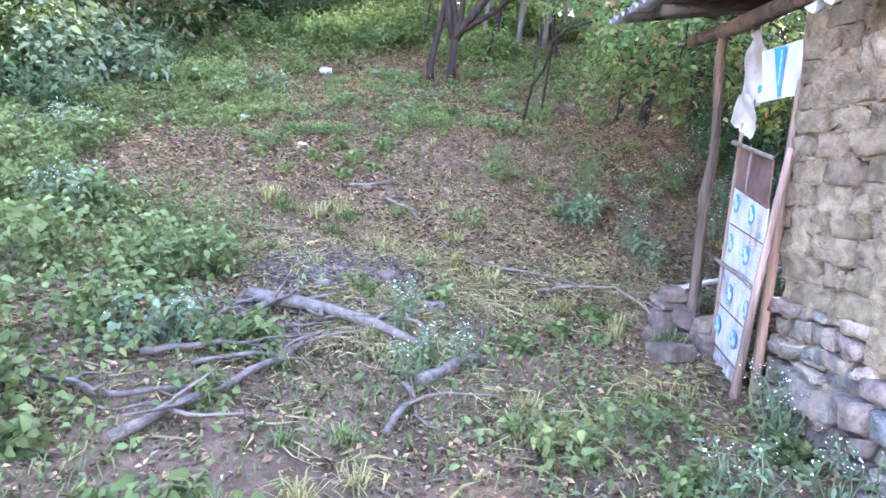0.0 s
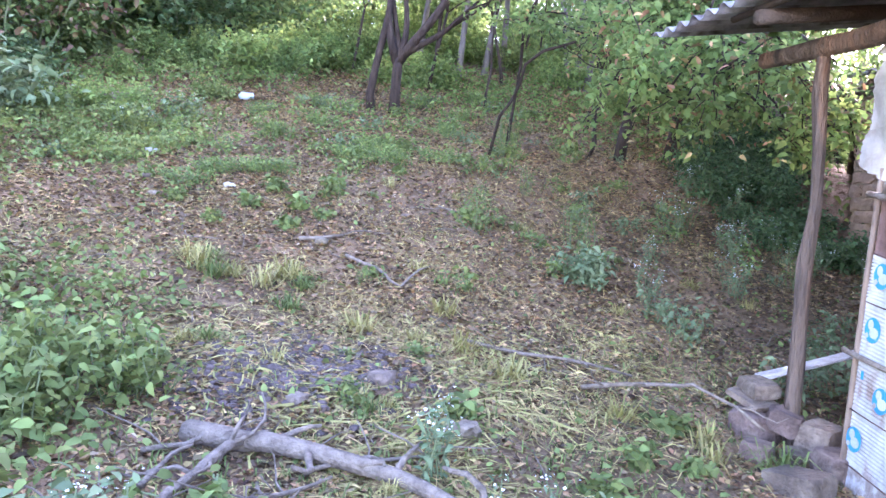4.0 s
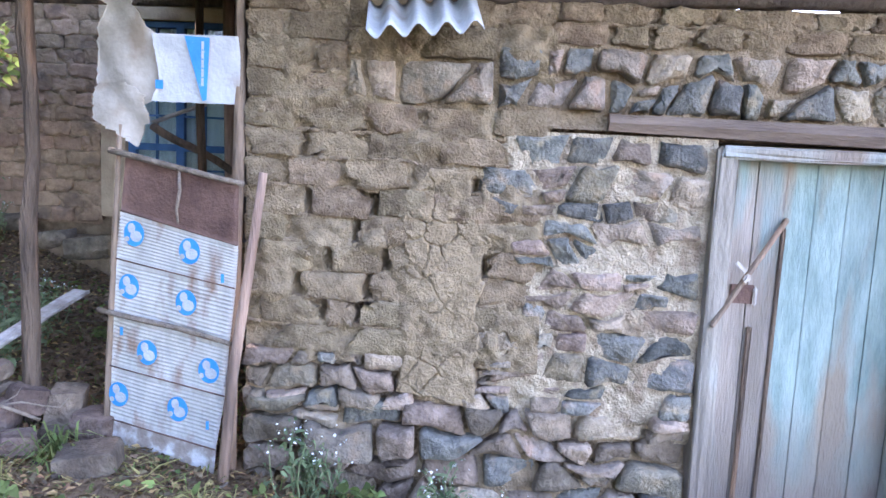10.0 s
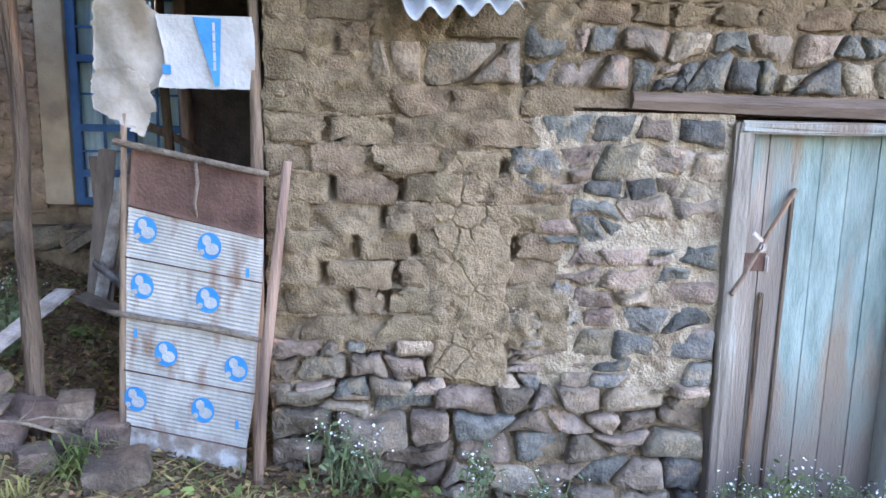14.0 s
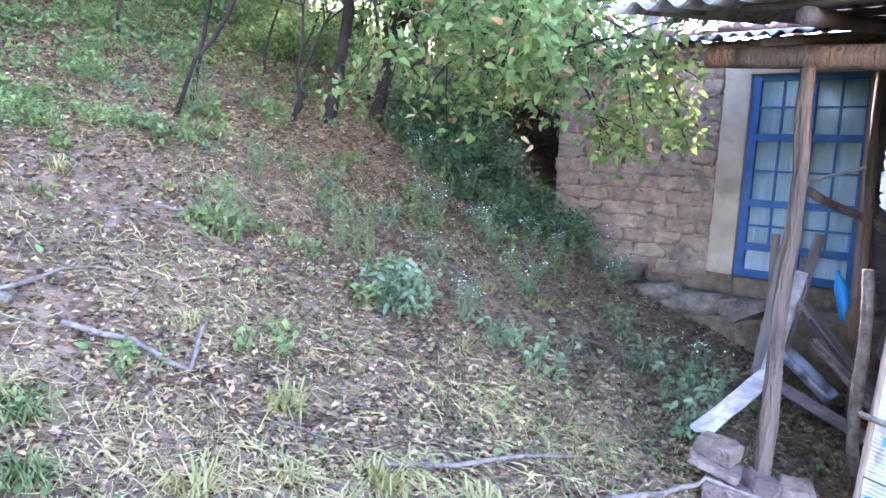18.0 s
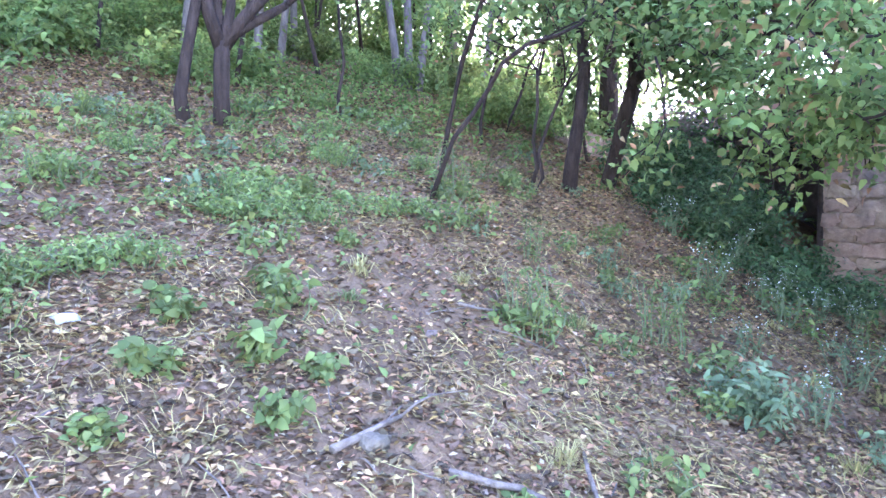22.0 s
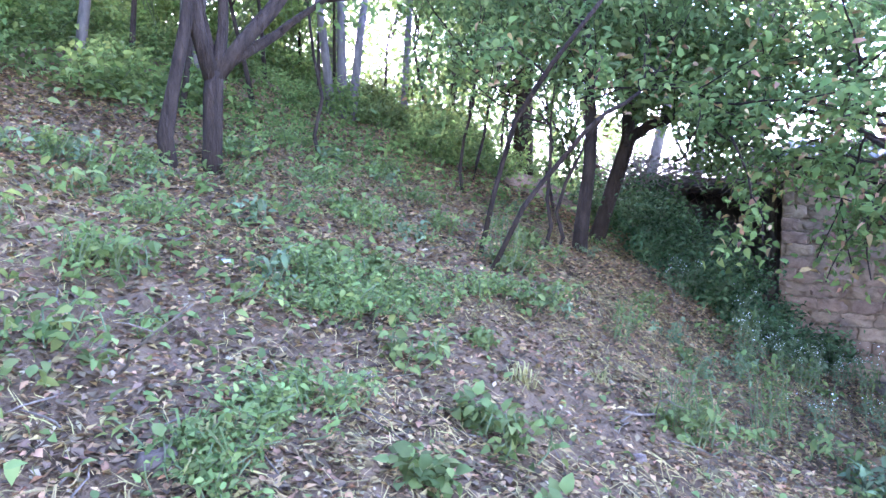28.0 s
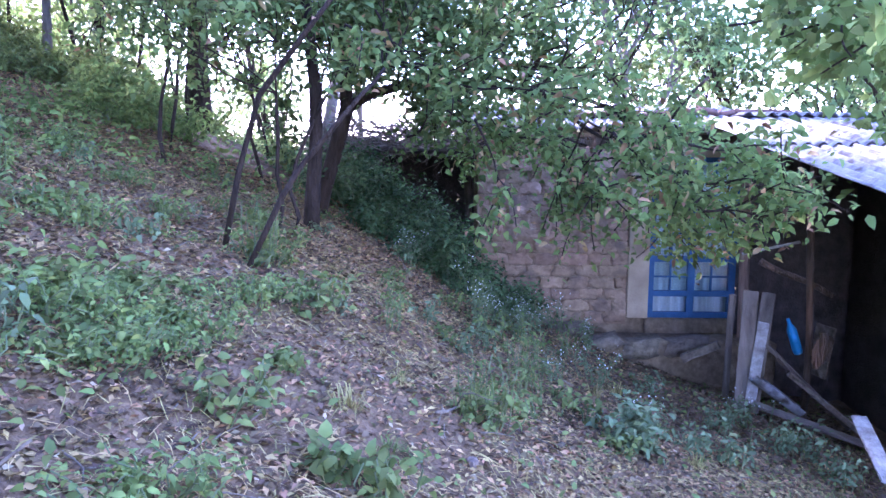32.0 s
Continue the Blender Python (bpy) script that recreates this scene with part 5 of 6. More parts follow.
def tree(trunks, label, leaf="leaf", depth=3, limb=0.9, per_tip=9, radius=0.16, size=0.085, bark="bark", limbs=3, name="tree", lift=0.25, group=""):
    """trunks: runs of (points, radii) in place; limbs spring from the upper end of each."""
    runs, tips = [], []
    for pts, radii in trunks:
        runs.append((np.array(pts, float), radii))
        top = np.array(pts[-1], float)
        d = top - np.array(pts[-2], float)
        d /= np.linalg.norm(d)
        for k in range(limbs):
            grow(top, d + rng.normal(0, 0.45, 3) + [0, 0, 0.2], limb, radii[-1] * 0.7, depth - 1, runs, tips, lift=lift)
    base = np.array(trunks[0][0][0])
    t = thing(name, label, "tree", group)
    link("trunk", sticks("trunk", runs, 7, 0.07), M[bark], t)
    link("crown", crown_mesh(tips, per_tip, radius, size), M[leaf], t)
    return t


def G(x, y, dz=-0.06):
    return (x, y, float(gz(x, y)) + dz)


def up(x, y, *steps):
    """Points from the ground at x, y through the offsets given."""
    b = np.array(G(x, y))
    return [b] + [b + np.array(s, float) for s in steps]


tree([(up(1.36, 12.77, (0.01, 0.0, 0.35), (0.02, 0.0, 0.7), (0.03, 0.0, 0.9)), [0.092, 0.078, 0.082]),
      (np.array(up(1.36, 12.77, (0.03, 0.0, 0.85), (0.22, -0.08, 1.15), (0.48, -0.2, 1.5), (0.72, -0.3, 1.9), (0.95, -0.4, 2.5)))[1:], [0.074, 0.064, 0.052]),
      (np.array(up(1.36, 12.77, (0.01, 0.0, 0.85), (-0.1, 0.04, 1.2), (-0.14, 0.08, 1.6), (-0.05, 0.1, 2.4)))[1:], [0.07, 0.06, 0.05])],
     "dark tree with a forked trunk on the leaf-strewn slope", depth=3, limb=1.0, per_tip=7, radius=0.22)
tree([(up(1.02, 12.87, (-0.03, 0.02, 0.3), (0.04, 0.0, 0.75), (0.13, -0.02, 1.2), (0.2, -0.02, 1.6), (0.22, 0.05, 2.3)), [0.07, 0.06, 0.056, 0.042])],
     "slim dark tree beside the forked tree", depth=3, limb=0.9, per_tip=7, radius=0.22)
tree([(up(4.1, 10.52, (0.02, -0.02, 0.35), (0.12, -0.04, 0.85), (0.2, -0.03, 1.3), (0.17, 0.0, 1.8), (0.2, 0.06, 2.3)), [0.085, 0.07, 0.062, 0.05])],
     "slender dark upright tree by the shrubs near the house", "leaf", 4, 1.0, 6, 0.24)
tree([(up(4.9, 10.63, (0.0, -0.12, 0.4), (0.0, -0.26, 0.85), (0.02, -0.34, 1.15), (0.0, -0.34, 1.65), (0.0, -0.28, 2.2)), [0.095, 0.08, 0.07, 0.05]),
      (np.array([(4.92, 10.3, 3.74), (4.85, 10.05, 3.88), (4.92, 9.7, 3.99), (4.95, 9.13, 4.05), (4.92, 8.8, 4.0), (4.88, 8.45, 3.92)]), [0.065, 0.055, 0.045, 0.035, 0.025]),
      (np.array(up(4.9, 10.63, (-0.09, -0.36, 1.1), (0.25, -0.3, 1.7), (0.5, -0.35, 2.2)))[1:], [0.05, 0.045, 0.035])],
     "leaning dark tree forking above the dark shrubs near the house", "leaf", 4, 1.1, 6, 0.26, size=0.085)
tree([(np.array([G(2.26, 10.6), (2.3, 10.33, 2.96), (2.42, 10.22, 3.17), (2.45, 10.06, 3.36), (2.44, 9.9, 3.54), (2.62, 9.8, 3.7), (2.95, 9.75, 3.82), (3.2, 9.7, 3.95)]), [0.023, 0.021, 0.02, 0.018, 0.014])],
     "thin tree leaning in a low arch over the slope", "leaf", 3, 0.6, 6, 0.2, limbs=3)
tree([(np.array([G(2.58, 10.86), (2.61, 10.74, 3.1), (2.62, 10.56, 3.69), (2.5, 10.2, 4.1), (2.6, 9.95, 4.45), (2.85, 9.75, 4.85)]), [0.024, 0.022, 0.02, 0.016])],
     "thin crooked dark young tree on the slope", "leaf", 3, 0.8, 7, 0.22, limbs=4)
for x, y, dx, dy, h in ((4.3, 12.0, 0.45, 0.2, 1.9), (4.9, 12.2, 1.0, 0.1, 1.8), (5.6, 11.4, 0.3, 0.3, 1.6), (2.9, 12.9, 0.2, 0.4, 2.1), (6.6, 12.6, 0.2, 0.1, 1.7), (7.4, 11.8, -0.2, 0.3, 1.6), (3.75, 10.75, 0.2, 0.05, 1.5), (3.6, 10.6, 0.35, -0.1, 1.3)):
    h *= 0.85
    n = rng.normal(0, 0.04, 8)
    tree([(up(x, y, (dx * 0.15 + n[0], dy * 0.2 + n[1], h * 0.2), (dx * 0.35 + n[2], dy * 0.3 + n[3], h * 0.42), (dx * 0.6 + n[4], dy * 0.55 + n[5], h * 0.68), (dx + n[6], dy + n[7], h)), [0.022, 0.02, 0.018, 0.014])],
         "thin leaning sapling among the trees", "leaf", 3, 0.75, 10, 0.22, limbs=3, group="saplings on the slope")
for x, y, dx, dy, h in ((5.2, 14.5, 0.05, 0.1, 2.4), (5.35, 14.45, 0.5, 0.1, 2.3), (5.1, 14.6, -0.3, 0.2, 2.4), (3.0, 15.2, 0.25, 0.1, 2.6), (3.7, 15.8, 0.5, 0.2, 2.5), (2.4, 16.3, 0.4, 0.1, 2.7), (7.2, 14.8, 0.3, 0.1, 2.3), (4.3, 16.4, 0.1, 0.2, 2.6)):
    tree([(up(x, y, (dx * 0.2, dy * 0.2, h * 0.25), (dx * 0.5, dy * 0.5, h * 0.6), (dx, dy, h)), [0.07, 0.06, 0.05])],
         "pale-barked slender tree of the wood edge", "leaflit", 3, 1.1, 9, 0.3, 0.09, "palebark", 3, group="pale trees at the wood edge")

for x, y, dx, dy, h in ((2.2, 14.2, 0.3, 0.1, 1.5), (3.8, 14.8, -0.2, 0.2, 1.3), (6.9, 13.5, 0.2, -0.1, 1.2), (1.0, 15.6, 0.2, 0.2, 1.4), (4.8, 16.6, 0.3, 0.1, 1.6), (7.8, 14.6, -0.3, 0.2, 1.5), (3.0, 17.2, 0.1, 0.2, 1.6), (6.2, 15.8, 0.2, 0.2, 1.6), (8.6, 16.2, 0.2, 0.1, 1.7), (10.2, 14.2, 0.1, 0.2, 1.6), (9.4, 12.4, -0.1, 0.2, 1.4), (5.8, 18.2, 0.2, 0.2, 1.8), (11.2, 16.6, 0.2, 0.1, 1.7), (2.6, 15.6, 0.2, 0.1, 2.2), (5.9, 16.7, -0.2, 0.1, 2.3), (7.2, 16.3, 0.2, 0.2, 2.2), (3.6, 18.6, 0.3, 0.1, 2.5), (8.4, 18.2, 0.1, 0.2, 2.4), (6.6, 19.6, 0.2, 0.2, 2.5), (9.9, 18.6, 0.2, 0.2, 2.4)):
    tree([(up(x, y, (dx * 0.3, dy * 0.3, h * 0.35), (dx, dy, h)), [0.04, 0.03, 0.022])],
         "bushy young tree in light green leaf on the upper slope", "leaflit", 3, 1.0, 15, 0.32, 0.1, limbs=4, group="young trees on the slope")

# the leafy bough that hangs before the adobe wall
runs, tips = [], []
root = np.array([(4.88, 8.45, 3.92)])
runs.append((bent(root[0], (3.5, 7.7, 3.35), 0.12, 12), [0.035, 0.012]))
runs.append((bent(root[0], (4.4, 8.0, 4.3), 0.08, 9), [0.035, 0.014]))
runs.append((bent(root[0] + [-0.2, -0.2, 0.0], (2.75, 6.9, 2.75), 0.14, 12), [0.028, 0.008]))


def sprays(n, lo, hi, out, down=-0.3, length=(0.4, 0.8)):
    """Leafy twigs that spring from places spread over a box."""
    for _ in range(n):
        a = np.array([rng.uniform(l, h) for l, h in zip(lo, hi)])
        grow(a, (rng.uniform(-0.8, 0.6), rng.uniform(-0.8, 0.5), rng.uniform(down - 0.3, down + 0.6)), rng.uniform(*length), 0.011, 1, runs, out, 0.8, -0.08)


for k in range(44):
    u = rng.uniform(0, 1) ** 0.6
    a = np.array([5.0, 9.4, 4.3]) * (1 - u) + np.array([2.85, 6.95, 2.85]) * u + rng.normal(0, 1, 3) * [0.4, 0.4, 0.26]
    a[2] = max(a[2], 2.85)
    grow(a, (rng.uniform(-0.8, 0.5), rng.uniform(-0.8, 0.4), rng.uniform(-0.35, 0.3)), rng.uniform(0.3, 0.55), 0.011, 1, runs, tips, 0.8, -0.08)
sprays(30, (3.4, 7.6, 4.6), (6.5, 11.2, 6.3), tips)
sprays(18, (4.0, 9.8, 4.9), (6.6, 12.4, 6.3), tips)
sprays(15, (3.0, 7.15, 3.05), (4.2, 8.15, 3.9), tips)
sprays(7, (2.6, 8.9, 3.5), (4.3, 10.0, 4.3), tips)
sprays(7, (2.8, 9.8, 4.2), (5.2, 11.2, 5.0), tips)
bough = thing("overhanging_bough", "leafy bough with some brown dead leaves hanging before the adobe wall", "bough")
shade_tips = []
sprays(24, (4.6, 8.3, 4.0), (6.2, 10.0, 5.2), shade_tips)
sprays(34, (4.2, 8.8, 4.35), (6.4, 11.2, 5.8), shade_tips)
sprays(12, (4.4, 9.2, 4.1), (5.6, 10.9, 4.6), shade_tips)
tagged(link("shade_foliage", crown_mesh(shade_tips, 12, 0.1, 0.08, 0.6, "shade_foliage"), M["leaf"], bough, "dense dark green leaves"), kind="stuff")
tagged(link("twig", sticks("twig", runs, 6, 0.05), M["bark"], bough), kind="stuff")
# lit leaf colour stands in for sky light falling on the bough
tagged(link("foliage", crown_mesh(tips, 6, 0.085, 0.078, 0.6, "foliage"), M["leaflit"], bough), kind="stuff")
tagged(link("dead_foliage", crown_mesh(tips[::4], 3, 0.14, 0.08, 0.45, "dead_foliage"), M["dryleaf"], bough, "brown dead leaves"), kind="stuff")

# a near bough that droops into the walk's end
runs, tips = [], []
runs.append((bent((3.6, 6.4, 5.4), (0.9, 7.1, 3.9), 0.1, 12), [0.03, 0.007]))
runs.append((bent((3.0, 6.3, 5.2), (0.7, 6.6, 3.7), 0.1, 12), [0.022, 0.006]))
sprays(20, (0.6, 6.5, 3.75), (1.6, 7.35, 4.5), tips, -0.2, (0.25, 0.5))
sprays(14, (1.4, 6.1, 4.2), (3.4, 7.2, 5.4), tips, -0.2, (0.3, 0.6))
near_bough = thing("near_bough", "drooping bough with broad green leaves above the porch roof", "bough")
tagged(link("twig", sticks("twig", runs, 6, 0.05), M["bark"], near_bough), kind="stuff")
tagged(link("foliage", crown_mesh(tips, 6, 0.08, 0.08, 0.65, "foliage"), M["leaflit"], near_bough), kind="stuff")

# woods behind
wood = []
for k in range(5):
    h = rng.uniform(2.6, 3.6)
    ob = tree([([(0, 0, -0.3), (rng.normal(0, 0.1), 0, h * 0.4), (rng.normal(0, 0.25), rng.normal(0, 0.2), h)], [0.15, 0.1, 0.08])], "wood tree with a pale trunk on the upper slope" if k % 2 else "dark wood tree on the upper slope", ("leaf", "leaflit", "leafdark", "leafdark", "leaf")[k], 4, 1.5, 6, 0.35, 0.16, ("bark", "palebark")[k % 2], 4, group="trees of the wood")
    wood.append(ob)
spots = []
r2 = np.random.default_rng(21)
for k in range(420):
    x, y = r2.uniform(-24, 26), r2.uniform(-6, 46)
    near = y < 14.0 + 0.25 * abs(x - 1) if -5 < x < 8 else (y < 13 - (x + 5) * 0.8 if x <= -5 else y < 12)
    west = x < -8.5 and y > 9
    if (near and not west) or (x > 9.5 and y < 16) or any((x - a) ** 2 + (y - b) ** 2 < (8 if y < 26 else 12) for a, b in spots):
        continue
    if 9 < x < 22 and 9 < y < 24 and r2.uniform() < 0.75 or 1.5 < x < 9 and r2.uniform() < 0.6 or x > 4 and y > 19 and r2.uniform() < 0.85 or -3 < x < 9 and y < 24 and r2.uniform() < 0.6:
        continue
    spots.append((x, y))
for k in range(500):
    x, y = r2.uniform(-19, 1.5), r2.uniform(14.5, 34)
    if (x < -4.5 or y > 23) and all((x - a) ** 2 + (y - b) ** 2 > (2.6 if y < 24 else 4.5) for a, b in spots):
        spots.append((x, y))
# unseen trees added west of the walk to dim the facade's left part
spots += [(-7, 4.5), (-9, 7), (-7.5, 7.5), (-10.5, 4), (-8.5, 2), (-11, 8.5)]
spots += [(10.2, 6.2), (10.4, 3.6)]
spots += [(8.5, -5.5), (9.5, -8), (12, -9), (7, -9.5)]
spots += [(8.6, 13.2), (10.2, 15.6), (11.5, 11.8), (13.5, 13.5), (10.5, 9.8), (11.3, 4.6), (12.5, 0.5), (14, 8), (10.8, -4.0), (17, 12)]
first = set()
for n, (x, y) in enumerate(spots):
    i = n % 5
    m = Matrix.Translation(G(x, y)) @ Matrix.Rotation(r2.uniform(0, 6.28), 4, "Z") @ Matrix.Diagonal((*[r2.uniform(0.85, 1.5)] * 3, 1))
    if i not in first:
        first.add(i)
        wood[i].matrix_basis = m
    else:
        c2 = copy_thing(wood[i], m)
        c2.matrix_basis = m

# ---- shrubs ----
def shrub(r, h, n, leaf, size, label, name="shrub", cat="shrub", group=""):
    runs, tips = [], []
    for k in range(7):
        a = rng.uniform(0, 6.28)
        grow((0.05 * math.cos(a), 0.05 * math.sin(a), -0.05), (math.cos(a) * r, math.sin(a) * r, h), h * 0.6, 0.012, 1, runs, tips, 0.8, 0.1)
    T = np.array(tips)
    T[:, :2] *= r / max(0.1, np.abs(T[:, :2]).max())
    t = thing(name, label, cat, group)
    tagged(link("stem", sticks("stem", runs, 5), M["stem"], t), kind="stuff")
    P = np.repeat(T, n, axis=0) + rng.normal(0, 0.13 * h + 0.03, (len(T) * n, 3))
    P[:, 2] = np.abs(P[:, 2]) + 0.02
    link("foliage", np_mesh("foliage", *leaves(P, size, 0.5, 0.3, 0.8)), M[leaf], t)
    return t


def scatter(src, places, lo=0.8, hi=1.2, seed=5):
    r = np.random.default_rng(seed)
    for k, (x, y) in enumerate(places):
        s = r.uniform(lo, hi)
        m = Matrix.Translation(G(x, y, -0.02)) @ Matrix.Rotation(r.uniform(0, 6.28), 4, "Z") @ Matrix.Diagonal((s, s, s * r.uniform(0.85, 1.1), 1))
        s0 = src[k % len(src)]
        if k < len(src):
            s0.matrix_basis = m
        else:
            copy_thing(s0, m).matrix_basis = m


darks = [shrub(0.75, 1.1, 16, "leafdark", 0.09, "dense dark green shrub at the end of the adobe wall", group="dark shrubs") for _ in range(2)]
scatter(darks, [(5.75, 9.75), (6.1, 10.1), (5.5, 10.15), (6.3, 10.6), (6.9, 10.5), (7.4, 11.2), (5.3, 9.3), (5.55, 9.5), (5.15, 9.65), (5.3, 10.3), (5.7, 10.7)], 0.45, 0.7)
under = [shrub(0.8, 0.9, 13, l, 0.1, "leafy green undergrowth shrub on the upper slope", group="undergrowth") for l in ("leaf", "weed", "leaflit", "leafdark", "greyweed")]
r3 = np.random.default_rng(33)
pl = []
while len(pl) < 150:
    x, y = r3.uniform(-9, 12), r3.uniform(9, 22)
    edge = 13.6 + 0.9 * math.sin(x * 0.9) if x > -1.5 else 13.0 + (x + 1.5) * 1.0
    if x > 5:
        edge = 12.2
    if y < max(edge, 7.0) or (x < -6 and y < 9):
        continue
    pl.append((x, y))
scatter(under[:2] + under[3:], [p for p in pl if p[0] < -3.5], 0.7, 1.6)
scatter([under[2]] + [shrub(0.7, 0.6, 13, l, 0.08, "fresh green undergrowth shrub on the upper slope", group="undergrowth") for l in ("leaflit", "weed", "leaflit")], [p for p in pl if p[0] >= -3.5], 0.5, 1.2)

# tall bushes that close the wood behind
tallbush = [shrub(1.5, 2.5, 26, l, 0.13, "tall leafy bush at the edge of the wood", "bush", "bush", "bushes of the wood") for l in ("leaf", "leafdark", "leaflit", "leaf")]
tallbush.append(shrub(1.4, 2.2, 9, "darkleaf", 0.1, "brown half-dead bush at the edge of the wood", "bush", "bush", "bushes of the wood"))
r9 = np.random.default_rng(99)
west, east = [], []
for k in range(900):
    x, y = r9.uniform(-15, 13), r9.uniform(9, 29)
    edge = 17 if x > 2 else (17.5 if x > -4 else 14.4 + (x + 3) * 1.05)
    if x > 6.5:
        edge = 13.2
    if y < max(edge, 8.5) or (x > 9.5 and y < 14):
        continue
    if all((x - a) ** 2 + (y - b) ** 2 > (1.7 if x < 1 else 3.2) for a, b in west + east):
        (west if x < 0.5 else east).append((x, y))
scatter(tallbush, west[:110], 0.75, 1.5, 7)
scatter([copy_thing(tallbush[k], Matrix()) for k in (2, 2, 0, 2)], [p for p in east if p[1] > 17.6][:34], 0.55, 1.05, 8)

r12 = np.random.default_rng(122)
bright = [shrub(1.5, 2.6, 5, "leaflit", 0.11, "tall thin-leaved bush in the light at the wood's edge", "bush", "bush", "light bushes") for _ in range(3)]
scatter(bright, [(r12.uniform(8.2, 17), r12.uniform(13.5, 24)) for _ in range(20)] + [(r12.uniform(3.5, 10), r12.uniform(18, 22)) for _ in range(7)] + [(6.5, -5.5), (7.5, -7.0), (9.0, -6.0), (8.2, -8.0)], 1.0, 1.7, 9)

# ---- weeds ----
def weed(n, h, leaf, size, width, label, cat="weed", name="weed", group="", flowers=False, spread=0.25, dense=4):
    runs, tips = [], []
    for k in range(n):
        a, d = rng.uniform(0, 6.28), rng.uniform(0.0, spread)
        p = np.array([d * math.cos(a) * 0.4, d * math.sin(a) * 0.4, -0.04])
        e = np.array([d * math.cos(a), d * math.sin(a), h * rng.uniform(0.6, 1.1)])
        pts = bent(p, e, 0.03, 6)
        runs.append((pts, [0.005, 0.003]))
        tips.extend(pts[2:])
    t = thing(name, label, cat, group)
    tagged(link("stem", sticks("stem", runs, 5, 0.0), M["stem"], t), kind="stuff")
    T = np.repeat(np.array(tips), dense, axis=0)
    P = T + rng.normal(0, 0.5 * size, T.shape)
    tagged(link("foliage", np_mesh("foliage", *leaves(P, size, width, 0.35, 0.9)), M[leaf], t), kind="stuff")
    if flowers:
        E = np.array([r[0][-1] for r in runs])
        E = np.repeat(E, 5, axis=0)
        E = E + rng.normal(0, 0.03, E.shape) + [0, 0, 0.02]
        tagged(link("blossom", np_mesh("blossom", *flat_leaves(E, 0.014, 1.0, 0.8)), M["flower"], t, "clusters of tiny white flowers"), kind="stuff")
    return t


plantA = weed(30, 0.3, "greyweed", 0.08, 0.4, "bushy grey-green weed on bare soil", spread=0.3)
plantA.matrix_basis = Matrix.Translation(G(2.36, 7.77, -0.02))
patchy = [weed(20, 0.13, "weed", 0.06, 0.7, "patch of leafy fresh green weeds on the litter", group="leafy weed patches", spread=0.34) for _ in range(2)]
scatter(patchy, [(0.95, 11.3), (1.1, 10.7), (0.5, 10.85), (1.25, 11.0), (3.47, 10.88)], 0.7, 1.0)
low_dark = [shrub(0.45, 0.5, 12, "leafdark", 0.07, "low dark leafy shrub on the bank below the adobe wall", group="low dark shrubs") for _ in range(2)]
scatter(low_dark, [(5.3, 8.75), (4.95, 9.1), (5.6, 8.6), (4.75, 9.5), (5.0, 10.0), (5.9, 8.45), (5.8, 9.0)], 0.55, 0.95)
broad = [weed(8, 0.15, "weed", 0.075, 0.8, "low broad-leaved green weed", group="broad-leaved weeds", spread=0.17) for _ in range(3)]
scatter(broad, [(-0.67, 9.09), (0.04, 8.82), (-1.0, 8.8), (-0.45, 9.5), (-0.3, 8.6), (0.2, 9.6), (1.5, 5.1), (1.75, 5.0), (1.1, 4.75), (1.9, 5.45), (-0.9, 2.6), (-1.1, 2.45), (-0.65, 2.5), (-1.4, 3.0), (0.3, 2.4), (0.15, 2.25), (0.55, 2.6), (-0.2, 9.0), (-1.7, 9.9), (1.0, 10.0), (0.6, 5.5), (-1.35, 9.3), (1.9, 2.2), (2.2, 1.0), (2.25, 0.3), (2.2, -0.5), (2.2, -1.1), (2.3, 3.5)], 0.5, 0.95)
ferny = [weed(26, 0.17, "fernweed", 0.042, 0.5, "patch of fresh green feathery weeds", group="green weed patches", spread=0.36) for _ in range(3)]
scatter(ferny, [(0.79, 10.95), (0.6, 10.62), (0.95, 10.75), (0.4, 10.75), (1.05, 10.5), (0.72, 11.15), (1.65, 10.43), (1.9, 10.33), (-0.61, 10.13), (-0.92, 10.1), (-0.35, 10.16), (-1.12, 9.95), (-1.27, 9.7), (1.9, 11.6), (2.8, 11.4), (0.2, 12.1), (3.2, 11.9), (-0.5, 11.6), (-1.5, 11.2), (-1.9, 12.0), (3.5, 12.6), (2.4, 12.5), (0.2, 13.2), (-0.7, 12.6), (-2.2, 10.6), (-2.6, 11.3), (2.9, 13.4), (1.9, 13.2)], 0.75, 1.15)
nettle = [weed(18, 0.36, l, 0.065, 0.6, "leafy nettle-like weeds in the thicket", group="thicket of weeds", spread=0.3, flowers=f) for l, f in (("weed", False), ("weed", False), ("weed", False), ("greyweed", True))]
r4 = np.random.default_rng(44)
pl = []
while len(pl) < 140:
    x, y = r4.uniform(-6, 0.2), r4.uniform(2.6, 12.5)
    lim = np.interp(y, [2.6, 3.5, 5, 6, 7, 7.6, 8.2, 10, 11.5, 12.5], [-1.1, -1.05, -1.1, -1.15, -1.5, -2.2, -3.2, -3.2, -2.2, -1.3])
    if x < lim + r4.normal(0, 0.12):
        pl.append((x, y))
scatter(nettle, pl, 0.7, 1.25)
flowery = [weed(9, 0.3, "greyweed", 0.04, 0.4, "weed with heads of tiny white flowers", group="white-flowered weeds", flowers=True, spread=0.22) for _ in range(3)]
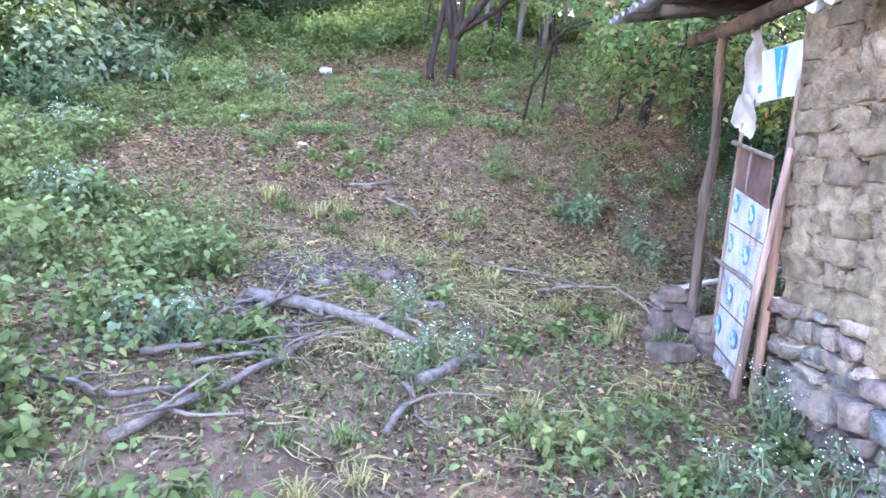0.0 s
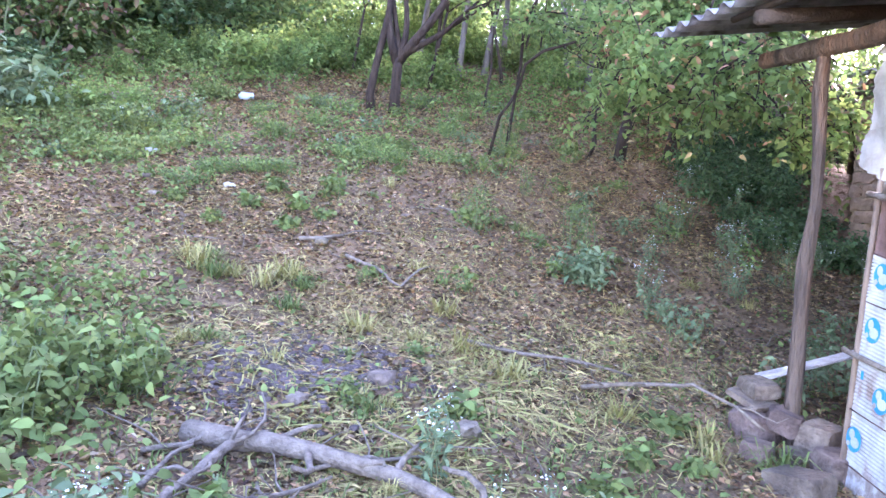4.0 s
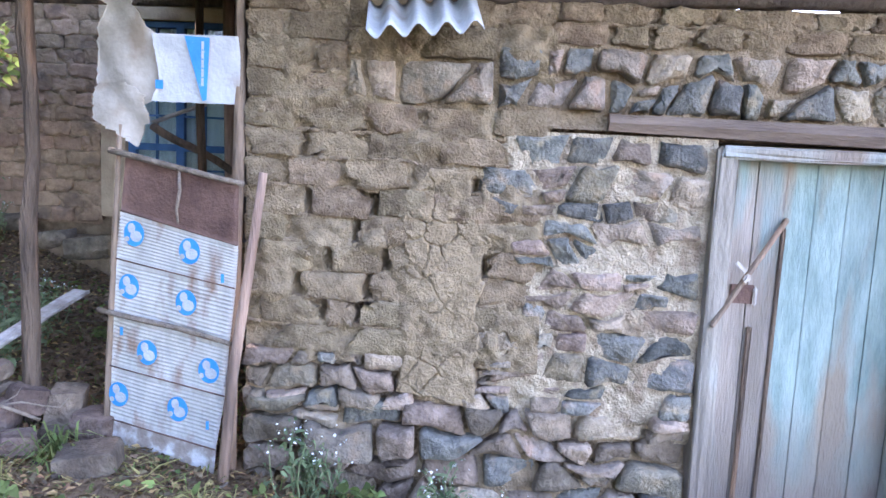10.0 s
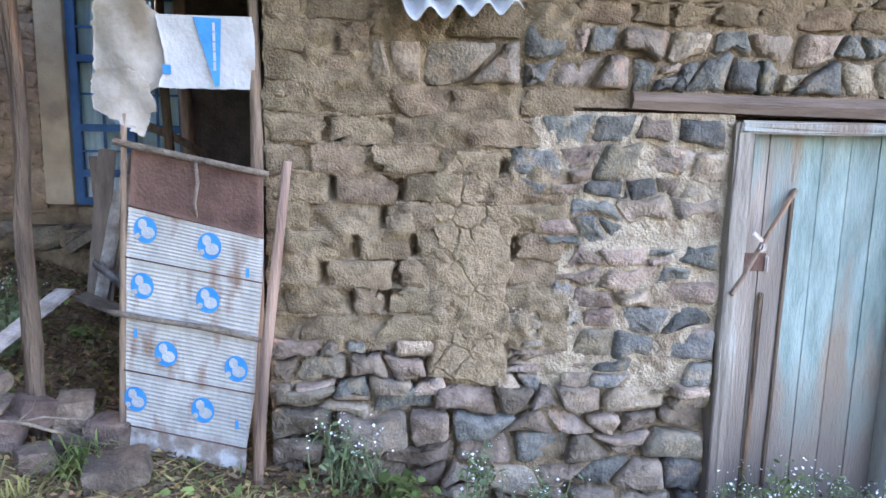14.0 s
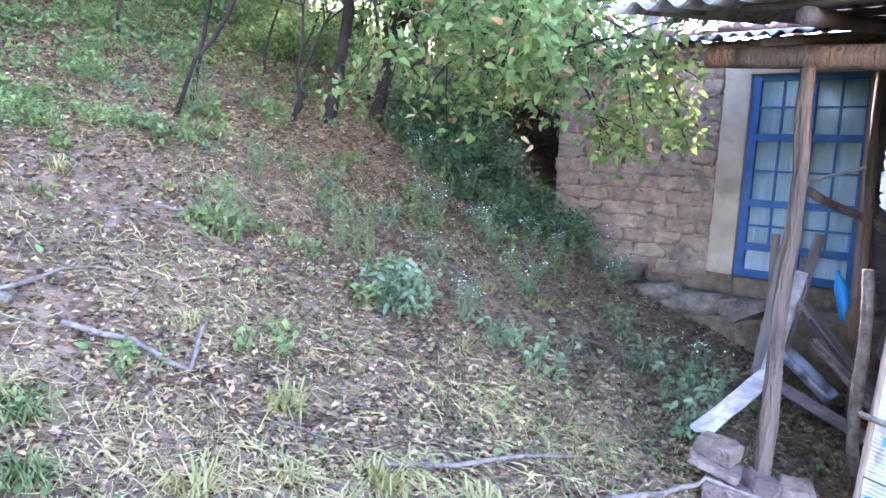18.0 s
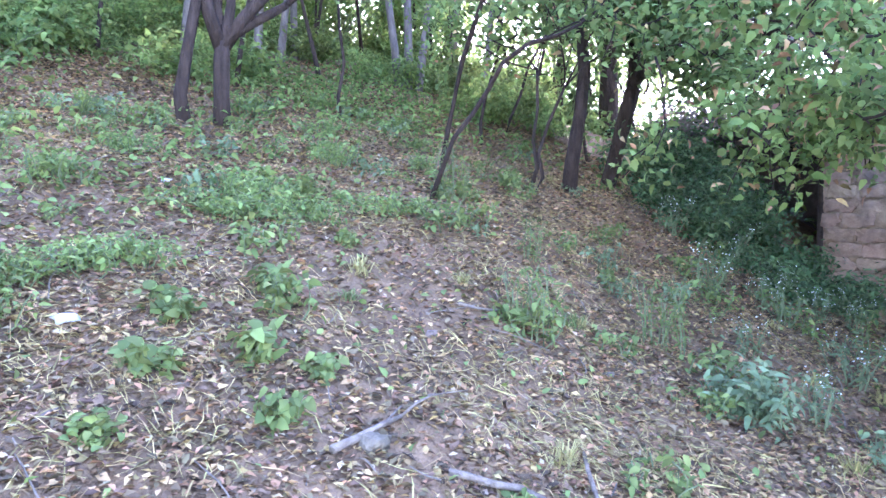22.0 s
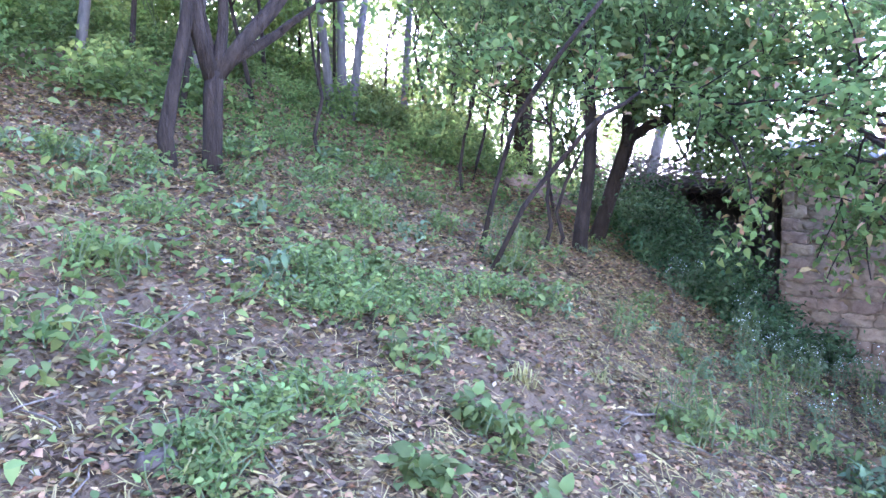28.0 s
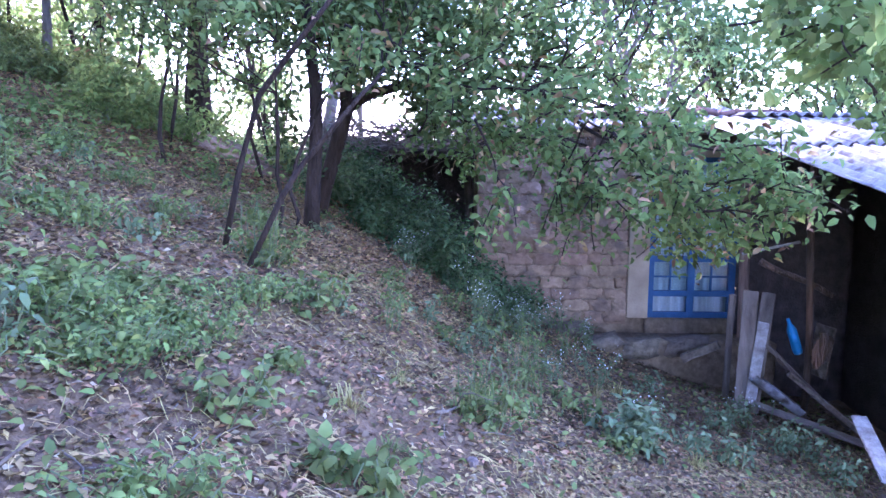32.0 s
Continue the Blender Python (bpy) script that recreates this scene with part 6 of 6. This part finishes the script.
scatter(flowery, [(0.32, 4.87), (0.6, 4.35), (0.36, 4.2), (1.75, 2.9), (2.36, 3.72), (2.4, 3.8), (2.38, 3.1), (2.4, 2.75), (2.38, 1.15), (2.3, 0.75), (2.36, 1.45), (2.36, 1.3), (2.34, 0.95), (2.3, 1.7), (2.35, 0.3), (2.25, -0.2), (2.2, -0.8), (3.9, 8.9), (4.6, 8.7), (5.3, 8.2), (2.9, 7.61), (5.5, 7.6), (4.2, 6.2), (5.0, 8.4), (5.6, 8.4), (5.75, 8.0), (4.9, 9.2), (4.4, 8.5), (6.0, 8.35), (5.2, 8.8), (4.6, 9.6), (3.3, 8.3), (4.0, 7.8)], 0.8, 1.3)
porch_weeds = [weed(9, 0.3, "greyweed", 0.06, 0.5, "leafy dark green weed on the bare soil by the porch", group="weeds by the porch", spread=0.24, dense=3) for _ in range(2)]
scatter(porch_weeds, [(3.86, 6.62), (4.56, 7.08), (2.75, 7.17), (2.83, 6.88), (3.46, 6.15), (3.56, 5.95), (3.0, 5.84)], 0.7, 1.1)
seedling = [weed(6, 0.14, l, 0.05, 0.5, "small grey-green seedling on the leaf litter", group="seedlings", spread=0.16, dense=3) for l in ("greyweed", "fernweed", "weed")]
r13 = np.random.default_rng(133)
scatter(seedling, [(r13.uniform(-3.0, 1.0), r13.uniform(10.2, 13.5)) for _ in range(34)] + [(r13.uniform(1.0, 4.8), r13.uniform(8.0, 13.2)) for _ in range(40)] + [(2.45, 10.5), (2.35, 10.6), (2.55, 10.68), (2.6, 10.45), (4.0, 10.4), (4.75, 10.5)], 0.6, 1.5)
tall = [weed(7, 0.5, "weed", 0.07, 0.2, "tall grassy weed with thin stems", group="tall weeds", spread=0.18) for _ in range(2)]
scatter(tall, [(2.4, 10.55), (2.55, 10.5), (1.62, 8.97), (1.7, 8.85), (2.6, 8.6), (2.75, 8.45), (4.1, 8.9), (2.4, 9.6), (4.8, 7.9), (2.0, 0.9), (2.1, -1.0), (2.2, 1.5), (-3.5, 10.3)], 0.7, 1.1)

tuft = []
for k in range(3):
    t0 = thing("grass_tuft", "tuft of long yellowing grass blades", "grass", "grass tufts")
    a0, d0 = rng.uniform(0, 6.28, 60), rng.uniform(0, 0.09, 60)
    tagged(link("grass_blade", np_mesh("grass_blade", *blades(np.stack([d0 * np.cos(a0), d0 * np.sin(a0), np.zeros(60)], 1), 0.3, 0.006, 0.95, 0.35)), M[("yellowleaf", "weed", "yellowleaf")[k]], t0), kind="stuff")
    tuft.append(t0)
r8 = np.random.default_rng(88)
scatter(tuft, [(-1.09, 7.93), (-0.95, 7.97), (-0.77, 7.72), (-0.34, 7.74), (-0.9, 7.6), (-0.5, 7.55), (0.2, 6.85), (-0.21, 7.55), (0.86, 6.5), (1.09, 6.08), (-1.06, 10.12), (-1.0, 10.05), (0.9, 7.2), (2.3, 5.0), (2.0, 5.3), (1.6, 5.6), (-0.85, 6.5)] + [(r8.uniform(-1.3, 0.2), r8.uniform(7.1, 8.0)) for _ in range(3)], 0.8, 1.2)
scatter([copy_thing(t, Matrix()) for t in tuft], [(r8.uniform(-1, 2.2), r8.uniform(3.0, 6.8)) for _ in range(16)] + [(r8.uniform(0.2, 4.5), r8.uniform(7, 11)) for _ in range(14)] + [(r8.uniform(-0.6, 2.3), r8.uniform(1.2, 3.4)) for _ in range(16)], 0.45, 0.8)
low = [weed(9, 0.17, "weed", 0.05, 0.6, "small leafy green weed", group="small weeds", spread=0.2, dense=3) for _ in range(3)]
scatter(low, [(r8.uniform(-0.9, 2.35), r8.uniform(1.4, 4.4)) for _ in range(26)] + [(r8.uniform(-0.6, 4.5), r8.uniform(5, 12)) for _ in range(16)] + [(r8.uniform(2.0, 2.4), r8.uniform(-2.0, 1.7)) for _ in range(12)], 0.6, 1.4)

# ---- ground cover ----
def region(n, x0, x1, y0, y1, keep, seed):
    r = np.random.default_rng(seed)
    x, y = r.uniform(x0, x1, n), r.uniform(y0, y1, n)
    k = r.uniform(0, 1, n) < keep(x, y)
    x, y = x[k], y[k]
    k = ~((x > FX - 0.02) & (y < 4.2)) & ~(x > 6.2)
    return np.stack([x[k], y[k], gz(x[k], y[k])], 1)


def patch(x, y, f, seed, sharp=1.2):
    return np.clip(0.5 + sharp * 0.4 * wave(x, y, f, seed), 0, 1)


def stuff(name, VF, material, label, cat):
    return tagged(link(name, np_mesh(name, *VF), material), label, cat, kind="stuff")


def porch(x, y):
    """Dark soil before the porch, where little straw lies."""
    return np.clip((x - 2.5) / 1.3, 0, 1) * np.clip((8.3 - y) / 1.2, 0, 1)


def cover(x, y):
    return np.clip((y - 3.0) / 4, 0.2, 1) * (0.4 + 0.6 * patch(x, y, 1.3, 3)) * (1 - 0.8 * porch(x, y))


for name, n, size, m, label, seed in (("leaf_litter", 175000, 0.05, "dryleaf", "brown fallen leaves covering the slope", 51), ("pale_litter", 17000, 0.042, "paleleaf", "pale dry leaves and chaff on the slope", 61), ("dark_litter", 90000, 0.06, "darkleaf", "dark rotting leaves on the slope", 62)):
    P = region(n, -5.0, 6.2, 3.0, 16, cover, seed)
    stuff(name, flat_leaves(P + [0, 0, 0.012], size), M[m], label, "leaf litter")
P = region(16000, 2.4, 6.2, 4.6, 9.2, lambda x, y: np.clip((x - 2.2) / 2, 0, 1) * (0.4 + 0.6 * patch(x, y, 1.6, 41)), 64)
stuff("porch_litter", flat_leaves(P + [0, 0, 0.016], 0.055), M["darkleaf"], "dark leaves and soil before the porch", "leaf litter")
P = region(24000, -3, 4.0, -2, 6.5, lambda x, y: 0.3 + 0.5 * patch(x, y, 1.7, 5), 52)
stuff("chaff", flat_leaves(P + [0, 0, 0.01], 0.035), M["dryleaf"], "scattered small brown leaves and chaff", "leaf litter")
P = region(20000, -3, 3.0, 1.0, 6.5, lambda x, y: 0.7 * patch(x, y, 1.2, 6), 63)
stuff("dark_chaff", flat_leaves(P + [0, 0, 0.01], 0.045), M["darkleaf"], "dark crumbly soil litter", "leaf litter")
P = region(26000, -1.6, 4.0, 3.0, 9.5, lambda x, y: np.exp(-((x - 0.6) / 1.5) ** 2 - ((y - 5.8) / 1.7) ** 2) * (0.1 + 1.3 * patch(x, y, 2.2, 8, 2.4) ** 2) * (1 - 0.8 * porch(x, y)), 53)
stuff("cut_straw", strewn(P, 0.22, 0.0032), M["straw"], "pale yellow cut straw and wilted grass", "straw")
P = region(38000, -3, 5.5, 6.0, 13, lambda x, y: 0.75 * patch(x, y, 1.9, 12, 1.8) * (1 - 0.92 * porch(x, y)), 54)
stuff("dry_stalks", strewn(P, 0.17, 0.0024), M["straw"], "dry stalks scattered among the leaves", "straw")
P = region(60000, -3.5, 4.5, -2, 7.0, lambda x, y: np.clip(1.25 - y / 6.5, 0.08, 1) * (0.2 + 0.8 * patch(x, y, 1.5, 14, 1.6)) * (1 - 0.75 * ((x > 2.1) & (y > 1.8) & (y < 4.1))), 55)
stuff("grass", blades(P, 0.11, 0.004, 0.9), M["weed"], "short green grass and seedlings", "grass")
P = region(9000, -1.6, 3.0, 2.8, 7.8, lambda x, y: np.clip(7.2 - y, 0, 1) * patch(x, y, 2.0, 17, 2.6) ** 2 * np.exp(-((x - 0.6) / 1.5) ** 2 - ((y - 5.8) / 1.9) ** 2), 56)
swath = 2.2 * wave(P[:, 0], P[:, 1], 1.6, 91) + np.random.default_rng(92).normal(0, 0.5, len(P))
stuff("wilted_grass", strewn(P, 0.3, 0.006, 0.7, swath), M["yellowleaf"], "wilting yellow-green grass", "grass")
P = region(30000, -5.5, 6.0, -1, 15, lambda x, y: (0.08 + 0.7 * patch(x, y, 1.1, 19, 1.8)) * np.clip(1.3 - 0.11 * y, 0.25, 1), 57)
stuff("ground_weeds", leaves(P + [0, 0, 0.02], 0.055, 0.6, 0.2, 1.0), M["weed"], "low small-leaved ground weeds", "weeds")
P = region(60000, -6.5, 0.6, 3.0, 13, lambda x, y: np.clip((-0.9 - x) / 0.8, 0, 1) * (0.3 + 0.7 * patch(x, y, 1.4, 23)) * (1 - 0.85 * ((x > -3.2) & (y > 7.3) & (y < 10.5))), 58)
P[:, 2] += np.random.default_rng(3).uniform(0.02, 0.34, len(P)) * (0.4 + 0.6 * patch(P[:, 0], P[:, 1], 2.0, 31))
stuff("thicket_leaves", leaves(P, 0.062, 0.6, 0.3, 0.9), M["weed"], "grey-green leaves of the weed thicket", "weeds")
P = region(110000, -9, 12, 10.3, 26, lambda x, y: np.clip((y - 10.3) / 3, 0, 1) * patch(x, y, 0.9, 27, 1.8), 59)
P[:, 2] += np.random.default_rng(4).uniform(0.02, 0.3, len(P)) * np.clip((P[:, 1] - 9.5) / 5, 0.2, 1)
# lit leaf colour paints the bright light of the upper slope
stuff("undergrowth", leaves(P, 0.075, 0.5, 0.3, 0.9), M["leaflit"], "green undergrowth leaves on the upper slope", "undergrowth")
V0, F0 = lump(0.85, 0.2, 77)
clods = []
r10 = np.random.default_rng(101)
for k in range(1500):
    x, y = r10.normal(-0.3, 0.42), r10.normal(6.05, 0.3)
    s = 0.006 + 0.022 * r10.uniform() ** 2
    a = r10.uniform(0, 6.28)
    R = np.array([[math.cos(a), -math.sin(a), 0], [math.sin(a), math.cos(a), 0], [0, 0, 0.7]])
    clods.append((V0 @ R.T * s + np.array(G(x, y, s * 0.2)), F0))
stuff("soil_clods", join(*clods), M["darksoil"], "dark crumbly clods of dug soil", "soil")
r11 = np.random.default_rng(111)
x, y = r11.uniform(-18, 18, 120000), r11.uniform(-12, 30, 120000)
k = ((x < -4.5) | (x > 9.8) | (y > 14) | (y < -2.5) | ((x > 6.2) & (y > 9.2))) & ((x < 1.9) | (x > 9.8) | (y > 9)) & (r11.uniform(0, 1, 120000) < 0.15 + 0.85 * patch(x, y, 0.6, 71, 1.8))
P = np.stack([x[k], y[k], gz(x[k], y[k]) + r11.uniform(0.02, 0.2, k.sum())], 1)
stuff("slope_weeds", leaves(P, 0.11, 0.55, 0.3, 0.9), M["weed"], "green weeds over the surrounding slope", "weeds")
runs = []
r5 = np.random.default_rng(60)
for k in range(420):
    x, y = r5.uniform(-2.5, 5.5), r5.uniform(2.6, 13)
    if x > 2.4 and y < 6:
        continue
    a, l = r5.uniform(0, 6.28), r5.uniform(0.08, 0.4)
    x2, y2 = x + l * math.cos(a), y + l * math.sin(a)
    runs.append((bent(G(x, y, 0.012), G(x2, y2, 0.02), 0.012, 5), [0.005, 0.003]))
tagged(link("twigs", sticks("twigs", runs, 5), M["deadwood"]), "scattered dry twigs on the slope", "twigs", kind="stuff")

# fallen branches
def fallen(points, r, label, twigs=4):
    pts = [np.array(G(x, y, h)) for x, y, h in points]
    P = []
    for a, b2 in zip(pts[:-1], pts[1:]):
        P.extend(bent(a, b2, 0.015, 4)[:-1])
    P.append(pts[-1])
    branch = link("fallen_branch", sticks("fallen_branch", [(P, [r, r * 0.55])], 7), M["deadwood"])
    for k in range(twigs):
        a = P[rng.integers(1, len(P))]
        d = rng.normal(0, 0.25, 3)
        d[2] = abs(d[2]) * 0.4
        link("side_twig", sticks("side_twig", [(bent(a, a + d, 0.03, 5), [r * 0.4, r * 0.15])], 7), M["deadwood"], branch)
    return tagged(branch, label, "branch", "fallen branches")


fallen([(-0.83, 5.27, 0.05), (-0.45, 5.1, 0.07), (0.1, 4.82, 0.05), (0.45, 4.55, 0.03)], 0.056, "thick grey fallen branch on the cut grass", 5)
fallen([(-0.55, 5.15, 0.06), (-0.75, 4.8, 0.08), (-0.95, 4.5, 0.03)], 0.028, "grey fallen branch with side twigs", 5)
fallen([(-1.05, 3.1, 0.04), (-0.8, 3.45, 0.06), (-0.5, 4.0, 0.06), (-0.35, 4.3, 0.1)], 0.03, "crooked grey fallen branch", 5)
fallen([(-1.2, 4.0, 0.04), (-0.8, 4.15, 0.08), (-0.4, 4.35, 0.05)], 0.022, "grey fallen branch with side twigs", 6)
fallen([(-1.5, 3.6, 0.04), (-1.1, 3.4, 0.08), (-0.7, 3.7, 0.05)], 0.018, "thin grey fallen branch", 5)
for x, y, a, l in ((-0.9, 3.9, 0.5, 0.7), (-0.7, 4.1, 0.9, 0.6), (-1.2, 4.3, 0.1, 0.8), (-0.6, 4.5, 0.7, 0.55), (-0.3, 4.9, 0.2, 0.6), (-0.95, 4.75, 1.2, 0.5), (-0.35, 4.4, 1.9, 0.45), (-1.0, 5.1, 0.3, 0.6)):
    fallen([(x, y, 0.03), (x + 0.5 * l * math.cos(a), y + 0.5 * l * math.sin(a), 0.07), (x + l * math.cos(a), y + l * math.sin(a), 0.04)], 0.014, "thin bare grey branch in the brush heap", 3)
fallen([(0.36, 4.05, 0.04), (0.6, 4.3, 0.05), (0.76, 4.45, 0.04)], 0.05, "short thick grey log in the weeds", 2)
fallen([(0.15, 3.4, 0.03), (0.3, 3.7, 0.08), (0.25, 4.0, 0.05)], 0.022, "short grey broken branch", 3)
fallen([(0.2, 8.08, 0.03), (0.45, 7.9, 0.04), (0.62, 7.6, 0.02), (0.95, 7.95, 0.05)], 0.018, "thin crooked grey branch on the leaves", 3)
fallen([(-0.2, 8.35, 0.03), (0.2, 8.4, 0.05)], 0.02, "short grey branch on the leaves", 2)
fallen([(1.5, 5.9, 0.05), (1.75, 5.55, 0.25), (2.0, 5.45, 0.3), (2.15, 5.0, 0.25)], 0.015, "thin bare branch arching over the stones", 4)
fallen([(0.9, 6.6, 0.03), (1.5, 6.3, 0.05), (2.0, 6.15, 0.05)], 0.015, "thin grey branch on the straw", 2)
fallen([(-1.0, 10.6, 0.05), (-1.1, 10.3, 0.35), (-1.05, 10.1, 0.55)], 0.007, "pale bent dead stalk", 2)
fallen([(1.3, 9.2, 0.03), (1.7, 9.0, 0.05)], 0.012, "thin grey branch on the leaves", 2)

# litter: plastic and stones
def crumple(x, y, s, material, label):
    V, F = lump(0.6, 0.25, int(1000 + x * 37 + y * 11))
    ob = link("plastic_scrap", np_mesh("plastic_scrap", V * np.array(s) * 0.5, F), material)
    ob.location = G(x, y, s[2] * 0.4)
    return tagged(ob, label, "litter")


crumple(-0.88, 9.55, (0.11, 0.07, 0.05), M["white"], "crumpled white plastic scrap on the leaves")
crumple(-0.88, 13.4, (0.24, 0.17, 0.12), M["plastic"], "pale blue plastic bag on the slope")
crumple(0.28, 11.4, (0.07, 0.05, 0.03), M["white"], "white paper scrap on the slope")
crumple(-1.85, 10.9, (0.13, 0.09, 0.06), M["white"], "white plastic scrap in the weeds")
for k, (x, y, s) in enumerate(((0.0, 8.35, 0.06), (0.2, 5.9, 0.08), (0.55, 5.3, 0.07), (-1.6, 9.4, 0.05), (-0.3, 5.6, 0.05), (-1.75, 9.9, 0.055), (-1.2, 10.1, 0.06), (0.9, 9.0, 0.035), (1.8, 8.4, 0.03), (-2.7, 13.2, 0.16), (-4.2, 10.6, 0.2))):
    o = new("field_stone", BOULDERS[k % 8])
    o.matrix_basis = Matrix.Translation(G(x, y, s * 0.3)) @ Matrix.Rotation(k, 4, "Z") @ Matrix.Diagonal((s, s * 0.8, s * 0.55, 1))
    tagged(o, "small pale field stone lying on the slope", "stone", "field stones")
# ---- stones and bricks of the walls ----
RUBBLE = ["stone", "stone", "tanstone", "tanstone", "bluestone"]
BASE = ["stone", "brownstone", "tanstone", "bluestone", "brownstone"]
BLUISH = ["stone", "bluestone", "bluestone", "redstone", "tanstone"]
under_plaster = lambda y, z: 3.02 < y < 3.18 and 0.8 < z < 1.72
brick_side = lambda y, z: y > seam(z) and not under_plaster(y, z)
base_top = lambda y: 0.64 if y < 2.8 else (0.6 if y < 3.32 else 0.86)
JOINTS = [[2.78, 3.2, 3.62], [3.2, 3.55, 3.73], [2.93, 3.2, 3.50, 3.87], [2.89, 3.1, 3.41, 3.71], [2.95, 3.25, 3.57, 3.92], [3.2, 3.49, 3.82], [2.96, 3.3, 3.65, 3.95]]
fill_stones(facade, rubble(1.79, 4.16, -0.45, 0.66, 0.25, 0.155, 1), FX - 0.02, BASE, 1, gap=0.012, dome=0.038, proud=0.03, tilt=0.28, edge=lambda y, z: z < base_top(y))
fill_stones(facade, rubble(2.72, 4.16, 0.6, 0.92, 0.2, 0.12, 2), FX - 0.008, BASE, 2, gap=0.012, dome=0.036, proud=0.016, edge=lambda y, z: z > base_top(y) - 0.3 and not (2.93 < y < 3.3 and z > 0.62))
fill_stones(facade, rubble(1.79, 2.95, 0.64, 2.09, 0.21, 0.132, 5), FX + 0.0, BLUISH, 5, gap=0.011, dome=0.036, keep=0.95, proud=0.014, tilt=0.2, edge=lambda y, z: y < seam(z))
fill_bricks(facade, 2.62, 4.16, 0.905, 2.21, FX, edge=brick_side, joints=JOINTS)
fill_stones(facade, rubble(2.9, 3.64, 2.21, 2.43, 0.2, 0.2, 6, 0.0), FX - 0.03, RUBBLE, 6, gap=0.012, dome=0.06)
fill_bricks(facade, 3.64, 4.16, 2.21, 2.73, FX)
fill_bricks(facade, 2.9, 3.64, 2.44, 2.73, FX)
fill_stones(facade, rubble(0.22, 2.9, 2.20, 2.52, 0.17, 0.15, 7, 0.1), FX - 0.012, BLUISH, 7, gap=0.016, dome=0.05, tilt=0.2)
fill_bricks(facade, 0.22, 2.9, 2.53, 2.73, FX + 0.01, 0.26, 0.11)
fill_stones(facade, rubble(0.20, 0.66, -0.6, 0.9, 0.2, 0.145, 8), FX - 0.012, BASE, 8, gap=0.011, dome=0.04, proud=0.018, tilt=0.2)
fill_bricks(facade, 0.20, 0.66, 0.9, 2.09, FX + 0.005, 0.27, 0.13, skip=0.05)
fill_bricks(back, 6.94, 8.86, 1.12, 3.55, BX, 0.34, 0.15, "backadobe")
fill_stones(back, rubble(7.9, 8.86, 0.75, 1.2, 0.3, 0.17, 10), BX - 0.03, RUBBLE, 10)
fill_stones(shed, rubble(-3.6, 0.16, -1.3, 1.18, 0.17, 0.13, 11), 2.585, BASE, 11, gap=0.012, dome=0.04, proud=0.026, tilt=0.26)
fill_bricks(rear, -3.62, 0.15, 1.9, 3.55, 4.40, 0.34, 0.15, depth=0.06, bed=None)
